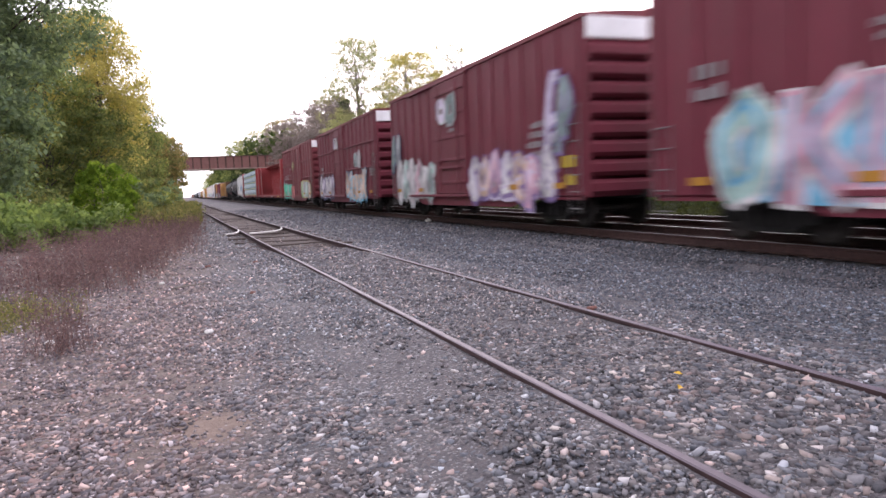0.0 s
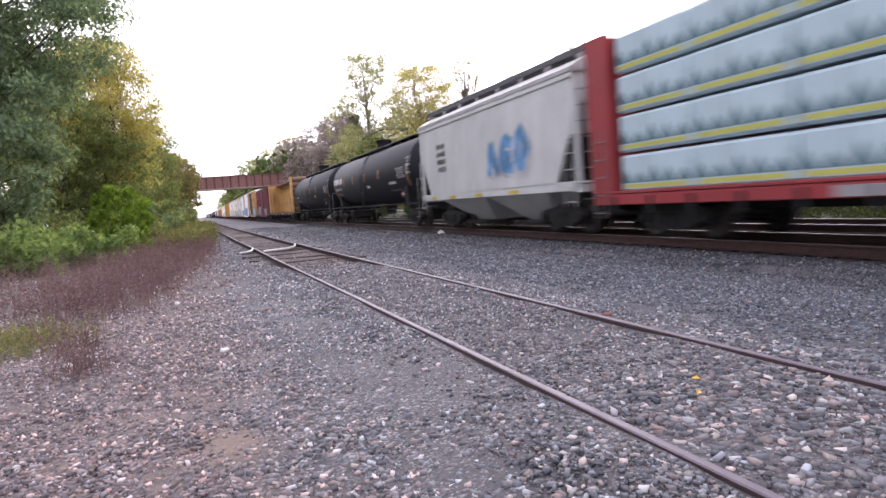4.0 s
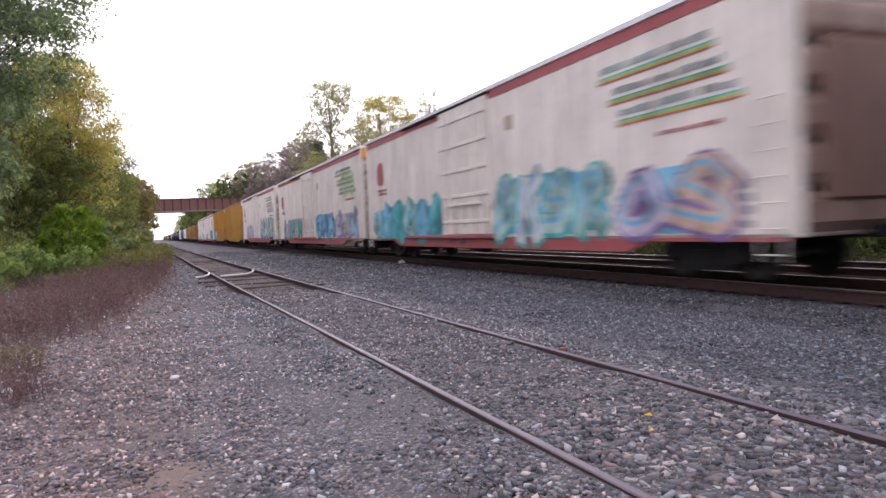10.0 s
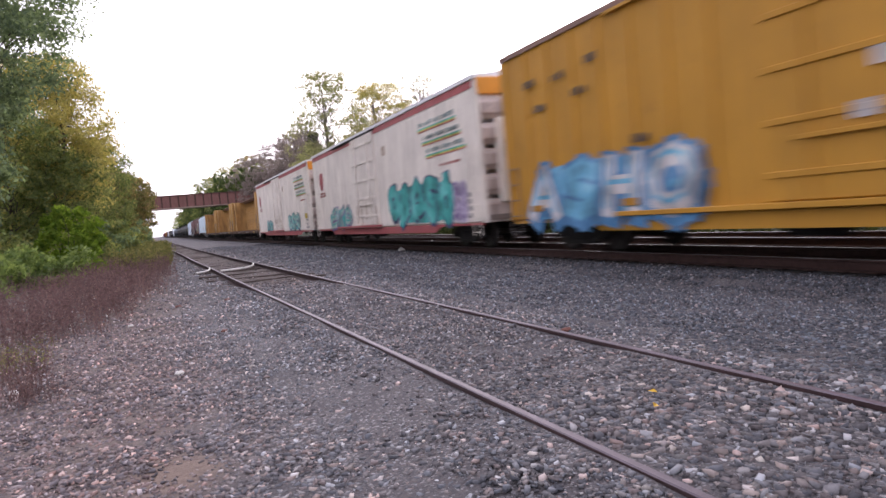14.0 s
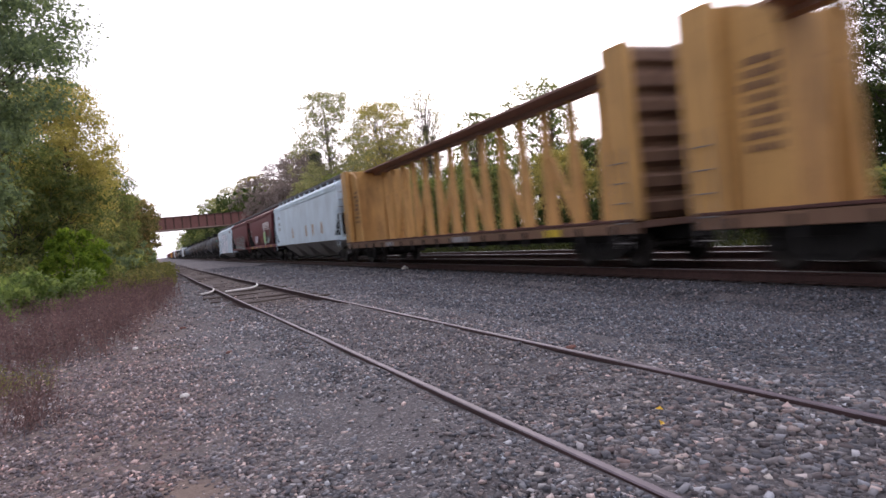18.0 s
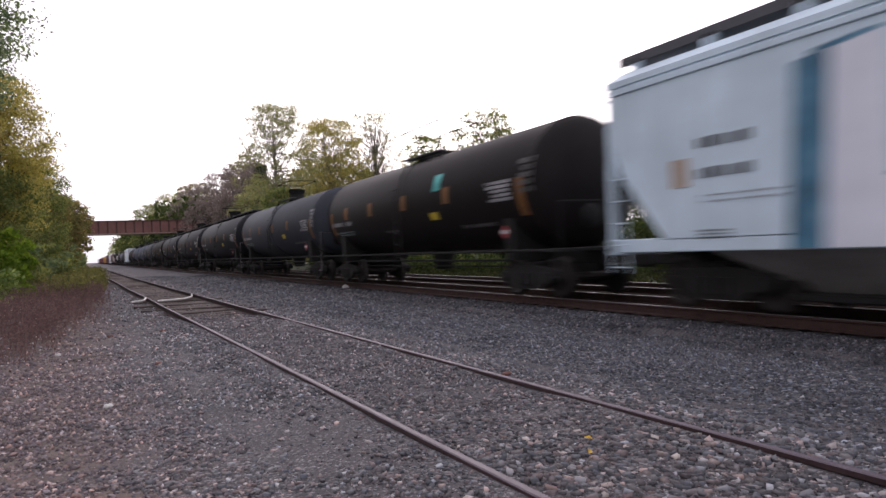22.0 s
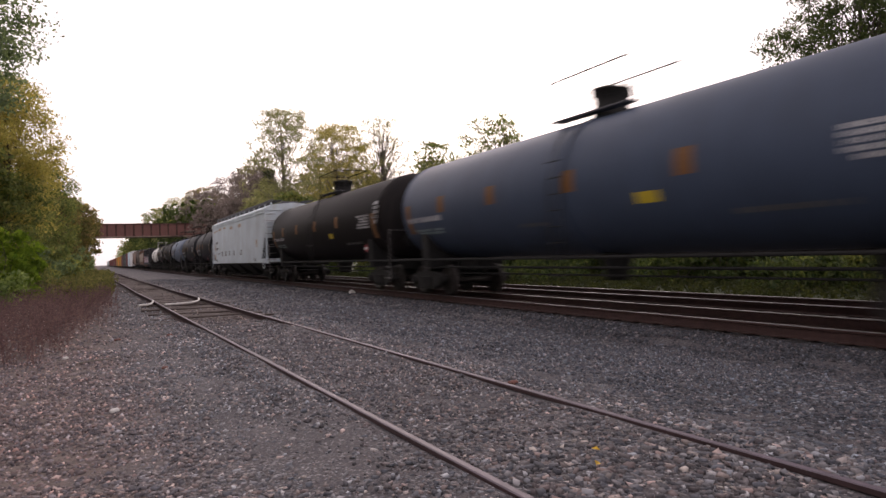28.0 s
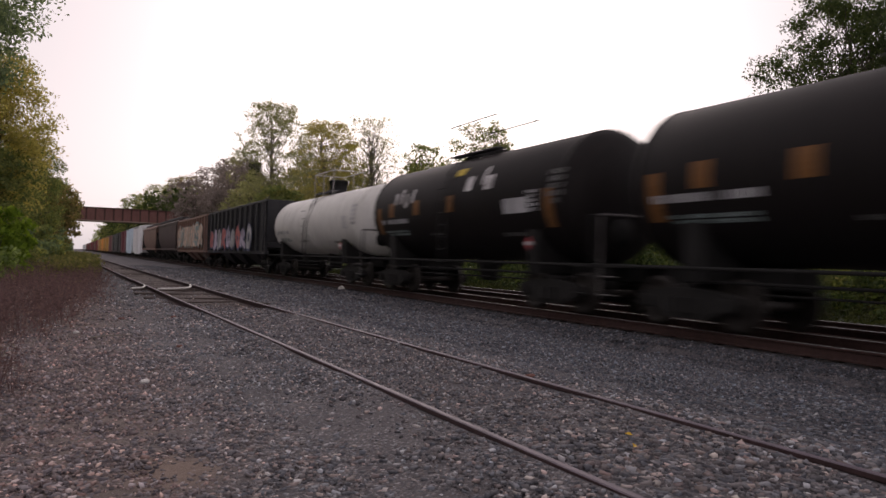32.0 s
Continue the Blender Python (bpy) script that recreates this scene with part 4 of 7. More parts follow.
    for i in range(34):
        y = -8 + i * 2.1 + rng.uniform(-0.8, 0.8)
        bush(160 + i, rng.uniform(25, 31), y, rng.uniform(2.6, 4.4), rng.uniform(1.7, 2.5), rng.choice((LEAF_DEEP_SHADED, LEAF_DEEP_SHADED, LEAF_MID)), "tall dark green scrub below the woods", 40, 70, 0.14, group="scrub behind the far track")
    # far woods that close the view along the line
    wr = np.random.default_rng(77)
    for name, lab, x0, x1, y0, y1, h, n, m in (("far_woods", "distant wooded edge left of the line", -60, -5, 150, 900, 13, 700, LEAF_MID),
                                               ("far_woods", "distant wooded edge right of the line", 17, 110, 190, 900, 17, 900, LEAF_MID),
                                               ("far_woods", "dark woods close beside the line past the bridge", 16.5, 27, 178, 520, 15, 620, LEAF_DEEP_SHADED),
                                               ("far_woods", "woods behind the scrub past the far track", 50, 78, -40, 150, 12, 520, LEAF_DEEP_SHADED),
                                               ("far_woods", "woods behind the clearing", -90, -15, -60, 150, 14, 700, LEAF_DARK)):
        cen = np.stack([wr.uniform(x0, x1, n), wr.uniform(y0, y1, n), h * wr.random(n) ** 0.7], 1)
        far = y0 > 140
        q = leaves(wr, cen, np.full(n, 3.2 if far else 2.4), 40 if far else (220 if x0 > 0 else 40), 0.65 if far else (0.14 if x0 > 0 else 0.40), 0.8)
        ob = new(name, leaf_mesh(name, q, m))
        tagged(ob, lab, "woods", kind="stuff")


def weeds(name, label, seed, spots, mat, height, n_leaf=9, size=0.02, lean=0.25, stem=0.004):
    """Upright thin stems with small leaves. spots: (n, 2)."""
    rng = np.random.default_rng(seed)
    n = len(spots)
    z = np.array([land(x, y) for x, y in spots])
    h = height * rng.uniform(0.45, 1.25, n)
    base = np.column_stack([spots, z])
    tip = base + np.column_stack([rng.normal(0, lean, (n, 2)) * h[:, None], h])
    side = rng.normal(size=(n, 3))
    side[:, 2] = 0
    side /= np.linalg.norm(side, axis=1)[:, None]
    stems = np.stack([base - side * stem, base + side * stem, tip + side * stem * 0.3, tip - side * stem * 0.3], 1)
    t = rng.uniform(0.25, 1.0, (n, n_leaf, 1))
    p = (base[:, None] + (tip - base)[:, None] * t + rng.normal(0, 0.035, (n, n_leaf, 3))).reshape(-1, 3)
    u = rng.normal(size=p.shape)
    u[:, 2] = np.abs(u[:, 2]) * 0.9
    u /= np.linalg.norm(u, axis=1)[:, None]
    w = np.cross(u, rng.normal(size=p.shape))
    w /= np.linalg.norm(w, axis=1)[:, None]
    s = size * rng.uniform(0.6, 2.0, (len(p), 1))
    lv = np.stack([p - u * s, p + w * s * 0.35, p + u * s, p - w * s * 0.35], 1)
    ob = new(name, leaf_mesh(name, np.concatenate([stems, lv]), mat))
    tagged(ob, label, "weeds", kind="stuff")


def build_weeds():
    rng = np.random.default_rng(21)
    n = 3400
    y = 10.5 + 30 * rng.random(n) ** 1.15
    edge = np.interp(y, (10, 11, 14, 20, 30, 40), (-1.6, -0.9, -0.45, 0.15, 0.2, -0.1))
    x = edge + rng.normal(0, 0.22, n) - np.abs(rng.normal(0, 1, n)) * np.interp(y, (10, 16, 30), (1.4, 2.0, 1.7))
    weeds("dry_weeds", "dried purple-brown weeds along the gravel", 22, np.column_stack([x, y]), WEED, 0.60, 12, 0.020)
    n = 120
    spots = np.column_stack([rng.normal(-1.12, 0.13, n), rng.normal(6.75, 0.18, n)])
    weeds("dry_weed_clump", "clump of dried reddish weed stems on the gravel", 23, spots, WEED, 0.55, 9, 0.012, 0.28, 0.003)
    n = 500
    spots = np.column_stack([rng.normal(-2.05, 0.35, n), rng.normal(9.0, 0.6, n)])
    weeds("low_weeds", "thin low weeds on the gravel", 24, spots, WEED_PALE, 0.16, 8, 0.014, 0.4, 0.003)
    n = 3000
    y = rng.uniform(26, 70, n)
    x = np.interp(y, (26, 34, 60, 80), (-0.3, 0.55, 0.6, 0.5)) - np.abs(rng.normal(0, 0.9, n))
    weeds("tall_grass", "tall yellow-green grass beside the siding", 25, np.column_stack([x, y]), WEED_PALE, 0.8, 8, 0.05, 0.2, 0.008)
    n = 5000
    spots = np.column_stack([rng.uniform(16.0, 26, n), rng.uniform(2, 60, n)])
    weeds("meadow_grass", "green meadow grass beyond the tracks", 26, spots, WEED_GREEN_SHADED, 0.42, 7, 0.06, 0.3, 0.01)


def build_litter():
    """Small things that lie on the stones."""
    def lay(name, g, mat, label, category, x, y, z=0.0, turn=0, tip=0):
        ob = solid(name, g, mat, label, category)
        ob.matrix_world = pose(x, y, land(x, y) + z, tip, 0, turn)

    leaf = Geo().add([(-0.026, 0, 0.0), (0, -0.017, 0.010), (0.030, 0, 0.004), (0, 0.018, 0.012), (0, 0, 0.0)], [(0, 1, 4), (1, 2, 4), (2, 3, 4), (3, 0, 4)])
    lay("fallen_leaf", leaf, LEAF_FALLEN, "yellow fallen leaf on the stones", "leaf", 2.43, 3.07, 0.045, 40, 25)
    lay("fallen_leaf", leaf, LEAF_FALLEN, "pale yellow fallen leaf on the stones", "leaf", 2.62, 3.32, 0.04, 120, -20)
    chip = Geo().cbox(-0.05, 0.05, -0.032, 0.032, 0, 0.035, 0.012)
    for x, y, a in ((3.46, 5.6, 20), (0.73, 9.5, 70), (0.27, 13.4, 10), (1.1, 13.2, 50)):
        lay("brick_chip", chip, BRICK, "broken piece of red brick on the gravel", "brick chip", x, y, -0.005, a)
    stick = Geo().tube([(-0.32, 0, 0.02), (-0.1, 0.03, 0.03), (0.12, -0.02, 0.025), (0.30, 0.05, 0.02)], 0.012, 6, r2=0.006)
    lay("stick", stick, BARK_PALE, "dry bare stick lying on the gravel", "stick", 0.0, 10.6, 0.01, 25)
    lay("stick", stick, BARK_PALE, "dry bare stick lying on the gravel", "stick", 0.5, 17.4, 0.01, 80)
    scrap = Geo().add([(-0.16, -0.07, 0.0), (0.14, -0.08, 0.02), (0.17, 0.07, 0.09), (-0.10, 0.08, 0.06), (0.0, 0.0, 0.16)], [(0, 1, 4), (1, 2, 4), (2, 3, 4), (3, 0, 4), (0, 3, 2, 1)])
    lay("white_scrap", scrap, PIPE_WHITE, "crumpled white scrap beside the main rail", "litter", 8.86, 26.2, 0.0, 15)
    lay("white_scrap", scrap, PIPE_WHITE, "crumpled white scrap between the tracks", "litter", 11.6, 29.8, 0.0, 100)
    pale = Geo().cbox(-0.042, 0.042, -0.03, 0.03, 0, 0.045, 0.016)
    for x, y in ((-0.91, 13.4), (-0.44, 11.2), (0.11, 7.0), (-1.25, 7.1)):
        lay("pale_stone", pale, PIPE_WHITE, "chalky white stone among the gravel", "stone", x, y, -0.01, x * 300)


build_plants()
build_weeds()
build_litter()


# ---- the freight train ----
# A car's own space: y along the track (+y is its trailing end), x across, z up from the rail heads.
SHARED = {}


def shared(key, make):
    if key not in SHARED:
        SHARED[key] = make()
    return SHARED[key]


def truck_meshes():
    prof = [(-1.14, 0.50), (-1.08, 0.60), (-0.80, 0.66), (-0.30, 0.72), (0.30, 0.72), (0.80, 0.66), (1.08, 0.60), (1.14, 0.50), (1.06, 0.38), (0.76, 0.38),
            (0.46, 0.20), (-0.46, 0.20), (-0.76, 0.38), (-1.06, 0.38)]
    frame_ = Geo().prism(prof, "x", -0.07, 0.07)
    for y in (-0.89, 0.89):
        frame_.tube([(-0.16, y, 0.46), (0.02, y, 0.46)], 0.12, 12)
    for y in (-0.2, 0.0, 0.2):
        frame_.tube([(-0.10, y, 0.30), (-0.10, y, 0.56)], 0.075, 8)
    wheel = Geo().lathe([(-0.07, 0.10), (-0.07, 0.17), (-0.03, 0.20), (-0.03, 0.34), (-0.07, 0.37), (-0.07, 0.425), (0.035, 0.432), (0.04, 0.458), (0.07, 0.455), (0.07, 0.37),
                         (0.03, 0.34), (0.03, 0.2), (0.07, 0.17), (0.07, 0.10)], "x", (0, 0, 0), 26)
    axle = Geo().tube([(-1.0, 0, 0), (1.0, 0, 0)], 0.085, 10)
    bolster = Geo().cbox(-1.05, 1.05, -0.19, 0.19, 0.42, 0.80, 0.04).cbox(-0.9, 0.9, -0.75, -0.68, 0.32, 0.40, 0.01).cbox(-0.9, 0.9, 0.68, 0.75, 0.32, 0.40, 0.01)
    return dict(frame=frame_.mesh("side_frame", [CAST]), wheel=wheel.mesh("wheel", [WHEEL_STEEL]), axle=axle.mesh("axle", [WHEEL_STEEL]), bolster=bolster.mesh("truck", [CAST]),
                coupler=Geo().cbox(-0.09, 0.09, -0.55, 0.25, 0.72, 0.92, 0.02).cbox(-0.16, 0.16, -0.82, -0.5, 0.66, 0.98, 0.05).mesh("coupler", [CAST]))


def running_gear(car, L, inset=1.9):
    m = shared("truck", truck_meshes)
    for y in (-L / 2 + inset, L / 2 - inset):
        t = part("truck", m["bolster"], CAST, car)
        t.location = (0, y, 0)
        for x in (-1.0, 1.0):
            f = part("side_frame", m["frame"], CAST, t)
            f.matrix_local = pose(x, 0, 0, 0, 0, 0 if x < 0 else 180)
        for yy in (-0.89, 0.89):
            a = part("axle", m["axle"], WHEEL_STEEL, t)
            a.location = (0, yy, 0.458)
            for x in (-0.755, 0.755):
                w = part("wheel", m["wheel"], WHEEL_STEEL, t)
                w.matrix_local = pose(x, yy, 0.458, 0, 0, 0 if x < 0 else 180)
    for s in (-1, 1):
        c = part("coupler", m["coupler"], CAST, car)
        c.matrix_local = pose(0, s * L / 2, 0, 0, 0, 0 if s < 0 else 180)


def under_sill(car, L, z=0.72, w=0.35):
    part("centre_sill", Geo().cbox(-w, w, -L / 2 + 0.1, L / 2 - 0.1, z, z + 0.28, 0.02), UNDER, car)


def rungs(y, z0, z1, x=NEAR, w=0.45, step=0.38, r=0.013):
    g = Geo()
    for yy in (y - w / 2, y + w / 2):
        g.tube([(x - 0.07, yy, z0), (x - 0.07, yy, z1)], r, 5)
    z = z0 + 0.1
    while z < z1:
        g.tube([(x - 0.07, y - w / 2, z), (x - 0.07, y + w / 2, z)], r, 5)
        z += step
    return g


def stencil(car, y, z, w, h, rows, mat, off=0.012, seed=0, name="stencil", words=3):
    """Lettering too small to read: rows of short bars."""
    rng = random.Random(seed * 31 + int(y * 10))
    g, x = Geo(), NEAR - off
    rh = h / rows
    for i in range(rows):
        a = y - w / 2
        end = y + w / 2 - (rng.uniform(0, 0.3) * w if rows > 1 else 0)
        while a < end - 0.02:
            b = min(end, a + w / words * rng.uniform(0.55, 1.1))
            z0 = z + h / 2 - (i + 1) * rh
            # one short bar to a letter
            step = max(0.05, rh * 0.62)
            q = a
            while q < b - 0.02:
                e = min(b, q + step * rng.choice((0.55, 0.7, 0.75, 0.8)))
                g.box(x, x + 0.004, q, e, z0 + rh * 0.18, z0 + rh * rng.choice((0.8, 0.85, 0.85, 0.7)))
                q += step
            a = b + w * 0.06
    return tagged(part(name, g, mat, car), kind="stuff")


def sheet(car, name, y0, y1, z0, z1, mat, off=0.012, x=None, label=""):
    x = NEAR if x is None else x
    return part(name, Geo().box(x - off, x - off + 0.006, y0, y1, z0, z1), mat, car, label)


def blob(rng, yc, zc, a, b, n=72, rough=0.10):
    """A cloud outline: a rounded block with uneven scallops."""
    out, ph = [], [rng.uniform(0, 6.28) for _ in range(4)]
    m = max(5, round(a / b * 4))
    for i in range(n):
        t = 2 * math.pi * i / n
        k = 0.92 + rough * (abs(math.sin(m * t + ph[0])) + 0.5 * math.sin(3 * t + ph[1]) + 0.6 * abs(math.sin((m + 3) * t + ph[2])) - 0.5)
        c, s = math.cos(t), math.sin(t)
        out.append((yc + a * k * math.copysign(abs(c) ** 0.62, c), zc + b * k * math.copysign(abs(s) ** 0.62, s)))
    return out


# letter forms as strokes of points in a square from -1 to 1
GLYPHS = {
    "A": (((-0.95, -1), (-0.1, 1), (0.95, -1)), ((-0.5, -0.35), (0.5, -0.35))), "S": (((0.9, 0.75), (0.2, 1), (-0.85, 0.75), (-0.7, 0.15), (0.75, -0.2), (0.8, -0.8), (0.0, -1), (-0.9, -0.75)),),
    "H": (((-0.8, 1), (-0.8, -1)), ((0.8, 1), (0.8, -1)), ((-0.8, 0.05), (0.8, 0.05))), "L": (((-0.75, 1), (-0.75, -0.9), (0.9, -0.9)),), "P": (((-0.7, -1), (-0.7, 0.95), (0.6, 0.85), (0.85, 0.4), (0.5, -0.1), (-0.7, -0.1)),),
    "O": (((0, 1), (-0.7, 0.75), (-0.95, 0.1), (-0.75, -0.7), (0, -1), (0.75, -0.7), (0.95, 0.1), (0.7, 0.75), (0, 1)),), "N": (((-0.85, -1), (-0.8, 1), (0.75, -0.9), (0.85, 1)),), "K": (((-0.8, 1), (-0.8, -1)), ((0.9, 1), (-0.6, 0.05), (0.95, -1))),
    "E": (((0.85, 0.9), (-0.8, 0.95), (-0.8, -0.95), (0.9, -0.9)), ((-0.7, 0.05), (0.6, 0.05))), "R": (((-0.75, -1), (-0.75, 0.95), (0.7, 0.8), (0.7, 0.2), (-0.6, 0.0), (0.9, -1)),), "T": (((-0.95, 0.9), (0.95, 0.9)), ((0, 0.8), (0, -1))),
    "B": (((-0.8, -0.95), (-0.8, 0.95), (0.5, 0.8), (0.5, 0.15), (-0.6, 0.02), (0.8, -0.25), (0.7, -0.9), (-0.8, -0.95)),), "Z": (((-0.9, 0.9), (0.85, 0.9), (-0.85, -0.85), (0.95, -0.9)),),
}


def rounded(pts):
    """The same stroke with its corners cut twice, as a spray can would draw it."""
    for _ in range(2):
        if len(pts) > 2:
            pts = [pts[0]] + [a + (b - a) * k for a, b in zip(pts[:-1], pts[1:]) for k in (0.25, 0.75)] + [pts[-1]]
    return pts


def limb(g, p, q, half, x, cy, cz, mat):
    """A straight stroke from p to q with square ends, drawn on the side at x."""
    d = q - p
    d = d.normalized() if d.length > 1e-6 else Vector((0, 1))
    p, q, n = p - d * half * 0.85, q + d * half * 0.85, Vector((-d.y, d.x)) * half
    g.add([(x, cy - v.x, cz + v.y) for v in (p + n, p - n, q - n, q + n)], [(0, 1, 2, 3)], mat)


def graffiti(car, y0, y1, z0, z1, fill, letters, line, seed, off=0.07, n=None, back=True, slant=0.15, edge=0.07, word="", halo=None):
    """Spray paint on a car's side: a cloud, fat letter forms over it, their dark rims, light glints and drips. y0 is the leading end."""
    rng = random.Random(seed)
    x = NEAR - off
    yc, zc, a, b = (y0 + y1) / 2, (z0 + z1) / 2, (y1 - y0) / 2, (z1 - z0) / 2
    g = Geo()
    if back:
        if halo:
            g.prism(blob(rng, yc, zc, a * 1.06, b * 1.05), "x", x + 0.001, x + 0.004, 1)
        g.prism(blob(rng, yc, zc - 0.06 * b, a * 0.98, b * 0.90), "x", x - 0.002, x + 0.004, 0)
        # patches of the other colours within the cloud, and drips below it
        tones = letters if isinstance(letters, tuple) else (letters,)
        for q in range(max(3, int(a * 1.6))):
            g.prism(blob(rng, yc + a * rng.uniform(-0.85, 0.85), zc + b * rng.uniform(-0.6, 0.5), rng.uniform(0.16, 0.42), b * rng.uniform(0.10, 0.30), 18), "x", x - 0.003 - 0.0002 * q, x, 2 + q % len(tones))
    else:
        tones = ()
        g.box(x, x + 0.003, yc - 0.02, yc + 0.02, zc - 0.02, zc + 0.02)
    cloud = part("graffiti", g, [fill, halo or fill, *tones], car, "spray-painted graffiti lettering")
    n = len(word) or n or max(2, round((y1 - y0) / 1.0))
    w = (y1 - y0) / n
    for i in range(n):
        # read from the trailing end, which lies to the left
        cy = y1 - w * (i + 0.5)
        tall = rng.uniform(0.92, 1.08) if not word else 1.0
        key = word[i] if word else rng.choice("SOBRSEOKA")
        loose = 0.04 if word else 0.40
        wide = min(w * 0.19, b * 0.27)
        u, v = max(0.05, w * 0.46 - wide * 0.8), max(0.05, b * 0.90 * tall - wide * 0.9)
        strokes = [[Vector((u * (px + rng.uniform(-loose, loose)) + slant * v * pz, v * (pz + rng.uniform(-loose, loose)))) for px, pz in st] for st in GLYPHS[key]]
        if not word:
            strokes = [rounded(st) for st in strokes]
        body = letters[i % len(letters)] if isinstance(letters, tuple) else letters
        letter, k = Geo(), 0
        # shadow and rim, body, glint
        for grow, shift, d, mat in ((edge, Vector((edge * 0.7, -edge * 0.7)), 0.0045, 1), (edge * 0.7, Vector((0, 0)), 0.007, 1), (0.0, Vector((0, 0)), 0.0095, 0), (-wide * 0.74, Vector((-wide * 0.25, wide * 0.3)), 0.012, 2)):
            for st in strokes:
                for p, q in zip(st[:-1], st[1:]):
                    limb(letter, p + shift, q + shift, wide + grow, x - d - 0.00015 * k, cy, zc, mat)
                    k = (k + 1) % 11
        part("letter", letter, [body, line, fill if back else body], cloud)
    return cloud


# letters of straight-sided blocks, in a unit square
BLOCKS = {
    "L": (((0, 0), (0.44, 0), (0.44, 1), (0.08, 0.97)), ((0.4, 0), (1, 0), (1, 0.30), (0.4, 0.33))),
    "A": (((0, 0.74), (0.98, 0.78), (1, 1), (0.05, 0.97)), ((0.66, 0), (1, 0), (0.99, 0.82), (0.64, 0.8)), ((0, 0), (0.32, 0), (0.34, 0.66), (0.02, 0.66)), ((0.3, 0.44), (0.3, 0.66), (0.70, 0.36), (0.70, 0.1)), ((0.3, 0), (0.7, 0), (0.7, 0.22), (0.3, 0.26))),
    "S": (((0, 0.72), (0.98, 0.76), (1, 1), (0.04, 0.97)), ((0, 0.36), (0.36, 0.36), (0.38, 0.8), (0.02, 0.8)), ((0, 0.36), (0.62, 0.36), (0.98, 0.58), (0.4, 0.6)), ((0.60, 0), (1, 0), (0.98, 0.58), (0.60, 0.52)), ((0, 0), (0.7, 0), (0.7, 0.24), (0, 0.24))),
    "H": (((0, 0), (0.36, 0), (0.38, 0.95), (0.02, 0.92)), ((0.64, 0), (1, 0), (1, 1), (0.64, 0.97)), ((0.3, 0.36), (0.7, 0.38), (0.7, 0.60), (0.3, 0.58))),
}


def block_letters(car, word, spans, z0, z1):
    """Tall white letters with blue flanks towards the trailing end. spans holds each letter's trailing and leading edge."""
    x = NEAR - 0.016
    under = part("graffiti", Geo().box(x - 0.001, x + 0.004, spans[-1][1] + 0.1, spans[0][0], z0, z0 + 0.22), S_CHALK, car, "tall white block letters with blue flanks")
    for key, (ya, yb) in zip(word, spans):
        g, k = Geo(), 0
        for dy, dz, d, mat in ((0.52, -0.04, 0.0042, 1), (0.26, 0.05, 0.0062, 1), (0.05, 0.05, 0.0082, 1), (0.0, 0.0, 0.0102, 0)):
            for quad in BLOCKS[key]:
                k = (k + 1) % 7
                g.prism([(ya + (yb - ya) * u + dy, max(z0, z0 + (z1 - z0) * v + dz)) for u, v in quad], "x", x - d - 0.0002 * k, x - d + 0.0005, mat)
        part("letter", g, [S_CHALK, S_SEA], under)
    return under


def hopper_marks(car, seed):
    """Number bars, a line of small print, a dark grille of print and a bare tan patch near each end of a hopper's side."""
    for s in (1, -1):
        if s > 0:
            for z in (2.62, 2.16):
                stencil(car, 7.65, z, 0.95, 0.24, 1, STENCIL_DARK, 0.016, int(seed), words=2)
            for z in (1.82, 1.73):
                stencil(car, 7.2, z, 1.75, 0.05, 1, S_STEEL, 0.016, int(seed) + 3, words=6)
        stencil(car, 7.9 * s + 0.95 * (s < 0), 1.24, 0.62, 0.16, 3, STENCIL_DARK, 0.016, int(seed) + 5, words=4)
        y = 8.5 if s > 0 else -7.55
        sheet(car, "bare_patch", y - 0.17, y + 0.17, 1.98, 2.42, CREAM_RUST, 0.014)


def corrugated_end(L, hw, z0, z1, s, ribs=8, depth=0.11):
    """An end wall of horizontal ridges; s is -1 at the leading end."""
    prof = [(s * (L / 2 - 0.14), z0)]
    step = (z1 - z0) / ribs
    for i in range(ribs):
        z = z0 + i * step
        prof += [(s * (L / 2 - 0.05), z + step * 0.08), (s * (L / 2 - 0.05 + depth), z + step * 0.30), (s * (L / 2 - 0.05 + depth), z + step * 0.70), (s * (L / 2 - 0.05), z + step * 0.92)]
    prof.append((s * (L / 2 - 0.14), z1))
    return Geo().prism(prof, "x", -hw + 0.10, hw - 0.10)


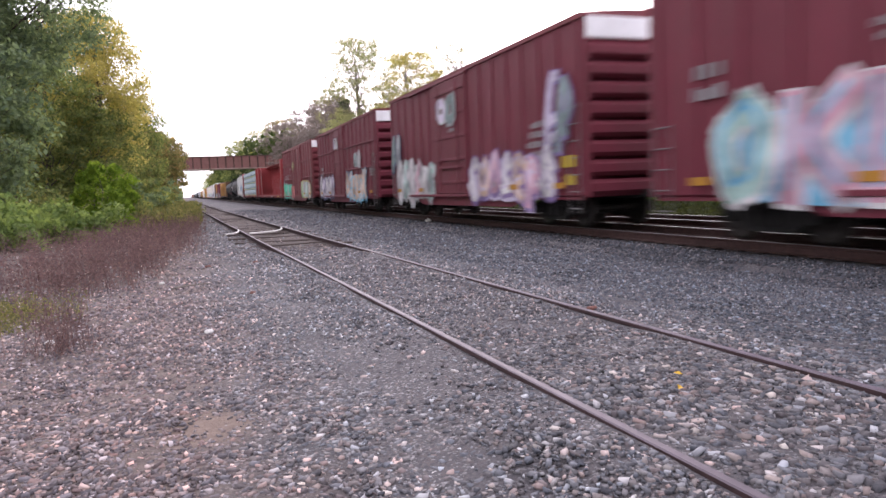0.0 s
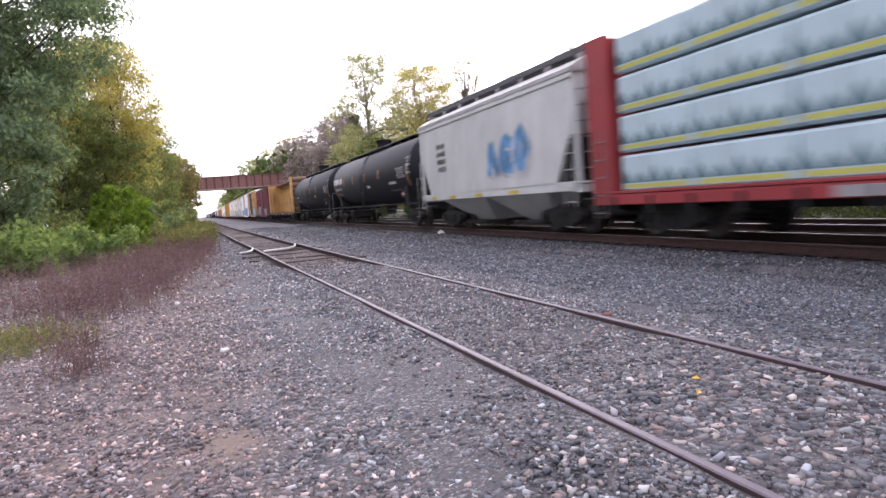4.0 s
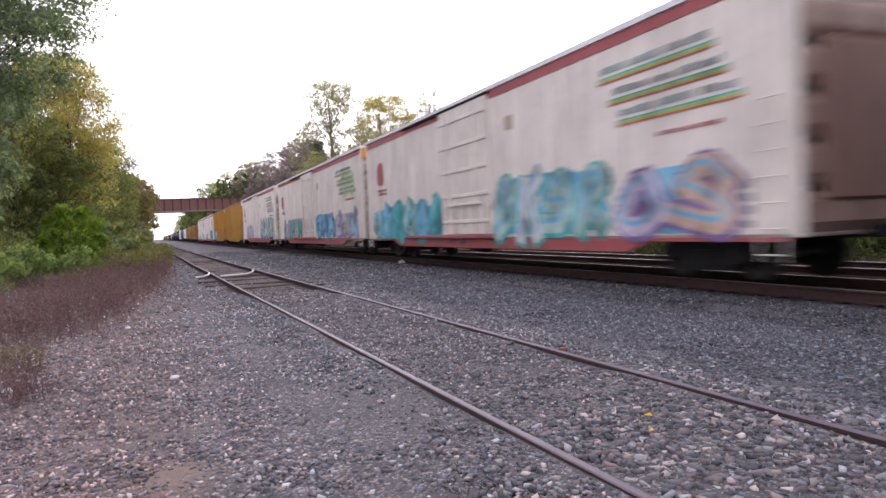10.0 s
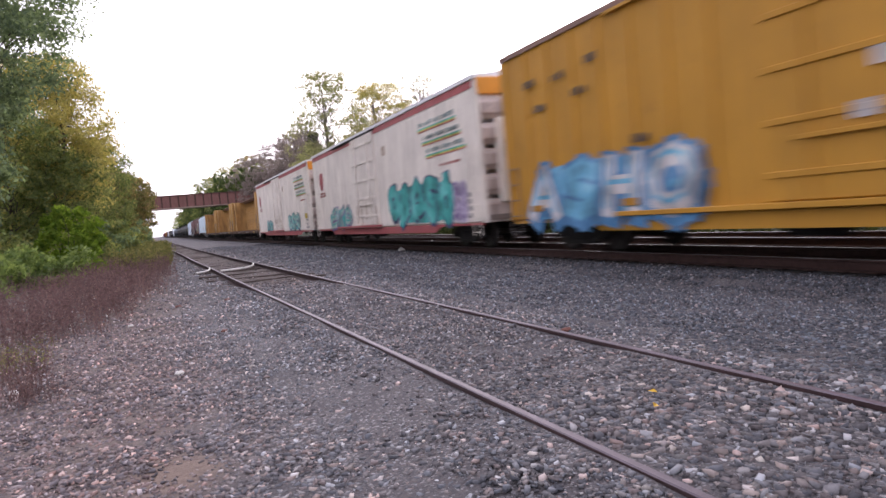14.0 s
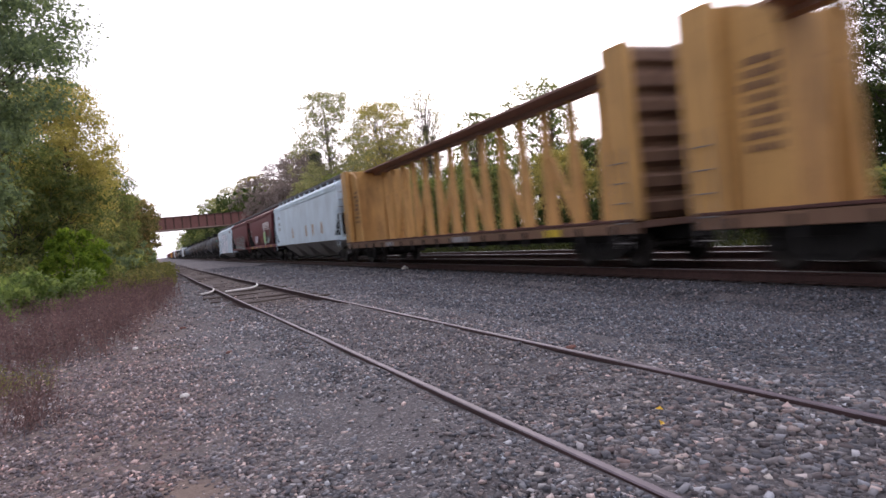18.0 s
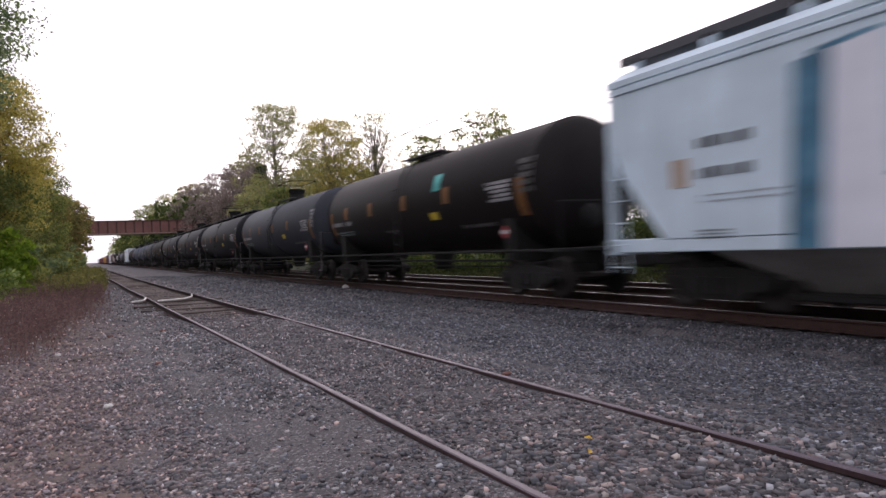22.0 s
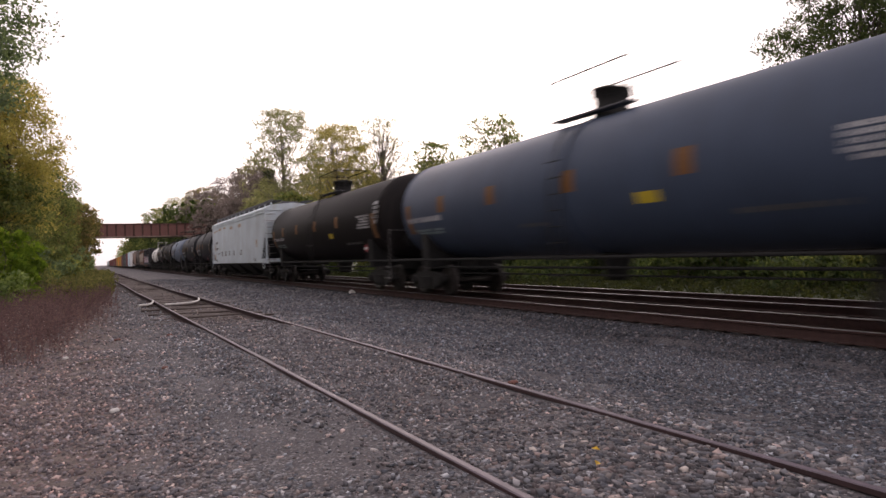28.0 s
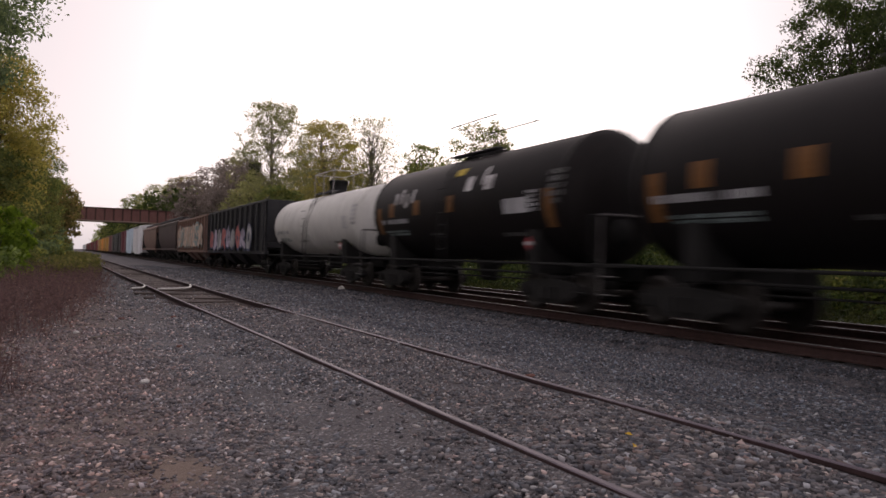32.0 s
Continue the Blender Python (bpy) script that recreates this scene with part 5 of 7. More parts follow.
def boxcar(name, label, L, paint_, roof, zb=0.78, zt=4.84, end=None, band=None, door=(0.0, 3.0), door_mat=None, doors=1, posts=16, post_mat=None, at=(0, 0, 0), smooth=False, sill=None, ribs=8, ladder_mat=RUNG, girts=False):
    hw = -NEAR
    car = thing(name, label, "freight car", "cars of the freight train", at)
    part("body", Geo().cbox(-hw, hw, -L / 2 + 0.05, L / 2 - 0.05, zb, zt - 0.1, 0.05), paint_, car)
    r = [(-hw - 0.05, zt - 0.16), (-hw - 0.05, zt - 0.05), (-hw * 0.5, zt + 0.03), (0, zt + 0.07), (hw * 0.5, zt + 0.03), (hw + 0.05, zt - 0.05), (hw + 0.05, zt - 0.16)]
    part("roof", Geo().prism(r, "y", -L / 2, L / 2), roof, car)
    for s in (-1, 1):
        e = part("end_wall", corrugated_end(L, hw, zb, zt - (0.62 if band else 0.14), s, ribs), end or paint_, car)
        if band:
            part("end_band", Geo().cbox(-hw + 0.02, hw - 0.02, *sorted((s * (L / 2 - 0.1), s * (L / 2 + 0.04))), zt - 0.60, zt - 0.13, 0.02), band, car, "plain pale band across the top of the end")
        part("corner_post", Geo().cbox(-hw, -hw + 0.12, *sorted((s * (L / 2 - 0.12), s * (L / 2 + 0.03))), zb, zt - 0.14, 0.015), paint_, car)
        part("corner_post", Geo().cbox(hw - 0.12, hw, *sorted((s * (L / 2 - 0.12), s * (L / 2 + 0.03))), zb, zt - 0.14, 0.015), paint_, car)
    dy, dw = door
    if posts:
        pm = Geo().prism([(-0.075, -0.0), (-0.055, -0.05), (0.055, -0.05), (0.075, 0.0)], "z", zb + 0.06, zt - 0.18)
        pm.v = [(q, p, r_) for p, q, r_ in pm.v]
        pm = pm.mesh("side_post", [post_mat or paint_])
        for side in (-1, 1):
            for i in range(posts):
                y = -L / 2 + 0.25 + i * (L - 0.5) / (posts - 1)
                if abs(y - dy) < dw / 2 + 0.1:
                    continue
                o = part("side_post", pm, paint_, car)
                o.matrix_local = pose(side * hw, y, 0, 0, 0, 0 if side < 0 else 180)
    if girts:
        # horizontal ribs along the side, either side of the door
        for z in girts if isinstance(girts, tuple) else (2.25, 3.45):
            for y0, y1 in ((-L / 2 + 0.2, dy - dw / 2 - 0.1), (dy + dw / 2 + 0.1, L / 2 - 0.2)):
                part("girt", Geo().cbox(-hw - 0.075, -hw, y0, y1, z - 0.035, z + 0.035, 0.01), paint_, car)
    for side in (-1, 1):
        for k in range(doors):
            w = dw / doors
            c = dy + (k - (doors - 1) / 2) * w
            g = Geo().cbox(-0.075, 0.03, c - w / 2 + 0.02, c + w / 2 - 0.02, zb + 0.12, zt - 0.22, 0.02)
            d = part("door", g, door_mat or paint_, car)
            rib = shared(("door_rib", w, (door_mat or paint_).name), lambda: Geo().cbox(-0.105, -0.07, -w / 2 + 0.08, w / 2 - 0.08, -0.05, 0.05, 0.012).mesh("door_rib", [door_mat or paint_]))
            for z in np.linspace(zb + 0.5, zt - 0.6, 5):
                part("door_rib", rib, paint_, d).location = (0, c, z)
            d.matrix_local = pose(side * hw, 0, 0, 0, 0, 0) if side < 0 else pose(hw, 2 * dy, 0, 0, 0, 180)
            for yy in (c - w * 0.28, c + w * 0.28):
                part("lock_rod", Geo().tube([(-0.125, yy, zb + 0.2), (-0.125, yy, zt - 0.3)], 0.022, 6), post_mat or door_mat or paint_, d)
            part("handle", Geo().cbox(-0.15, -0.10, c - w * 0.34, c + w * 0.34, zb + 0.95, zb + 1.02, 0.008), post_mat or door_mat or paint_, d)
        for z0, z1, d in ((zb + 0.02, zb + 0.11, 0.12), (zt - 0.24, zt - 0.17, 0.10)):
            rl = Geo().cbox(-d, 0.0, dy - dw * 0.5 - 0.1, dy + dw * 0.5 + min(dw, L / 2 - dw / 2 - abs(dy) - 0.3), z0, z1, 0.01)
            o = part("door_rail", rl, UNDER if z0 > 3 and not posts else sill or paint_, car)
            o.matrix_local = pose(side * hw, 0, 0) if side < 0 else pose(hw, 2 * dy, 0, 0, 0, 180)
    part("side_sill", Geo().prism([(-L / 2 + 0.2, zb), (-L / 2 + 0.2, zb - 0.06), (-L / 2 + 3.2, zb - 0.06), (-L / 2 + 3.9, zb - 0.26), (L / 2 - 3.9, zb - 0.26), (L / 2 - 3.2, zb - 0.06), (L / 2 - 0.2, zb - 0.06), (L / 2 - 0.2, zb)],
                                  "x", -hw + 0.01, -hw + 0.05).prism([(-L / 2 + 0.2, zb), (-L / 2 + 0.2, zb - 0.06), (L / 2 - 0.2, zb - 0.06), (L / 2 - 0.2, zb)], "x", hw - 0.05, hw - 0.01), sill or paint_, car)
    part("ladder", rungs(-L / 2 + 0.40, zb - 0.35, zb + 2.1), ladder_mat, car)
    part("ladder", rungs(L / 2 - 0.40, zb - 0.35, zb + 1.3), ladder_mat, car)
    under_sill(car, L)
    running_gear(car, L, 2.35)
    if posts:
        # amber reflector plates low on the side
        plate = shared("reflector_plate", lambda: Geo().cbox(-0.006, 0.006, -0.24, 0.24, -0.07, 0.07, 0.002).mesh("reflector", [AMBER_PLATE]))
        for q in (-0.43, -0.27, 0.24, 0.42):
            part("reflector", plate, AMBER_PLATE, car).location = (-hw - 0.10, q * L, zb + 0.28)
    part("air_tank", Geo().lathe([(-0.5, 0.02), (-0.5, 0.2), (0.5, 0.2), (0.5, 0.02)], "y", (-0.9, 1.2, 0.55), 12), UNDER, car)
    return car


def bulkhead(L, s, zt, zd, hw, mat, car):
    g = corrugated_end(L, hw + 0.06, zd, zt, s, 7, 0.12)
    b = part("bulkhead", Geo().cbox(-hw, hw, *sorted((s * (L / 2 - 0.62), s * (L / 2 - 0.10))), zd, zt, 0.03), mat, car)
    # yellow cars: darker sill paint on the ribs, grime plus end shade in colour
    part("ribbed_plate", g, BEAM_SILL if mat is BEAM_YELLOW else mat, b)
    for x in (-hw, hw - 0.16):
        part("corner_post", Geo().cbox(x - 0.004, x + 0.164, *sorted((s * (L / 2 - 0.75), s * (L / 2 + 0.08))), zd, zt + 0.02, 0.02), mat, b)
    # the side plate that closes the first bay behind the end
    if s > 0:
        part("gusset_plate", Geo().prism([(L / 2 - 1.95, zd), (L / 2 - 0.6, zd), (L / 2 - 0.6, zt - 0.02), (L / 2 - 1.2, zt - 0.16), (L / 2 - 1.7, zt - 0.42), (L / 2 - 1.8, zd + 1.6)], "x", -hw + 0.25, -hw + 0.31), mat, car)
    return b


def centerbeam(name, label, L, paint_, at, seed=0, zt=4.30, zd=0.98, loaded=False, chord=None, windows=False):
    hw = -NEAR
    car = thing(name, label, "freight car", "cars of the freight train", at)
    part("deck", Geo().cbox(-hw + 0.05, hw - 0.05, -L / 2, L / 2, zd - 0.14, zd, 0.02), RUST_TAN, car)
    for side in (-1, 1):
        part("side_sill", Geo().cbox(*sorted((side * hw, side * (hw - 0.1))), -L / 2, L / 2, zd - 0.235, zd - 0.01, 0.015), BEAM_SILL if paint_ is BEAM_YELLOW else paint_, car)
    st = Geo().box(-0.03, 0.03, -0.04, 0.04, zd - 0.40, zd - 0.06).mesh("stake_pocket", [UNDER])
    for i in range(18):
        o = part("stake_pocket", st, UNDER, car)
        o.location = (-hw - 0.012, -L / 2 + 0.8 + i * (L - 1.6) / 17, 0)
    for s in (-1, 1):
        bulkhead(L, s, zt, zd, hw, paint_, car)
    part("top_chord", Geo().prism([(-0.62, zt - 0.06), (-0.62, zt + 0.0), (0.62, zt + 0.0), (0.62, zt - 0.06), (0.16, zt - 0.12), (0.16, zt - 0.22), (-0.16, zt - 0.22), (-0.16, zt - 0.12)], "y", -L / 2 + 0.55, L / 2 - 0.55), chord or paint_, car)
    n = 15
    pitch = (L - 3.4) / (n - 1)
    hm = (zt - zd)
    # a post: wide plate below, slim stem above, small hanger plates at the chord
    post = Geo().prism([(-0.24, zd), (0.24, zd), (0.17, zd + hm * 0.45), (0.08, zd + hm * 0.66), (0.07, zt - 0.2), (-0.07, zt - 0.2), (-0.08, zd + hm * 0.66), (-0.17, zd + hm * 0.45)], "x", -0.09, 0.09).mesh("post", [paint_])
    hang = Geo().prism([(-0.16, zt - 0.3), (0.16, zt - 0.3), (0.0, zt - 0.72)], "x", -0.05, 0.05).mesh("hanger_plate", [paint_])
    k = pitch * 0.92
    brace = Geo().prism([(-0.02, zd + 0.05), (0.26, zd + 0.05), (k + 0.02, zd + hm * 0.55), (k - 0.22, zd + hm * 0.55)], "x", -0.05, 0.05).mesh("brace", [paint_])
    for i in range(n):
        y = -L / 2 + 1.7 + i * pitch
        o = part("post", post, paint_, car)
        o.location = (0, y, 0)
        h = part("hanger_plate", hang, paint_, car)
        h.location = (0, y, 0)
        if i < n - 1 and i % 2 == 0:
            d = part("brace", brace, paint_, car)
            d.matrix_local = pose(0, y, 0) if i < n // 2 else pose(0, y + pitch, 0, 0, 0, 180)
    for side in (-1, 1):
        part("deck_edge", Geo().cbox(*sorted((side * (hw + 0.012), side * (hw - 0.09))), -L / 2, L / 2, zd + 0.002, zd + 0.055, 0.006), EDGE_RUST if paint_ is BEAM_YELLOW else paint_, car, "rusty edge of the deck")
    under_sill(car, L, 0.55, 0.28)
    running_gear(car, L, 2.0)
    rng = random.Random(seed)
    for s in (-1, 1):
        part("ladder", rungs(s * (L / 2 - 0.35), zd - 0.5, zd + 1.4), RUNG, car)
    for y, w, mat in ((-L * 0.12, 1.3, STENCIL), (L * 0.2, 0.9, STENCIL), (-L * 0.36, 0.7, LABEL_YELLOW)):
        sheet(car, "sill_label", y - w / 2, y + w / 2, zd - 0.21, zd - 0.05, mat, 0.03)
    stencil(car, L / 2 - 1.3, zt - 1.7, 0.8, 1.5, 8, STENCIL if paint_ is RED else BEAM_SILL, -0.23, seed)
    if loaded:
        rows, cols = 4, 9
        w = (L - 1.9) / cols
        hgt = (zt - zd - 0.10) / rows
        bm = Geo().cbox(-0.62, 0.0, -w / 2 + 0.03, w / 2 - 0.03, 0.03, hgt - 0.03, 0.05)
        bm.box(-0.626, -0.62, -w / 2 + 0.15, w / 2 - 0.15, hgt * 0.12, hgt * 0.22, 2)
        for j in range(5):
            y = -w / 2 + 0.25 + j * (w - 0.5) / 4
            bm.add([(-0.627, y - 0.2, hgt * 0.25), (-0.627, y + 0.2, hgt * 0.25), (-0.627, y + 0.02 * j, hgt * (0.55 + 0.06 * (j % 3)))], [(0, 1, 2)], 1)
        bm = bm.mesh("wrapped_pack", [WRAP, WRAP_DARK, WRAP_YELLOW])
        for i in range(cols):
            for j in range(rows):
                for side in (-1, 1):
                    o = part("wrapped_pack", bm, WRAP, car)
                    y = -L / 2 + 0.95 + (i + 0.5) * w
                    o.matrix_local = pose(side * (0.88), y, zd + j * hgt, 0, 0, rng.uniform(-0.6, 0.6) + (0 if side < 0 else 180))
    return car


def hopper(name, label, L, paint_, at, zs=1.395, zt=3.99, bays=4, roof=None, dark_end=True, seed=0, curved=False, bay_mat=None, inset=1.9, post_end=True):
    hw = -NEAR
    car = thing(name, label, "freight car", "cars of the freight train", at)
    e = 1.35 if L > 14 else 1.1
    zc = zs + (zt - zs) * 0.30
    side = [(-L / 2 + 0.12, zt), (-L / 2 + 0.12, zt - 0.75), (-L / 2 + 0.35, zc + 0.35), (-L / 2 + e, zs), (L / 2 - e, zs), (L / 2 - 0.35, zc + 0.35), (L / 2 - 0.12, zt - 0.75), (L / 2 - 0.12, zt)]
    if curved:
        # sides that swell between sill and eaves
        g = Geo()
        levels = [(k / 20, 0.30 * (1 - k / 20) ** 4 + 0.10 * (k / 20) ** 10) for k in range(21)]

        def end_y(z):
            return float(np.interp(z, (zs, zc + 0.30, zt - 0.75, zt), (L / 2 - 2.2, L / 2 - 1.25, L / 2 - 0.92, L / 2 - 0.88)))
        vs, fs = [], []
        for k, d in levels:
            z = zs + (zt - zs) * k
            y = end_y(z)
            vs += [(-hw + d, -y, z), (-hw + d, y, z), (hw - d, y, z), (hw - d, -y, z)]
        for i in range(len(levels) - 1):
            for j in range(4):
                fs.append((i * 4 + j, i * 4 + (j + 1) % 4, i * 4 + 4 + (j + 1) % 4, i * 4 + 4 + j))
        fs += [(0, 1, 2, 3), tuple(range(len(vs) - 4, len(vs)))]
        part("body", g.add(vs, fs), paint_, car)
    else:
        part("body", Geo().prism(side, "x", -hw, hw), paint_, car)
    top = [(-hw - 0.03, zt - 0.10), (-hw - 0.03, zt), (-hw + 0.35, zt + 0.22), (0, zt + 0.34), (hw - 0.35, zt + 0.22), (hw + 0.03, zt), (hw + 0.03, zt - 0.10)]
    part("roof", Geo().prism(top, "y", -L / 2 + 0.06, L / 2 - 0.06), roof or paint_, car)
    # walkway on posts along the roof, with the loading hatches
    walkway = part("walkway", Geo().cbox(-hw + 0.42, -hw + 0.95, -L / 2 - 0.05, L / 2 + 0.05, zt + 0.42, zt + 0.46, 0.008), GALV, car, "dark steel roof walkway")
    part("toe_board", Geo().cbox(-hw + 0.40, -hw + 0.416, -L / 2 - 0.05, L / 2 + 0.05, zt + 0.36, zt + 0.52, 0.004), GALV, walkway)
    part("walkway", Geo().cbox(hw - 0.95, hw - 0.42, -L / 2 - 0.05, L / 2 + 0.05, zt + 0.42, zt + 0.46, 0.008), GALV, car)
    leg = Geo().box(-hw + 0.40, -hw + 0.46, -0.09, 0.09, zt + 0.18, zt + 0.42).mesh("walkway_bracket", [roof or paint_])
    n = max(6, int(L / 1.5))
    for i in range(n):
        o = part("bracket", leg, paint_, walkway)
        o.location = (0, -L / 2 + 0.4 + i * (L - 0.8) / (n - 1), 0)
    hatch = Geo().cbox(-0.45, 0.45, -L / 2 + 0.7, L / 2 - 0.7, zt + 0.30, zt + 0.46, 0.04)
    part("hatch", hatch, GALV, car)
    for s in (-1, 1):
        part("side_sill", Geo().cbox(*sorted((s * hw, s * (hw - 0.12))), -L / 2 + 0.05, L / 2 - 0.05, zs - 0.20, zs + 0.03, 0.015), paint_, car)
        part("eave_angle", Geo().cbox(*sorted((s * (hw + 0.035), s * (hw - 0.04))), -L / 2 + 0.1, L / 2 - 0.1, zt - 0.24, zt - 0.14, 0.012), paint_, car)
    part("end_sill", Geo().cbox(-hw, hw, -L / 2 - 0.02, -L / 2 + 0.22, zs - 0.24, zs + 0.02, 0.015), paint_, car)
    part("end_sill", Geo().cbox(-hw, hw, L / 2 - 0.22, L / 2 + 0.02, zs - 0.24, zs + 0.02, 0.015), paint_, car)
    for s in (-1, 1):
        for x in (-hw + 0.06, -0.35, 0.35, hw - 0.06):
            # curved hoppers: posts blackened to paint in the shade of the end
            part("end_post", Geo().cbox(x - 0.05, x + 0.05, *sorted((s * (L / 2 - 0.16), s * (L / 2 - 0.04))), zs, zt - 0.7, 0.01), UNDER if curved else paint_, car)
        rg = shared("end_rung", lambda: Geo().tube([(0, 0, 0), (0.53, 0, 0)], 0.016, 5).mesh("end_rung", [RUNG]))
        for z in np.arange(zs - 0.4, zt - 0.2, 0.36):
            part("end_rung", rg, RUNG, car).location = (-hw + 0.02, s * (L / 2 + 0.03), z)
        part("ladder", rungs(s * (L / 2 - 0.36), zs - 0.55, zs + 1.3), paint_, car)
        # a black sheet over the slope puts the overhang's shade into colour
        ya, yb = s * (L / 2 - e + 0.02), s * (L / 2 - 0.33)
        part("slope_shade", Geo().add([(-hw + 0.01, ya, zs - 0.005), (hw - 0.01, ya, zs - 0.005), (hw - 0.01, yb, zc + 0.34), (-hw + 0.01, yb, zc + 0.34), (-hw + 0.01, ya + s * 0.02, zs - 0.02), (hw - 0.01, ya + s * 0.02, zs - 0.02),
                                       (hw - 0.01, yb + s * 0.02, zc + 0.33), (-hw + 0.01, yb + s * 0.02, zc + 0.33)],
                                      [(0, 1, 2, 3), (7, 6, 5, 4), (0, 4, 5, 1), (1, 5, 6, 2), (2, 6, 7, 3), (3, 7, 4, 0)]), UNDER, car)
        part("slope_brace", Geo().cbox(-0.9, 0.9, *sorted((s * (L / 2 - e - 0.2), s * (L / 2 - 0.5))), zs - 0.1, zs - 0.04, 0.01), UNDER, car)
    # discharge bays
    b = bay_mat or paint_
    span = L - 2 * e - 1.4
    w = span / bays
    zlow = 0.34
    for i in range(bays):
        c = -span / 2 + (i + 0.5) * w
        g = Geo()
        vs = [(x * hx, c + y * hy, z) for z, hx, hy in ((zs - 0.18, hw - 0.15, w * 0.48), (zlow, 0.55, w * 0.20)) for x, y in ((-1, -1), (-1, 1), (1, 1), (1, -1))]
        g.add(vs, [(0, 1, 5, 4), (1, 2, 6, 5), (2, 3, 7, 6), (3, 0, 4, 7), (4, 5, 6, 7), (3, 2, 1, 0)])
        bay = part("discharge_bay", g, b, car)
        part("gate", Geo().cbox(-1.0, 1.0, c - w * 0.22, c + w * 0.22, zlow - 0.1, zlow - 0.002, 0.02), UNDER, bay)
    under_sill(car, L, 0.70, 0.22)
    running_gear(car, L, inset)
    return car


def tank(name, label, L, paint_, at, r=1.46, zc=2.56, seed=0, dome="housing", patches=4, ring=False, rail_low=True, stencil_mat=None, ladder=True, walkway=True, yellow=True, rail_y=1.3, dome_rail=None, patch_y=None, block=True):
    car = thing(name, label, "tank car", "cars of the freight train", at)
    stencil_mat = stencil_mat or TANK_STENCIL
    h = 0.55
    b = L / 2 - 0.60
    prof = []
    for i in range(9):
        t = math.pi / 2 * i / 8
        prof.append((-b - h * math.cos(t) + h, r * math.sin(t) if i else 0.001))
    prof = prof + [(-a, q) for a, q in reversed(prof)]
    part("shell", Geo().lathe(prof, "y", (0, 0, zc), 44), paint_, car)
    for s in (-1, 1):
        band = [(s * (b - h) - 0.04, r + 0.012), (s * (b - h) + 0.04, r + 0.012)]
        part("head_band", Geo().lathe([(band[0][0], r - 0.02)] + band + [(band[1][0], r - 0.02)], "y", (0, 0, zc), 44), paint_, car)
        part("saddle", Geo().prism([(-1.25, 0.85), (1.25, 0.85), (1.3, zc - 0.75), (0.7, zc - 1.2), (-0.7, zc - 1.2), (-1.3, zc - 0.75)], "y", s * (L / 2 - 2.3) - 0.22, s * (L / 2 - 2.3) + 0.22), UNDER, car)
        part("stub_sill", Geo().cbox(-0.3, 0.3, *sorted((s * (L / 2 - 3.6), s * (L / 2 - 0.1))), 0.74, 1.10, 0.02), UNDER, car)
        part("end_platform", Geo().cbox(-1.45, 1.45, *sorted((s * (L / 2 - 0.75), s * (L / 2 - 0.12))), 1.02, 1.09, 0.01), UNDER, car)
        g = Geo()
        for x in (-1.42, 1.42):
            g.tube([(x, s * (L / 2 - 0.15), 0.45), (x, s * (L / 2 - 0.15), 2.05)], 0.018, 5)
            for z in (0.5, 0.85):
                g.tube([(x, s * (L / 2 - 0.15), z), (x, s * (L / 2 - 0.6), z)], 0.014, 5)
        g.tube([(-1.42, s * (L / 2 - 0.15), 2.05), (1.42, s * (L / 2 - 0.15), 2.05)], 0.018, 5)
        part("end_rail", g, RUNG if seed % 2 else UNDER, car)
        if s < 0:
            part("hand_brake", Geo().lathe([(-0.02, 0.03), (-0.02, 0.26), (0.02, 0.26), (0.02, 0.03)], "y", (-0.6, -L / 2 + 0.13, 1.75), 14), UNDER, car)
    if rail_low:
        part("side_pipe", Geo().tube([(-1.40, -L / 2 + 0.4, 1.06), (-1.40, L / 2 - 0.4, 1.06)], 0.035, 6).tube([(1.40, -L / 2 + 0.4, 1.06), (1.40, L / 2 - 0.4, 1.06)], 0.035, 6), UNDER, car)
        part("brake_pipe", Geo().tube([(-0.95, -L / 2 + 2.6, 0.84), (-0.95, L / 2 - 2.6, 0.84)], 0.03, 6).tube([(-0.6, -L / 2 + 2.6, 0.68), (-0.6, L / 2 - 2.6, 0.66)], 0.022, 6), UNDER, car)
    zt = zc + r
    yd = 0.5 if rail_y > 2 else 0.0
    if dome == "housing":
        d = part("dome", Geo().lathe([(zt - 0.1, 0.42), (zt + 0.10, 0.42), (zt + 0.12, 0.38), (zt + 0.50, 0.38), (zt + 0.52, 0.44), (zt + 0.58, 0.44), (zt + 0.62, 0.3)], "z", (0, yd, 0), 20), UNDER, car)
        bolt = shared("dome_bolt", lambda: Geo().tube([(0, 0, 0), (0, 0, 0.16)], 0.035, 6).mesh("bolt", [UNDER]))
        for q in range(8):
            part("bolt", bolt, UNDER, d).location = (0.40 * math.cos(q * math.pi / 4), yd + 0.40 * math.sin(q * math.pi / 4), zt + 0.40)
    else:
        d = part("dome", Geo().lathe([(zt - 0.1, 0.42), (zt + 0.10, 0.42), (zt + 0.14, 0.36), (zt + 0.17, 0.1)], "z", (0, 0.7, 0), 20).cbox(-0.3, 0.3, -0.6, 0.0, zt - 0.05, zt + 0.15, 0.03), UNDER, car)
    if walkway:
        # a grating on low brackets along the top, broken by the dome
        for y0, y1 in ((-b + 0.45, yd - 0.75), (yd + 0.75, b - 0.45)):
            w = part("roof_walk", Geo().cbox(-0.30, 0.30, y0, y1, zt + 0.15, zt + 0.20, 0.008), GALV, car)
            leg = shared(("walk_leg", zt), lambda: Geo().cbox(-0.27, 0.27, -0.04, 0.04, zt - 0.06, zt + 0.15, 0.006).mesh("bracket", [UNDER]))
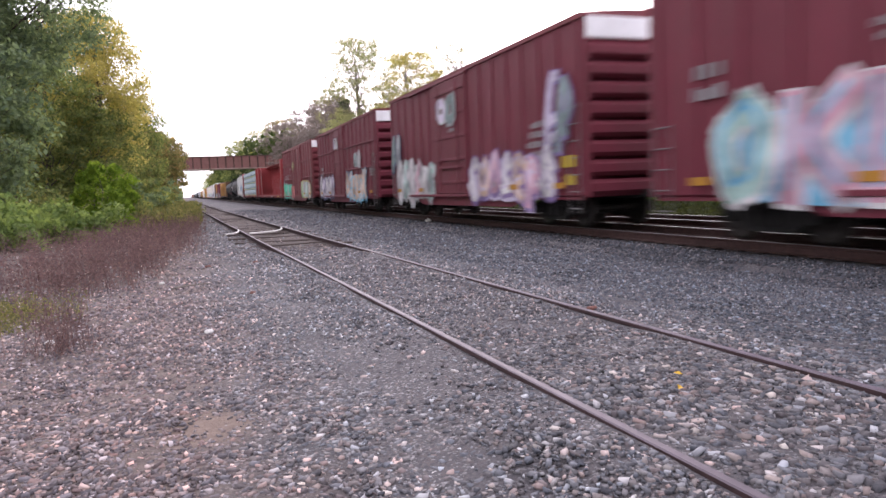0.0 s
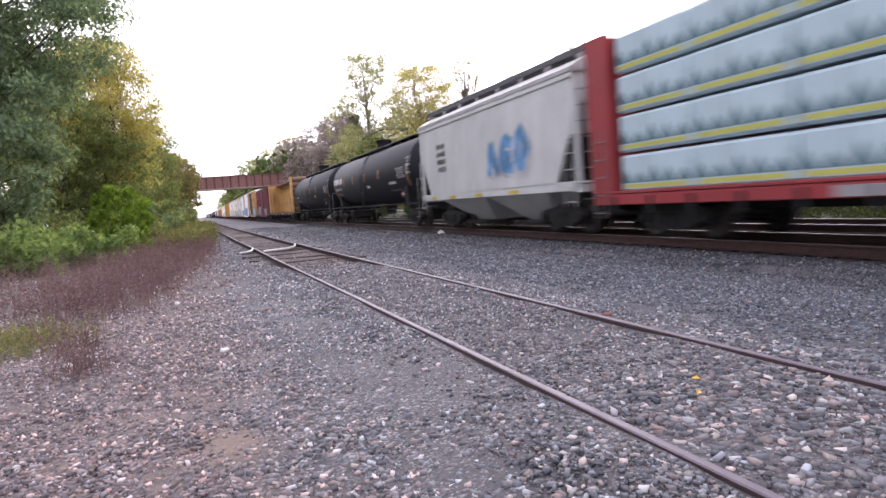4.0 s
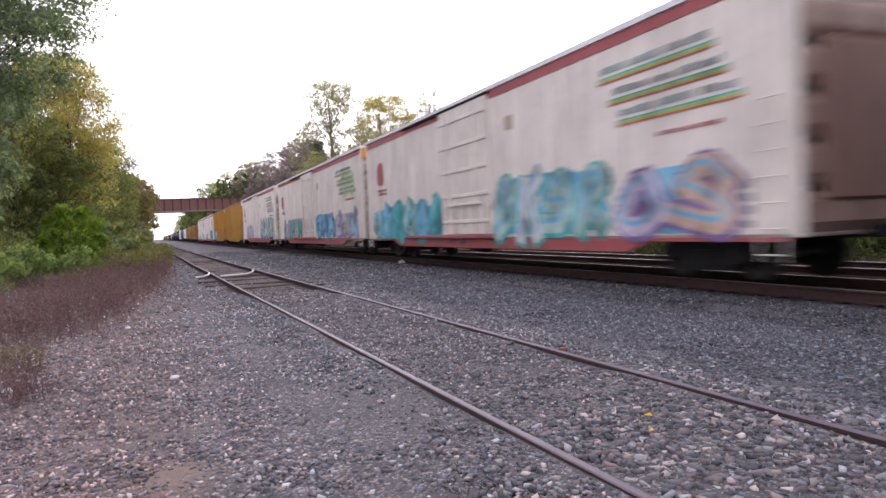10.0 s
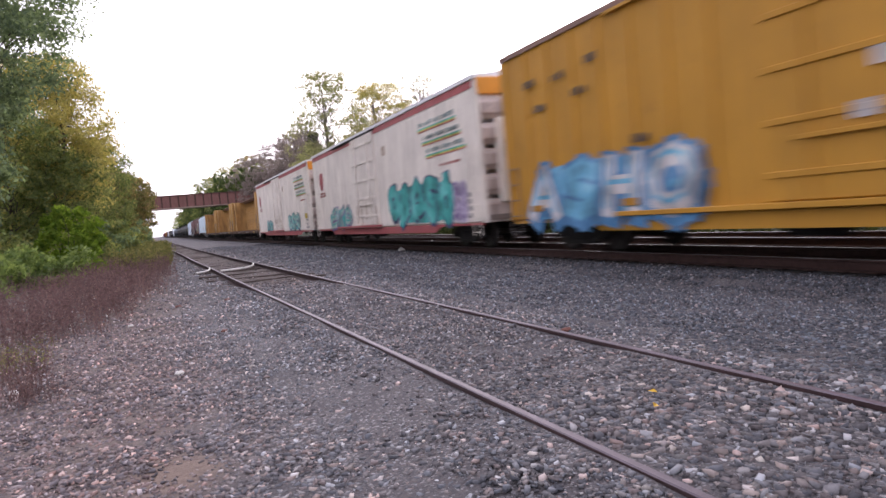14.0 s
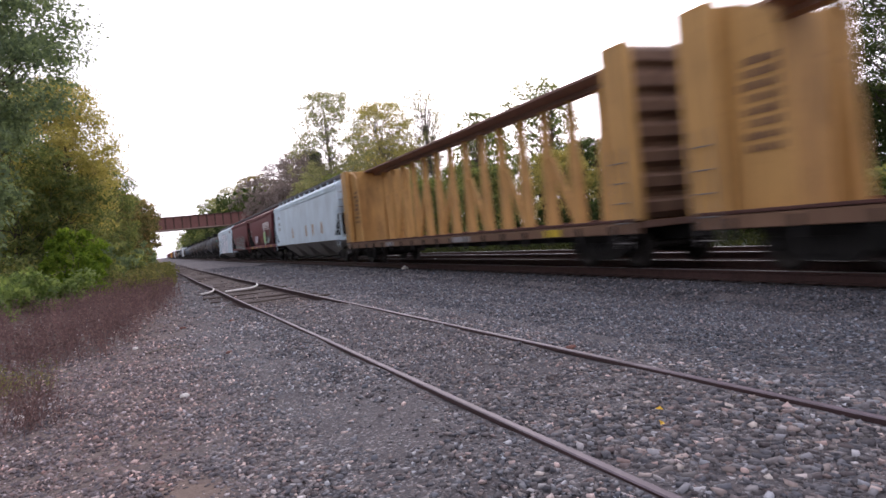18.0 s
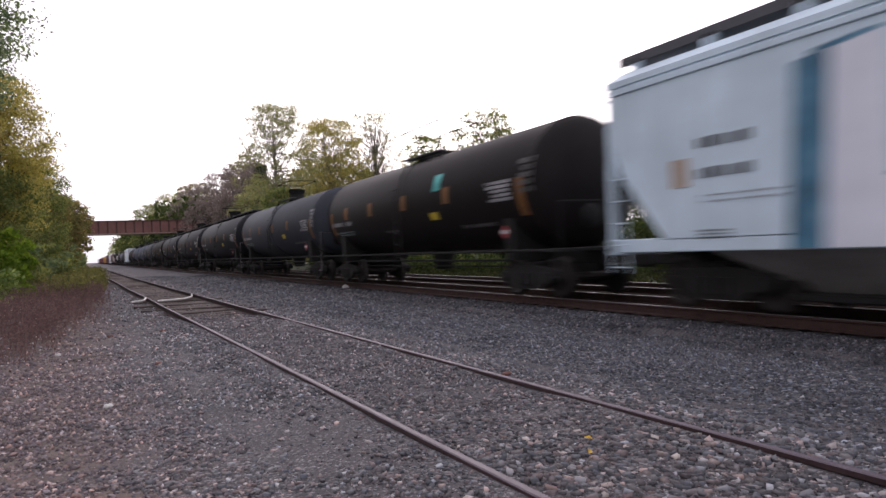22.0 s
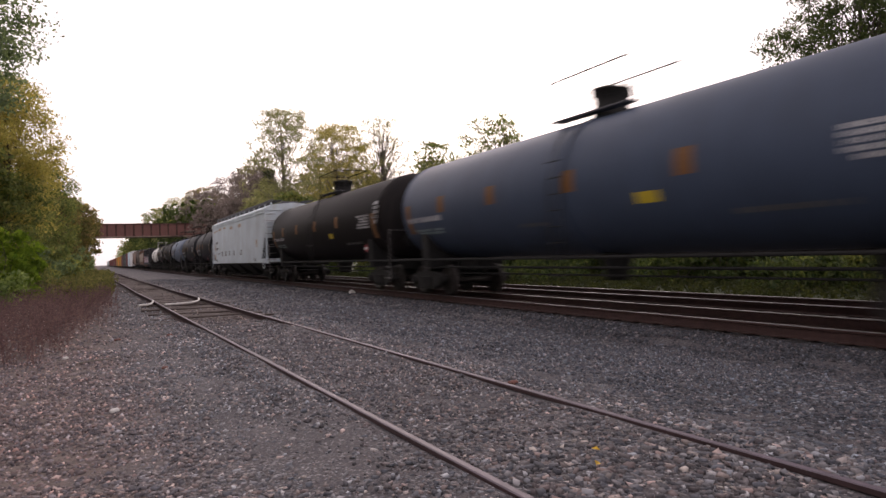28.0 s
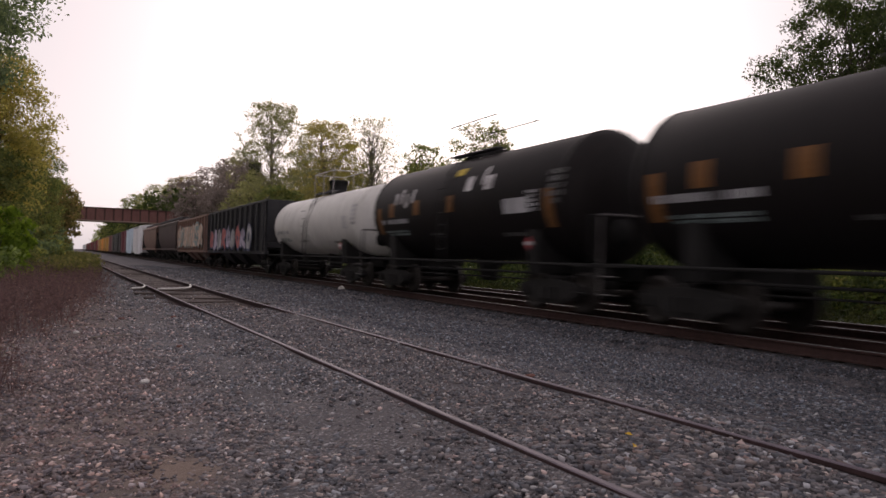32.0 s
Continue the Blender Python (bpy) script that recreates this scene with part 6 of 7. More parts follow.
            for q in range(6):
                part("bracket", leg, UNDER, w).location = (0, y0 + 0.1 + q * (y1 - y0 - 0.2) / 5, 0)
    part("platform", Geo().cbox(-0.66, -0.40, yd - rail_y, yd + rail_y, zt + 0.03, zt + 0.07, 0.006).cbox(0.40, 0.66, yd - rail_y, yd + rail_y, zt + 0.03, zt + 0.07, 0.006), GALV, car)
    up = 0.92
    for x in (-0.68, 0.68):
        hr = Geo()
        for y in (yd - rail_y, yd, yd + rail_y):
            hr.tube([(x, y, zt - 0.22), (x, y, zt + up)], 0.014, 5)
        hr.tube([(x, yd - rail_y, zt + up), (x, yd + rail_y, zt + up)], 0.018, 5)
        part("hand_rail", hr, UNDER if dome_rail is None else dome_rail, car)
    for y in (yd - rail_y, yd + rail_y):
        part("end_hand_rail", Geo().tube([(-0.68, y, zt + up), (0.68, y, zt + up)], 0.016, 5), UNDER if dome_rail is None else dome_rail, car)
    if ladder:
        lg = Geo()
        for y in (-0.22, 0.22):
            lg.tube([(-1.42 - 0.1, y, 0.6), (-r - 0.12, y, zc), (-r * 0.80 - 0.08, y, zc + r * 0.62), (-0.86, y, zt)], 0.02, 5)
        for z in np.arange(0.7, zc + 0.7, 0.33):
            lg.tube([(-1.53 - 0.05, -0.22, z), (-1.53 - 0.05, 0.22, z)], 0.014, 5)
        part("ladder", lg, UNDER, car)
    part("outlet", Geo().lathe([(0.55, 0.12), (0.55, 0.26), (0.8, 0.30), (zc - r + 0.1, 0.42)], "z", (0, 0, 0), 14), UNDER, car)
    if ring:
        part("jacket_band", Geo().lathe([(-0.12, r - 0.01), (-0.10, r + 0.03), (0.10, r + 0.03), (0.12, r - 0.01)], "y", (0, 0, zc), 44), paint_, car)

    def on_shell(nm, y0, y1, z0, z1, mat, lab=""):
        """A painted patch that follows the shell."""
        g, k, vs = Geo(), 4, []
        for j in range(k + 1):
            y = y0 + (y1 - y0) * j / k
            u = max(0.0, abs(y) - (b - h)) / h
            q = (r + 0.007) * math.sqrt(max(0.0, 1 - u * u))
            for i in range(k + 1):
                z = z0 + (z1 - z0) * i / k
                vs.append((-math.sqrt(max(0.0004, q * q - (z - zc) ** 2)), y - (0.006 if u > 0 and y < 0 else 0), z))
        g.add(vs, [(j * 5 + i, j * 5 + i + 1, j * 5 + i + 6, j * 5 + i + 5) for j in range(k) for i in range(k)])
        return part(nm, g, mat, car, lab)

    rng = random.Random(seed)
    # rust-orange squares in a row along the middle, tall ones near the heads
    k = min(1.0, b / 8.4)
    for y in patch_y if patch_y is not None else (5.5 * k, 2.8 * k, -0.3 * k, -3.4 * k)[: patches]:
        on_shell("reflector_patch", y - 0.19, y + 0.19, zc - 0.20, zc + 0.24, PATCH, "rust-orange rectangular patch")
    for s in (-1, 1):
        if patches:
            y = s * (b - 0.95)
            on_shell("head_stripe", y - 0.15, y + 0.15, zc - 0.72, zc + 0.12, PATCH)

    def lettering(y0, y1, z0, z1, rows=1, mat=None):
        """Rows of letter-sized bars that follow the shell."""
        g, rh = Geo(), (z1 - z0) / rows
        for q in range(rows):
            za, zb = z1 - (q + 0.85) * rh, z1 - (q + 0.15) * rh
            a, end = y0, y1 - (rng.uniform(0, 0.25) * (y1 - y0) if q else 0)
            step = max(0.05, (zb - za) * 0.8)
            while a < end - 0.02:
                e = min(end, a + step * rng.choice((0.6, 0.7, 0.8)))
                if rng.random() < 0.88:
                    v = []
                    for yy in (a, e):
                        for zz in (za, (za + zb) / 2, zb):
                            v.append((-math.sqrt(max(0.0004, (r + 0.008) ** 2 - (zz - zc) ** 2)), yy, zz))
                    g.add(v, [(0, 1, 4, 3), (1, 2, 5, 4)])
                a += step
        return tagged(part("stencil", g, mat or stencil_mat, car), kind="stuff")

    lettering(b - 3.1, b - 0.9, zc - 0.44, zc - 0.24, 1, S_SILVER)
    lettering(b - 3.0, b - 1.2, zc - 0.78, zc - 0.60, 2, S_HAZE)
    if block:
        lettering(-b + 1.35, -b + 2.55 * k + 0.1, zc - 0.36, zc + 0.14, 5, S_SILVER)
    lettering(-b + 2.6 * k, -b + 4.5 * k, zc - 0.90, zc - 0.78, 1)
    lettering(-b + 0.42, -b + 1.0, zc - 0.25, zc + 0.55, 5, S_SILVER if seed % 2 else None)
    lettering(0.7 * k, 1.8 * k, zc - 0.82, zc - 0.72, 1)
    if yellow:
        on_shell("label", -2.75 * k, -2.2 * k, zc - 0.58, zc - 0.38, LABEL_YELLOW, "yellow rectangular label")
    py = -L / 2 + 2.15
    pl = Geo().add([(-1.49, py, 1.33), (-1.49, py + 0.17, 1.50), (-1.49, py, 1.67), (-1.49, py - 0.17, 1.50)], [(0, 1, 2, 3)])
    placard = part("placard", pl, S_RED, car, "red and white diamond placard")
    part("placard_band", Geo().box(-1.498, -1.494, py - 0.13, py + 0.13, 1.46, 1.54), S_WHITE, placard)
    part("placard_frame", Geo().tube([(-1.47, py, 1.05), (-1.47, py, 1.35)], 0.02, 5), UNDER, car)
    running_gear(car, L, 1.95)
    car["axis"] = zc
    return car, on_shell


def open_hopper(name, label, L, paint_, at, zb=1.25, zt=3.95, posts=13, seed=0):
    hw = -NEAR
    car = thing(name, label, "freight car", "cars of the freight train", at)
    for s in (-1, 1):
        part("side_wall", Geo().cbox(*sorted((s * hw, s * (hw - 0.08))), -L / 2 + 0.1, L / 2 - 0.1, zb, zt, 0.015), paint_, car)
        part("end_wall", Geo().cbox(-hw, hw, *sorted((s * (L / 2 - 0.1), s * (L / 2 - 0.2))), zb + 0.5, zt, 0.02), paint_, car)
        part("top_rail", Geo().cbox(*sorted((s * (hw + 0.05), s * (hw - 0.1))), -L / 2 + 0.05, L / 2 - 0.05, zt - 0.14, zt, 0.02), paint_, car)
        pm = shared(("oh", paint_.name, zb, zt), lambda: Geo().prism([(-0.1, zb), (0.1, zb), (0.1, zt - 0.14), (-0.1, zt - 0.14)], "x", -0.14, 0.0).mesh("side_post", [paint_]))
        for i in range(posts):
            o = part("side_post", pm, paint_, car)
            o.matrix_local = pose(s * hw, -L / 2 + 0.4 + i * (L - 0.8) / (posts - 1), 0, 0, 0, 0 if s < 0 else 180)
        part("side_sill", Geo().cbox(*sorted((s * (hw + 0.02), s * (hw - 0.12))), -L / 2, L / 2, zb - 0.18, zb, 0.02), paint_, car)
        part("ladder", rungs(s * (L / 2 - 0.35), zb - 0.6, zt - 0.2), RUNG, car)
    part("floor", Geo().cbox(-hw + 0.1, hw - 0.1, -L / 2 + 0.2, L / 2 - 0.2, zb + 0.1, zb + 0.2, 0.02), UNDER, car)
    for i in range(3):
        c = (i - 1) * L * 0.22
        g = Geo()
        vs = [(x * hx, c + y * hy, z) for z, hx, hy in ((zb, hw - 0.1, L * 0.10), (0.4, 0.6, 0.5)) for x, y in ((-1, -1), (-1, 1), (1, 1), (1, -1))]
        part("discharge_bay", g.add(vs, [(0, 1, 5, 4), (1, 2, 6, 5), (2, 3, 7, 6), (3, 0, 4, 7), (4, 5, 6, 7), (3, 2, 1, 0)]), paint_, car)
    under_sill(car, L, 0.72, 0.3)
    running_gear(car, L, 1.9)
    return car


# ---- the consist: each car's leading and trailing end, in metres along the line at the first moment ----
CARS = []


def put(s0, s1, make, **kw):
    """make(L, at, **kw) builds a car between two ends; it is keyed in motions()."""
    L, c = s1 - s0, (s0 + s1) / 2
    made = make(L=L, at=(XC, c, RAIL), **kw)
    car = made[0] if isinstance(made, tuple) else made
    CARS.append((car, c))
    return made


def build_train():
    box, cb, hop, tk = boxcar, centerbeam, hopper, tank
    # maroon boxcars
    c = put(-6.6, 11.2, box, name="boxcar", label="maroon ribbed boxcar with blue, green and pink graffiti", paint_=MAROON, roof=MAROON_DARK, band=WHITE, door=(0.2, 3.0), posts=18)
    graffiti(c, -6.5, 1.6, 0.62, 2.2, S_SKY, (S_PINK, S_MINT, S_LILAC), S_WHITE, 1, n=5)
    graffiti(c, 1.8, 7.2, 0.66, 2.25, S_SKY, (S_MINT, S_PINK, S_PINK), S_WHITE, 2, n=4, edge=0.05)
    stencil(c, 7.4, 2.7, 0.9, 0.7, 2, STENCIL, 0.07, 1)
    stencil(c, 4.0, 2.9, 0.6, 0.35, 2, STENCIL, 0.07, 2)
    c = put(13.5, 28.9, box, name="boxcar", label="maroon ribbed boxcar with white bubble graffiti", paint_=MAROON, roof=MAROON_DARK, band=WHITE, door=(0.6, 3.0), posts=17)
    graffiti(c, 2.2, 6.8, 0.66, 2.1, S_WHITE, (S_WHITE, S_MINT, S_WHITE, S_PINK), S_SILVER, 3, n=6)
    graffiti(c, -6.4, -1.0, 0.66, 2.0, S_LILAC, (S_WHITE, S_PEACH, S_PINK), S_PURPLE, 4, n=7)
    graffiti(c, -7.2, -6.0, 1.9, 3.6, S_SILVER, (S_LILAC, S_HAZE), S_PURPLE, 5, back=False, n=2, edge=0.05)
    graffiti(c, -0.2, 1.6, 3.2, 4.1, S_SILVER, (S_LILAC, S_HAZE), S_SILVER, 6, 0.12, back=False, n=2, edge=0.04)
    graffiti(c, 6.2, 7.5, 1.9, 3.4, S_HAZE, (S_HAZE, S_SILVER), S_NAVY, 7, back=False, n=2, edge=0.05)
    stencil(c, 0.4, 3.05, 0.7, 0.34, 2, STENCIL, 0.12, 3)
    stencil(c, -5.4, 2.1, 1.2, 1.2, 5, STENCIL, 0.07, 4)
    stencil(c, -7.0, 1.4, 0.6, 0.8, 2, LABEL_YELLOW, 0.07, 5)
    c = put(31.4, 46.6, box, name="boxcar", label="maroon ribbed boxcar with peach and lilac graffiti", paint_=MAROON, roof=MAROON_DARK, band=WHITE, door=(0.9, 3.0), posts=17, girts=True)
    graffiti(c, -5.6, -1.0, 0.66, 2.1, S_PEACH, (S_PEACH, S_WHITE, S_PEACH), S_SKY, 8, 0.085, n=6)
    graffiti(c, 2.2, 6.8, 0.70, 2.1, S_LILAC, (S_WHITE, S_LILAC, S_WHITE), S_NAVY, 9, 0.085, n=5)
    graffiti(c, -4.6, -3.2, 2.3, 3.1, S_SILVER, (S_HAZE, S_SILVER), S_SILVER, 10, 0.085, back=False, n=2, edge=0.04)
    graffiti(c, 0.6, 1.8, 3.5, 4.2, S_SILVER, (S_LILAC, S_SILVER), S_SILVER, 11, 0.12, back=False, n=2, edge=0.04)
    stencil(c, -6.6, 2.05, 0.8, 0.5, 4, STENCIL, 0.07, 6)
    stencil(c, 5.9, 2.1, 0.8, 1.2, 4, STENCIL, 0.07, 7)
    c = put(49.0, 64.5, box, name="boxcar", label="dark maroon double-door boxcar with bright green graffiti", paint_=MAROON_DARK, roof=MAROON_DARK, band=WHITE, door=(-0.3, 5.0), doors=2, posts=15, girts=True)
    graffiti(c, 2.0, 7.4, 0.66, 1.95, S_GREEN, (S_GREEN, S_GREEN, S_MINT), S_TEAL, 12, n=5, edge=0.035)
    graffiti(c, 0.5, 2.2, 0.7, 1.75, S_CORAL, (S_CORAL, S_CORAL), S_NAVY, 61, 0.13, n=2, edge=0.02)
    graffiti(c, 7.3, 7.62, 0.8, 1.4, S_CORAL, S_CORAL, S_CORAL, 66, 0.06, n=1, edge=0.01)
    for y, z in ((7.0, 2.15), (6.2, 2.2), (7.0, 1.98), (6.0, 2.02), (5.2, 2.05), (3.2, 2.6), (2.9, 3.1)):
        stencil(c, y, z, 0.42, 0.14, 2, S_SILVER, 0.07, 22)
    graffiti(c, 0.2, 1.3, 3.0, 3.6, S_OLIVE, S_OLIVE, S_OLIVE, 67, 0.12, n=1, edge=0.01)
    graffiti(c, -6.9, -2.6, 0.75, 2.0, S_SILVER, (S_LIME, S_SILVER, S_MINT, S_PEACH), S_HAZE, 13, n=4, halo=S_YELLOW, edge=0.04)
    stencil(c, 5.4, 2.45, 2.6, 0.5, 2, STENCIL, 0.07, 8, words=5)
    stencil(c, 1.4, 3.3, 0.6, 0.35, 1, STENCIL, 0.12, 9)
    # centre-beam flats and the small grey hopper
    put(66.3, 88.6, cb, name="centerbeam_flatcar", label="empty red centre-beam lumber flatcar", paint_=RED, seed=1)
    c = put(91.0, 113.4, cb, name="centerbeam_flatcar", label="red centre-beam flatcar loaded with printed wrapped lumber", paint_=RED, seed=2, loaded=True)
    c = put(114.0, 126.1, hop, name="covered_hopper", label="short light grey two-bay covered hopper", paint_=GREY_CAR, zs=1.30, zt=3.95, bays=2, roof=ROOF_GREY)
    graffiti(c, -3.6, -0.6, 1.7, 2.9, S_SILVER, S_BLUE, S_SILVER, 14, 0.012, back=False)
    stencil(c, 3.6, 2.6, 1.0, 1.1, 4, STENCIL_DARK, 0.012, 10)
    for y in (4.6, 2.6, 0.2, -2.4):
        sheet(c, "sill_reflector", y - 0.3, y + 0.3, 1.14, 1.24, LABEL_YELLOW)
    # two black tanks
    made = put(127.1, 147.0, tk, name="tank_car", label="glossy black tank car with white lettering bars", paint_=BLACK, seed=1, patches=5, rail_y=2.4, yellow=False)
    made[1]("label", -6.4, -5.1, 2.0, 2.12, S_WHITE)
    made[1]("label", -1.25, -0.5, 2.0, 2.12, S_SILVER)
    for q in range(5):
        made[1]("name_letter", 8.7 - 0.56 * q - 0.44, 8.7 - 0.56 * q, 2.52, 2.86, S_WHITE)
    put(147.0, 167.3, tk, name="tank_car", label="black tank car with orange patches and handrails", paint_=BLACK, seed=2, patches=5, rail_y=2.4)
    put(167.8, 190.8, cb, name="centerbeam_flatcar", label="empty weathered yellow centre-beam flatcar", paint_=BEAM_YELLOW, seed=3, chord=RUST_TAN)
    c = put(192.7, 211.6, box, name="boxcar", label="maroon boxcar with silver graffiti low on its side", paint_=MAROON, roof=MAROON_DARK, zt=4.45, door=(0.2, 3.6), posts=19)
    graffiti(c, 1.4, 6.1, 0.74, 2.05, S_STEEL, (S_STEEL, S_SILVER, S_STEEL), S_NAVY, 15, n=6, edge=0.03, slant=0.4)
    graffiti(c, 6.0, 8.6, 0.76, 1.5, S_NAVY, (S_NAVY, S_DENIM), S_DENIM, 16, n=4, back=False, edge=0.04)
    graffiti(c, -7.6, -3.4, 0.78, 1.7, S_STEEL, (S_STEEL, MAROON, S_LILAC, S_STEEL), S_NAVY, 62, edge=0.03, n=6)
    for y, z in ((8.57, 3.66), (7.7, 3.63), (6.7, 3.23), (5.75, 3.41), (8.3, 3.28), (7.5, 3.24), (8.5, 2.93), (7.6, 2.85)):
        stencil(c, y, z, 0.42, 0.2, 2, STENCIL, 0.07, 11)
    sheet(c, "rust_patch", 7.4, 7.8, 1.0, 2.0, PATCH, 0.07)
    c = put(213.6, 232.2, box, name="boxcar", label="tan boxcar with black double doors and blue graffiti", paint_=TAN, roof=WHITE, band=WHITE, door=(1.5, 3.9), doors=2, door_mat=DARK_DOOR, posts=14, girts=(2.55, 3.85))
    graffiti(c, -7.4, -2.7, 0.85, 1.85, S_SKY, (S_SKY, S_BLUE, S_SKY), S_BLUE, 17, n=4, halo=S_PINK, edge=0.05)
    graffiti(c, 3.8, 5.7, 0.9, 1.7, S_SILVER, (S_WHITE, S_LILAC), S_SILVER, 18, n=2, edge=0.03)
    stencil(c, -4.4, 3.3, 5.2, 0.42, 1, STENCIL_DARK, 0.07, 12, words=9)
    part("emblem", Geo().prism([(-2.2, 3.6), (-2.9, 4.1), (-3.6, 3.7), (-3.0, 3.75)], "x", NEAR - 0.078, NEAR - 0.07), S_RED, c)
    part("emblem", Geo().prism([(7.0, 3.0), (7.3, 3.5), (7.6, 3.0), (7.3, 2.6)], "x", NEAR - 0.078, NEAR - 0.07), S_PURPLE, c)
    for z in (3.6, 3.05):
        stencil(c, 0.6, z, 1.2, 0.4, 3, STENCIL, 0.12, 13)
        stencil(c, 2.8, z, 1.2, 0.4, 3, STENCIL, 0.12, 14)
    sheet(c, "yellow_plate", -7.4, -6.5, 0.9, 1.2, LABEL_YELLOW, 0.07)

    # refrigerator cars
    def reefer(s0, s1, label, paint_, stripe, seed, g1, g2, band=None, low=True, door_y=0.6, end=DIRTY_END):
        c = put(s0, s1, box, name="refrigerator_car", label=label, paint_=paint_, roof=WHITE, band=band, door=(door_y, 3.4), posts=0, sill=ORANGE_RED if low else None, ribs=5 if low else 8, door_mat=DIRTY_END if paint_ is WHITE else CREAM, end=end, ladder_mat=paint_)
        L = s1 - s0
        if stripe:
            sheet(c, "top_stripe", -L / 2 + 0.2, L / 2 - 0.2, 4.46, 4.66, ORANGE_RED, 0.016, label="faded red stripe under the eaves")
            for i, z in enumerate((3.9, 3.45, 3.02)):
                y1 = -L * 0.286 - i * 0.28
                stencil(c, y1 - 1.5, z + 0.14, 2.9, 0.20, 1, S_HAZE, 0.014, seed + i, words=3)
                for j, m in enumerate((S_TEAL, S_LIME, S_YELLOW, S_CORAL)):
                    sheet(c, "colour_line", y1 - 3.1, y1, z - 0.015 - 0.032 * j, z + 0.014 - 0.032 * j, m, 0.014)
        # a thin script line below, a small plate beside the door, rust runs at the door's foot
        stencil(c, -L * 0.40, 2.62, 1.5, 0.12, 1, STENCIL_RED, 0.014, seed + 9)
        sheet(c, "door_plate", door_y - 3.0, door_y - 2.6, 3.5, 3.85, CREAM_RUST, 0.014)
        for q in range(5):
            y = door_y - 1.5 + 0.72 * q
            part("rust_run", Geo().prism(blob(random.Random(seed + q), y, 1.25 + 0.12 * (q % 3), 0.07, 0.42, 16), "x", NEAR - 0.084, NEAR - 0.078), CREAM_RUST, c)
        part("emblem", Geo().prism(blob(random.Random(seed), L / 2 - 1.9, 3.3, 0.42, 0.45, 20), "x", NEAR - 0.02, NEAR - 0.012), ORANGE_RED, c, "plain orange-red round emblem")
        stencil(c, L / 2 - 1.9, 2.6, 1.4, 0.28, 2, STENCIL_RED, 0.014, seed)
        stencil(c, -L / 2 + 1.4, 1.3, 1.2, 0.8, 4, STENCIL, 0.014, seed + 7)
        sheet(c, "yellow_plate", -L / 2 + 1.2, -L / 2 + 1.8, 1.5, 1.8, LABEL_YELLOW, 0.02)
        if low:
            part("end_grille", Geo().cbox(-1.1, 1.1, -L / 2 - 0.12, -L / 2 + 0.02, 1.3, 3.6, 0.03), RUST_TAN if end is BROWN_END else CREAM, c, "louvred machinery panel on the end")
        for y0, y1, z0, z1, a, b2, d in g1:
            graffiti(c, y0, y1, z0, z1, a, b2, d, seed + int(y0 * 3), 0.016, n=max(2, round((y1 - y0) / 1.35)), edge=0.06)
        return c

    reefer(234.2, 254.9, "white refrigerator car with a rusty door and blue block graffiti", WHITE, False, 100,
           ((-8.3, -1.8, 0.78, 2.3, S_BLUE, (S_SKY, S_BLUE, S_SKY), S_NAVY), (1.5, 9.4, 0.75, 1.95, S_PURPLE, (S_BLUE, S_LILAC, S_PINK, S_BLUE), S_NAVY)), None, band=S_SKY, low=False, door_y=-0.05)
    reefer(256.5, 277.8, "weathered cream refrigerator car covered in pale blue graffiti", CREAM, True, 110,
           ((-9.7, -6.5, 0.80, 2.1, S_SKY, (S_LILAC, S_PEACH, S_PURPLE), S_PURPLE), (-6.3, -1.2, 0.80, 2.4, S_SKY, (S_MINT, S_WHITE, S_MINT), S_TEAL), (-1.0, 2.0, 0.80, 1.9, S_NAVY, (S_SKY, S_PURPLE), S_NAVY),
            (2.2, 10.0, 0.76, 2.1, S_SKY, (S_MINT, S_SKY, S_TEAL), S_TEAL)), None, band=CREAM, end=BROWN_END)
    reefer(278.6, 301.1, "weathered cream refrigerator car with blue and lilac graffiti", CREAM, True, 120,
           ((-10.4, -6.2, 0.80, 2.1, S_SILVER, (S_LILAC, S_SILVER, S_SKY), S_PURPLE), (-6.1, -1.5, 0.85, 2.2, S_SKY, (S_SKY, S_BLUE, S_SKY), S_NAVY)), None, band=AMBER)
    graffiti(CARS[-1][0], 2.6, 7.6, 0.80, 2.1, S_TEAL, (S_SILVER, S_TEAL, S_MINT, S_TEAL), S_BLACK, 66, 0.016, word="SHON", edge=0.05, back=False)
    graffiti(CARS[-1][0], 7.5, 9.2, 0.80, 2.0, S_LILAC, (S_DENIM, S_LILAC), S_PURPLE, 67, 0.016, n=2, edge=0.04)
    # two thin scrawls of lime green over the name
    for y, z, w, h in ((-8.3, 3.25, 0.75, 0.55), (-9.4, 3.3, 0.6, 0.6)):
        loop = rounded([Vector((w * px, h * pz)) for px, pz in ((-1, 0.4), (-0.2, 1), (0.5, 0.2), (-0.6, -0.4), (0.2, -1), (1, -0.2), (0.7, 0.9))])
        scrawl = Geo()
        for k, (p, q) in enumerate(zip(loop[:-1], loop[1:])):
            limb(scrawl, p, q, 0.055, NEAR - 0.03 - 0.0002 * (k % 7), y, z, 0)
        part("scrawl", scrawl, S_FRESH, CARS[-1][0], "thin lime green spray scrawl")
    reefer(302.8, 324.1, "weathered cream refrigerator car with mint and red graffiti", CREAM, True, 130,
           ((2.2, 8.0, 0.80, 2.2, S_LILAC, (S_SILVER, S_MINT), S_LILAC),), None, band=CREAM)
    graffiti(CARS[-1][0], -9.2, -2.0, 0.85, 2.5, S_PINK, (S_MINT, S_MINT, S_WHITE), S_NAVY, 68, 0.016, word="ASAKE", back=False, slant=0.3, edge=0.10)
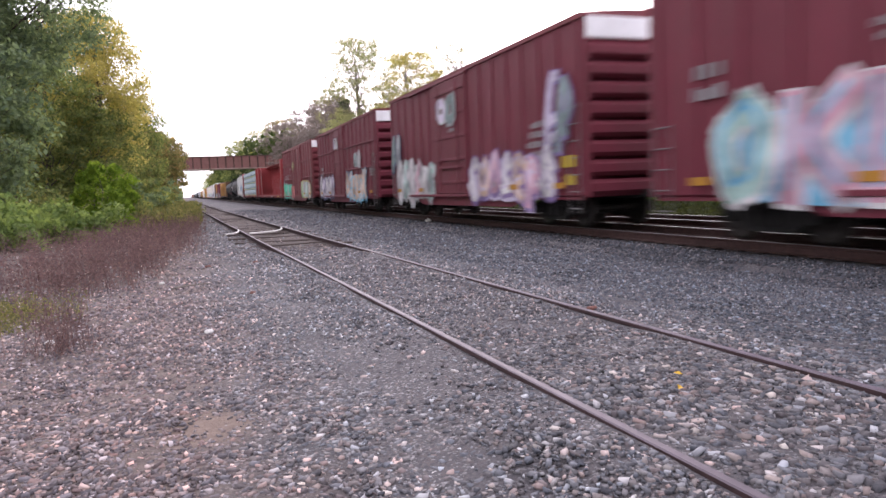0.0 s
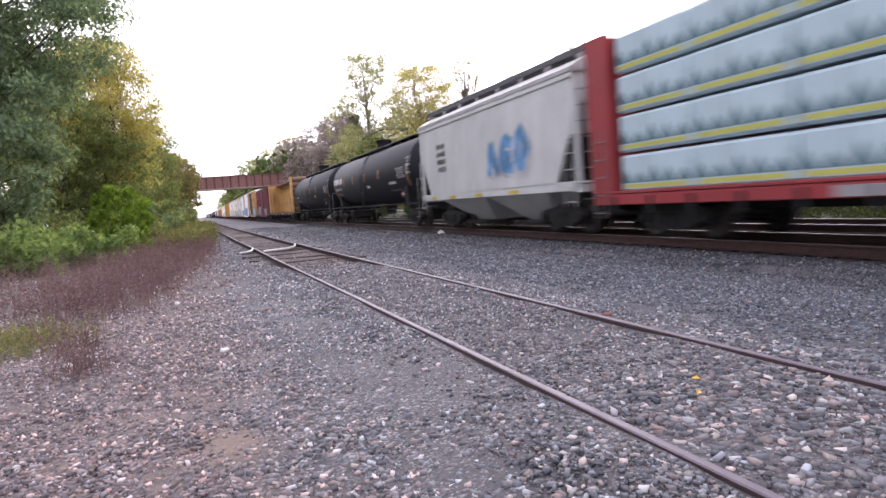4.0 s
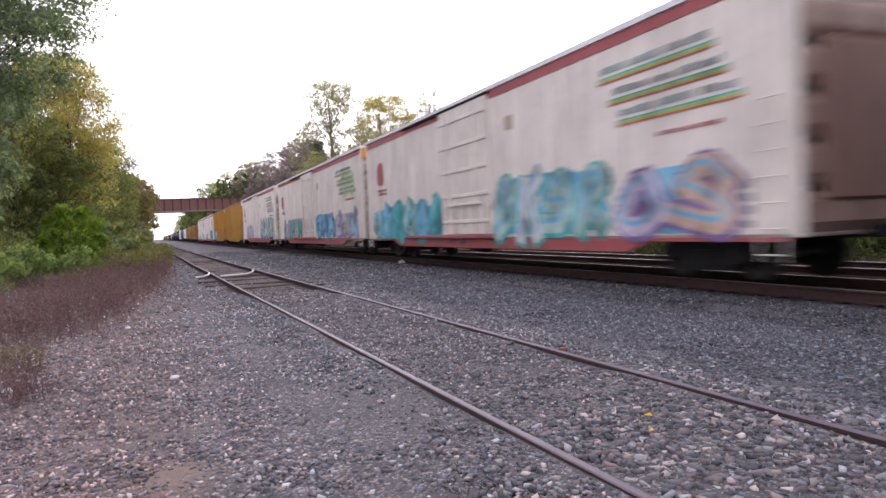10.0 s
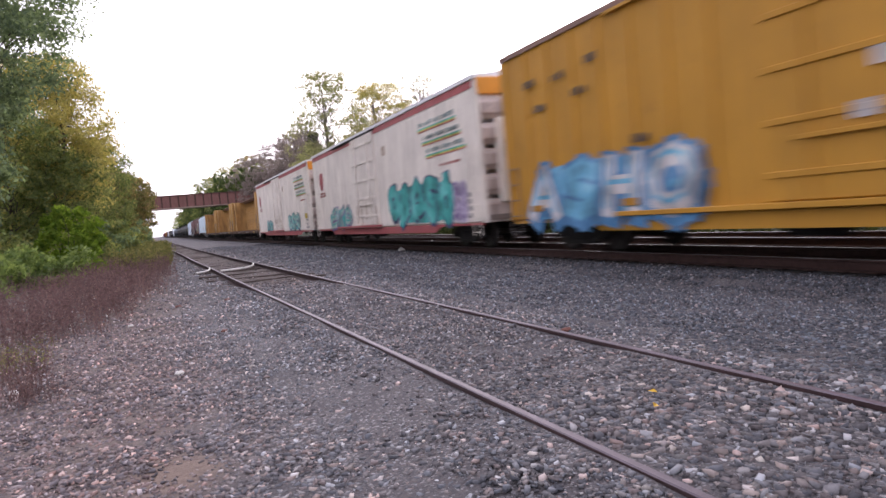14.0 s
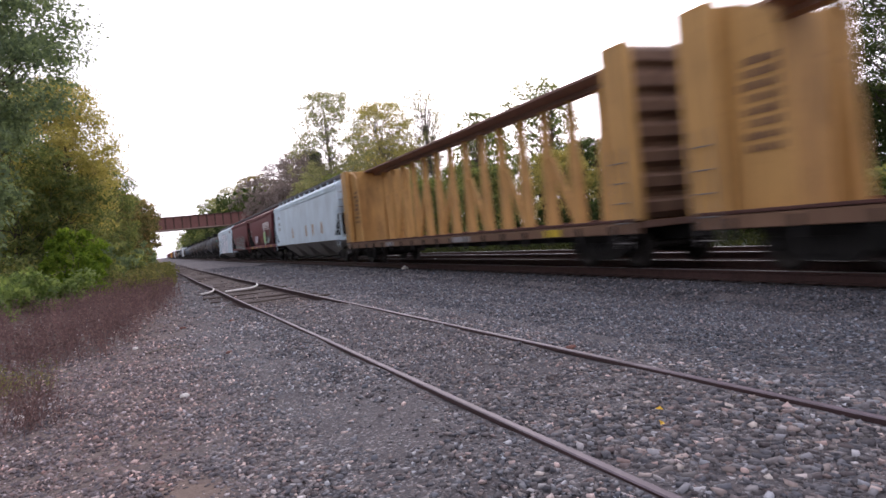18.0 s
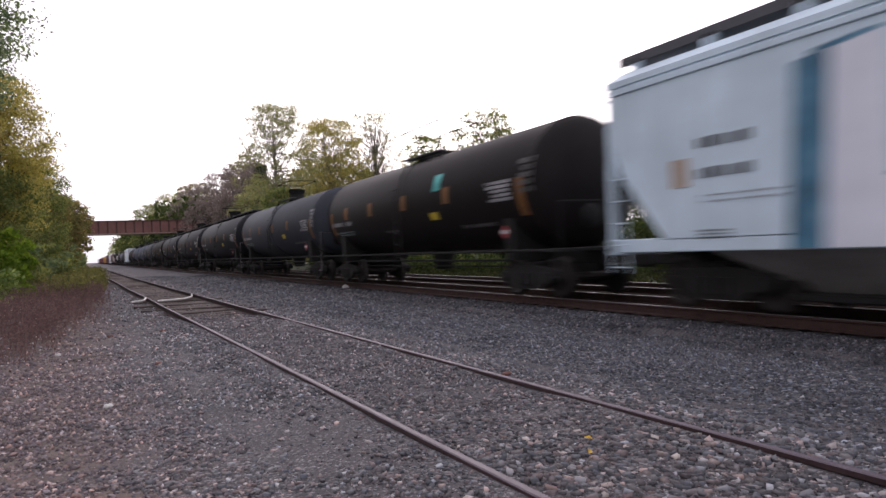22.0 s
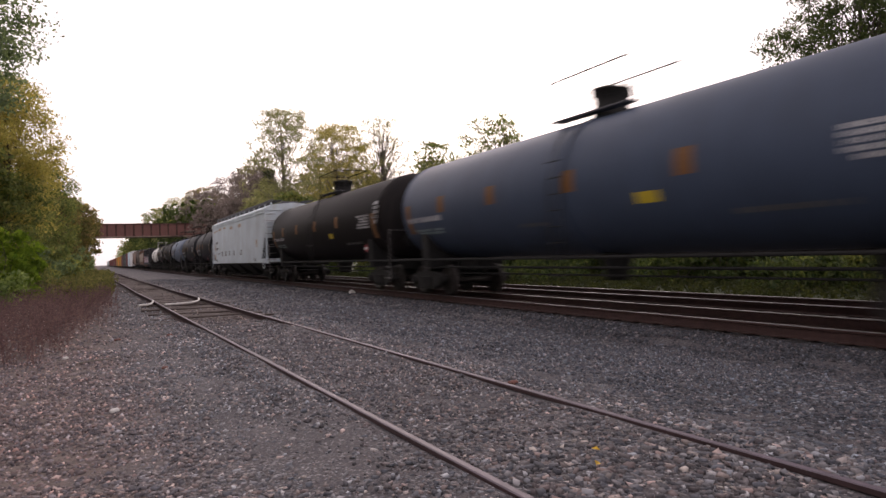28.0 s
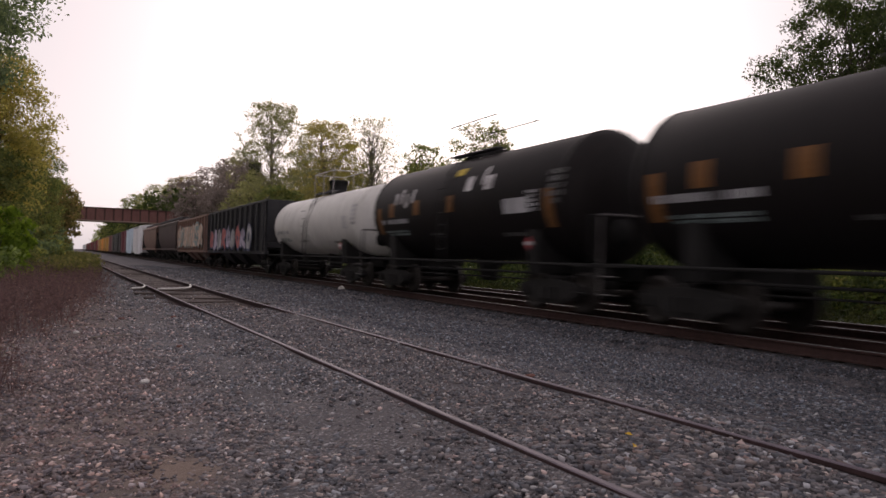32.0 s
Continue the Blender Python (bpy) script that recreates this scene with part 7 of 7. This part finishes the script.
    for s0, s1, gr in ((325.4, 344.6, False), (345.8, 364.7, True)):
        c = put(s0, s1, box, name="boxcar", label="yellow ribbed boxcar with a blue tag" if gr else "plain yellow ribbed boxcar with white end bands", paint_=YELLOW, roof=RUST_TAN, band=WHITE, door=(-0.4, 3.6), posts=20)
        for y, z in ((8.0, 3.9), (6.8, 3.85), (5.6, 3.95), (7.6, 3.3), (6.0, 3.4), (-6.4, 3.6), (4.2, 2.2)):
            stencil(c, y, z, 0.5, 0.25, 1, STENCIL_DARK, 0.07, 15)
        for y, z in ((-0.5, 2.6), (-1.2, 2.7), (-0.2, 2.0)):
            sheet(c, "paper_notice", y - 0.15, y + 0.15, z - 0.11, z + 0.11, S_SILVER, 0.12)
        if gr:
            graffiti(c, 2.7, 8.3, 0.72, 2.05, S_SKY, (S_WHITE, S_SKY, S_WHITE), S_BLUE, 21, word="ASHO", edge=0.13)
        else:
            stencil(c, -6.6, 2.0, 0.3, 0.4, 1, STENCIL_DARK, 0.07, 16)
    reefer(366.2, 387.5, "cream refrigerator car with a red top stripe and teal graffiti", CREAM, True, 140,
           ((-8.6, -2.4, 0.85, 2.3, S_TEAL, S_TEAL, S_NAVY), (3.0, 7.4, 0.80, 1.8, S_TEAL, S_MINT, S_PURPLE), (-9.6, -8.6, 0.9, 2.0, S_LILAC, S_PURPLE, S_LILAC)), None, band=AMBER)
    reefer(388.9, 411.0, "cream refrigerator car with a red top stripe and small teal graffiti", CREAM, True, 150,
           ((-7.6, -3.4, 0.85, 1.9, S_TEAL, S_MINT, S_NAVY), (3.4, 6.4, 0.85, 1.7, S_SILVER, S_TEAL, S_NAVY)), None, band=AMBER)
    for i, (s0, s1) in enumerate(((412.0, 433.8), (435.6, 458.0), (459.5, 481.3))):
        put(s0, s1, cb, name="centerbeam_flatcar", label="empty weathered yellow centre-beam flatcar", paint_=BEAM_YELLOW, seed=10 + i, chord=RUST_TAN)
    # covered hoppers
    c = put(482.4, 502.9, hop, name="covered_hopper", label="pale blue-grey four-bay covered hopper with rust stains", paint_=PALE_BLUE, zs=1.42, zt=3.95, roof=PALE_BLUE, bay_mat=BAY_GREY)
    for z in (3.2, 2.75, 2.4):
        stencil(c, 8.2, z, 0.8, 0.22, 2, STENCIL_DARK, 0.012, 17)
    for y in (3.0, -1.6, -3.6, -6.0):
        part("rust_streak", Geo().prism(blob(random.Random(int(y * 10)), y, 1.95, 0.22, 0.34, 24), "x", NEAR - 0.012, NEAR - 0.006), CREAM_RUST, c)
    c = put(503.5, 519.9, hop, name="covered_hopper", label="brown curved-side covered hopper with a pale lettering block and green graffiti", paint_=BROWN_CAR, zs=1.38, zt=3.95, bays=3, curved=True, bay_mat=UNDER)
    # the railway's name as plain slanted blocks over a thin line
    for q in range(4):
        y = -1.95 - 0.92 * q
        block = Geo().prism([(y, 2.78), (y - 0.62, 2.78), (y - 0.80, 3.26), (y - 0.18, 3.26)], "x", NEAR - 0.012, NEAR - 0.004)
        part("name_block", block, S_WHITE, c, "white slanted lettering block")
    part("name_line", Geo().box(NEAR - 0.012, NEAR - 0.004, -5.45, -1.9, 2.66, 2.71), S_WHITE, c)
    graffiti(c, -3.4, -2.1, 1.42, 2.5, S_LIME, S_LIME, S_SILVER, 23, 0.03, n=1)
    graffiti(c, 1.7, 3.5, 1.7, 2.3, S_SILVER, S_LILAC, S_SILVER, 63, 0.03, back=False, n=2)
    graffiti(c, -6.3, -5.5, 1.6, 2.7, BROWN_TANK, BROWN_TANK, BROWN_TANK, 64, 0.03, back=False, n=1, edge=0.02)
    graffiti(c, -5.2, -3.8, 1.5, 2.1, S_HAZE, S_HAZE, BROWN_TANK, 69, 0.03, back=False, n=3, edge=0.02)
    stencil(c, -0.6, 1.85, 0.9, 0.5, 4, PATCH, 0.012, 25)
    for z in (2.8, 2.4):
        stencil(c, 6.2, z, 0.8, 0.28, 1, STENCIL, 0.012, 18)
    for y in (6.6, 3.4, 0.6, -2.6, -5.6):
        sheet(c, "sill_reflector", y - 0.3, y + 0.3, 1.22, 1.32, LABEL_YELLOW)
    c = put(520.4, 537.4, hop, name="covered_hopper", label="brown curved-side covered hopper with grey graffiti", paint_=BROWN_CAR, zs=1.38, zt=3.95, bays=3, curved=True, bay_mat=UNDER)
    graffiti(c, -5.0, 4.6, 1.4, 2.6, S_HAZE, (BROWN_CAR, BROWN_TANK), S_HAZE, 25, 0.03, back=False, n=7, edge=0.10)
    stencil(c, 6.0, 2.3, 1.1, 0.6, 2, STENCIL, 0.012, 19)
    c = put(537.8, 558.3, hop, name="covered_hopper", label="off-white covered hopper with tall blue and white lettered graffiti", paint_=PALE_BLUE, zs=1.18, zt=3.95, roof=PALE_BLUE, bay_mat=BAY_GREY)
    block_letters(c, "LASH", ((6.1, 4.1), (3.75, 1.75), (1.3, -0.95), (-1.55, -4.1)), 1.0, 3.55)
    for z in (3.12, 2.86):
        stencil(c, -5.1, z, 1.25, 0.30, 1, S_SEA, 0.016, 27, words=2)
    stencil(c, -7.9, 3.58, 1.6, 0.40, 1, STENCIL_DARK, 0.016, 24, words=2)
    for q in range(7):
        stencil(c, -6.35, 2.68 - 0.13 * q, 1.2 - 0.14 * q, 0.06, 1, S_STEEL, 0.016, 20 + q)
    hopper_marks(c, 548.05)
    # tanks
    ends = (559.0, 575.4, 593.0, 611.0, 629.0, 647.0, 665.2, 682.4, 699.7, 718.2, 736.3)
    looks = ((BLACK_WARM, "black tank car with a teal tag"), (GREY_TANK, "dark grey tank car with orange patches"), (BLACK, "black tank car with white lettering bars"), (BLACK, "black tank car with a long top walkway"),
             (BLACK, "black tank car with a pale lettering block"), (BLACK_WARM, "sooty black tank car with a top walkway"), (GREY_TANK, "dark grey tank car with faded patches"), (BLUE_TANK, "slate blue tank car with orange patches"),
             (BLUE_TANK, "slate blue tank car with yellow labels"), (BLACK_WARM, "brown-black tank car with orange patches"))
    for i, (m, lab) in enumerate(looks):
        made = put(ends[i] + 0.8, ends[i + 1] + 0.8, tk, name="tank_car", label=lab, paint_=m, seed=30 + i, patches=4 if i % 2 else 5, dome="housing" if i else "low", walkway=i not in (0, 1, 8, 9), r=1.46, zc=2.56, ring=i in (1, 7, 8))
        if i == 0:
            made[1]("graffiti", -2.75, -2.3, 2.75, 3.2, S_TEAL)
    c = put(737.0, 757.1, hop, name="covered_hopper", label="off-white covered hopper with rust runs", paint_=WHITE_HOPPER, zs=1.25, zt=4.05, roof=WHITE_HOPPER, bay_mat=UNDER)
    hopper_marks(c, 747.05)
    for y in (5.2, 3.6, 2.0, 0.2, -2.4):
        stencil(c, y, 1.75, 0.7, 0.35, 3, STENCIL_DARK, 0.012, 21)
    for y, z, h in ((-2.2, 3.5, 0.12), (6.0, 3.6, 0.1), (1.0, 3.5, 0.1), (8.5, 1.55, 0.2), (8.6, 3.50, 0.05), (4.0, 3.62, 0.07), (7.5, 3.55, 0.04)):
        part("rust_streak", Geo().prism(blob(random.Random(int(y * 10)), y, z, 0.55 if h < 0.2 else 0.25, h, 24), "x", NEAR - 0.012, NEAR - 0.006), CREAM_RUST, c)
    ends = (757.8, 769.3, 782.1, 794.9, 807.6, 820.0, 833.6)
    looks = ((BLACK, "black tank car with white lettering bars"), (PALE_TANK, "pale blue banded tank car"), (BLACK_WARM, "sooty black tank car with a faded top"),
             (BLACK_WARM, "black tank car with white graffiti"), (WHITE_TANK, "dirty white tank car with a railed platform"))
    for i, k in enumerate((1, 1, 2, 3, 4, 5)):
        m, lab = looks[k - 1]
        made = put(ends[i] + 0.8, ends[i + 1] + 0.8, tk, name="tank_car", label=lab, paint_=m, seed=50 + i, patches=0 if k == 5 else 3, dome="low" if k != 5 else "housing", walkway=False, r=1.46 if k != 5 else 1.35,
                   zc=2.57 if k != 5 else 2.5, dome_rail=PIPE_WHITE if k == 5 else None, ring=k in (2, 3, 5), yellow=False)
        if k == 4:
            for j, (y0, z, w) in enumerate(((3.3, 2.95, 0.16), (2.9, 3.0, 0.14), (2.5, 2.9, 0.2), (2.1, 2.95, 0.12), (-1.3, 3.1, 0.3), (-1.9, 3.25, 0.12), (-2.3, 3.05, 0.34))):
                made[1]("graffiti", y0, y0 + w, z - 0.2 - 0.03 * (j % 3), z + 0.16 + 0.05 * (j % 2), S_WHITE)
            made[1]("graffiti", -3.9, -2.9, 2.2, 2.55, S_SILVER)
            made[1]("label", -0.6, -0.1, 3.35, 3.55, LABEL_YELLOW)
    c = put(834.0, 851.5, open_hopper, name="open_hopper", label="black ribbed open hopper with pink and white graffiti", paint_=DARK_DOOR)
    graffiti(c, -6.0, 7.0, 1.3, 2.7, S_SILVER, (S_CORAL, S_LILAC, S_SILVER), S_NAVY, 28, 0.16, back=False, n=9)
    c = put(852.3, 868.3, open_hopper, name="open_hopper", label="faded brown ribbed open hopper", paint_=RUST_TAN)
    graffiti(c, -7.0, 7.0, 1.5, 3.4, S_PEACH, (S_PEACH, S_HAZE, S_PEACH, CREAM_RUST), S_HAZE, 29, 0.16, n=7)
    # the tail, always far off: plain cars with few parts
    def far_hopper(mat, word):
        return hop, dict(name="covered_hopper", label=word + " curved-side covered hopper near the tail", paint_=mat, bays=3, curved=True, bay_mat=UNDER)

    def far_box(mat, word, roof=None):
        return box, dict(name="boxcar", label=word + " boxcar near the tail of the train", paint_=mat, roof=roof or mat, door=(0.0, 3.2), posts=0)

    tail = ((869.3, 887.0, far_hopper(BROWN_TANK, "faded brown")), (888.0, 906.5, far_hopper(RUST_TAN, "dusty brown")), (908.0, 925.0, far_box(WHITE, "white")), (926.0, 942.0, far_box(PALE_BLUE, "pale grey")),
            (943.4, 959.0, far_box(MAROON, "dark red")), (960.4, 977.0, far_box(DARK_DOOR, "black")), (978.4, 995.0, far_box(DARK_DOOR, "black")), (996.4, 1013.5, far_box(BROWN_CAR, "dark brown")),
            (1015.0, 1033.0, far_box(YELLOW, "yellow", RUST_TAN)), (1034.6, 1052.6, far_box(YELLOW, "yellow", RUST_TAN)), (1054.2, 1072.2, far_box(AMBER, "orange-yellow", RUST_TAN)), (1073.8, 1091.8, far_box(YELLOW, "yellow", RUST_TAN)),
            (1093.4, 1111.4, far_box(TAN, "tan")))
    for s0, s1, (make, kw) in tail:
        put(s0, s1, make, **kw)
    x = 1113.0
    reds, pales = (RED, MAROON, RUST_TAN, MAROON, BROWN_CAR), (WHITE, CREAM, PALE_BLUE)
    for i in range(26):
        mat = reds[i % 5] if i < 15 else pales[i % 3]
        make, kw = far_box(mat, "weathered red" if i < 15 else "pale")
        put(x, x + 17.0, make, **kw)
        x += 18.5


build_train()



def motions():
    """The train rolls past at an even speed."""
    for car, c in CARS:
        walk(car, [(t, pose(XC, c - V0 * t, RAIL)) for t in (-1.0, 0.0, 16.0, SECONDS, SECONDS + 1.0)])


motions()
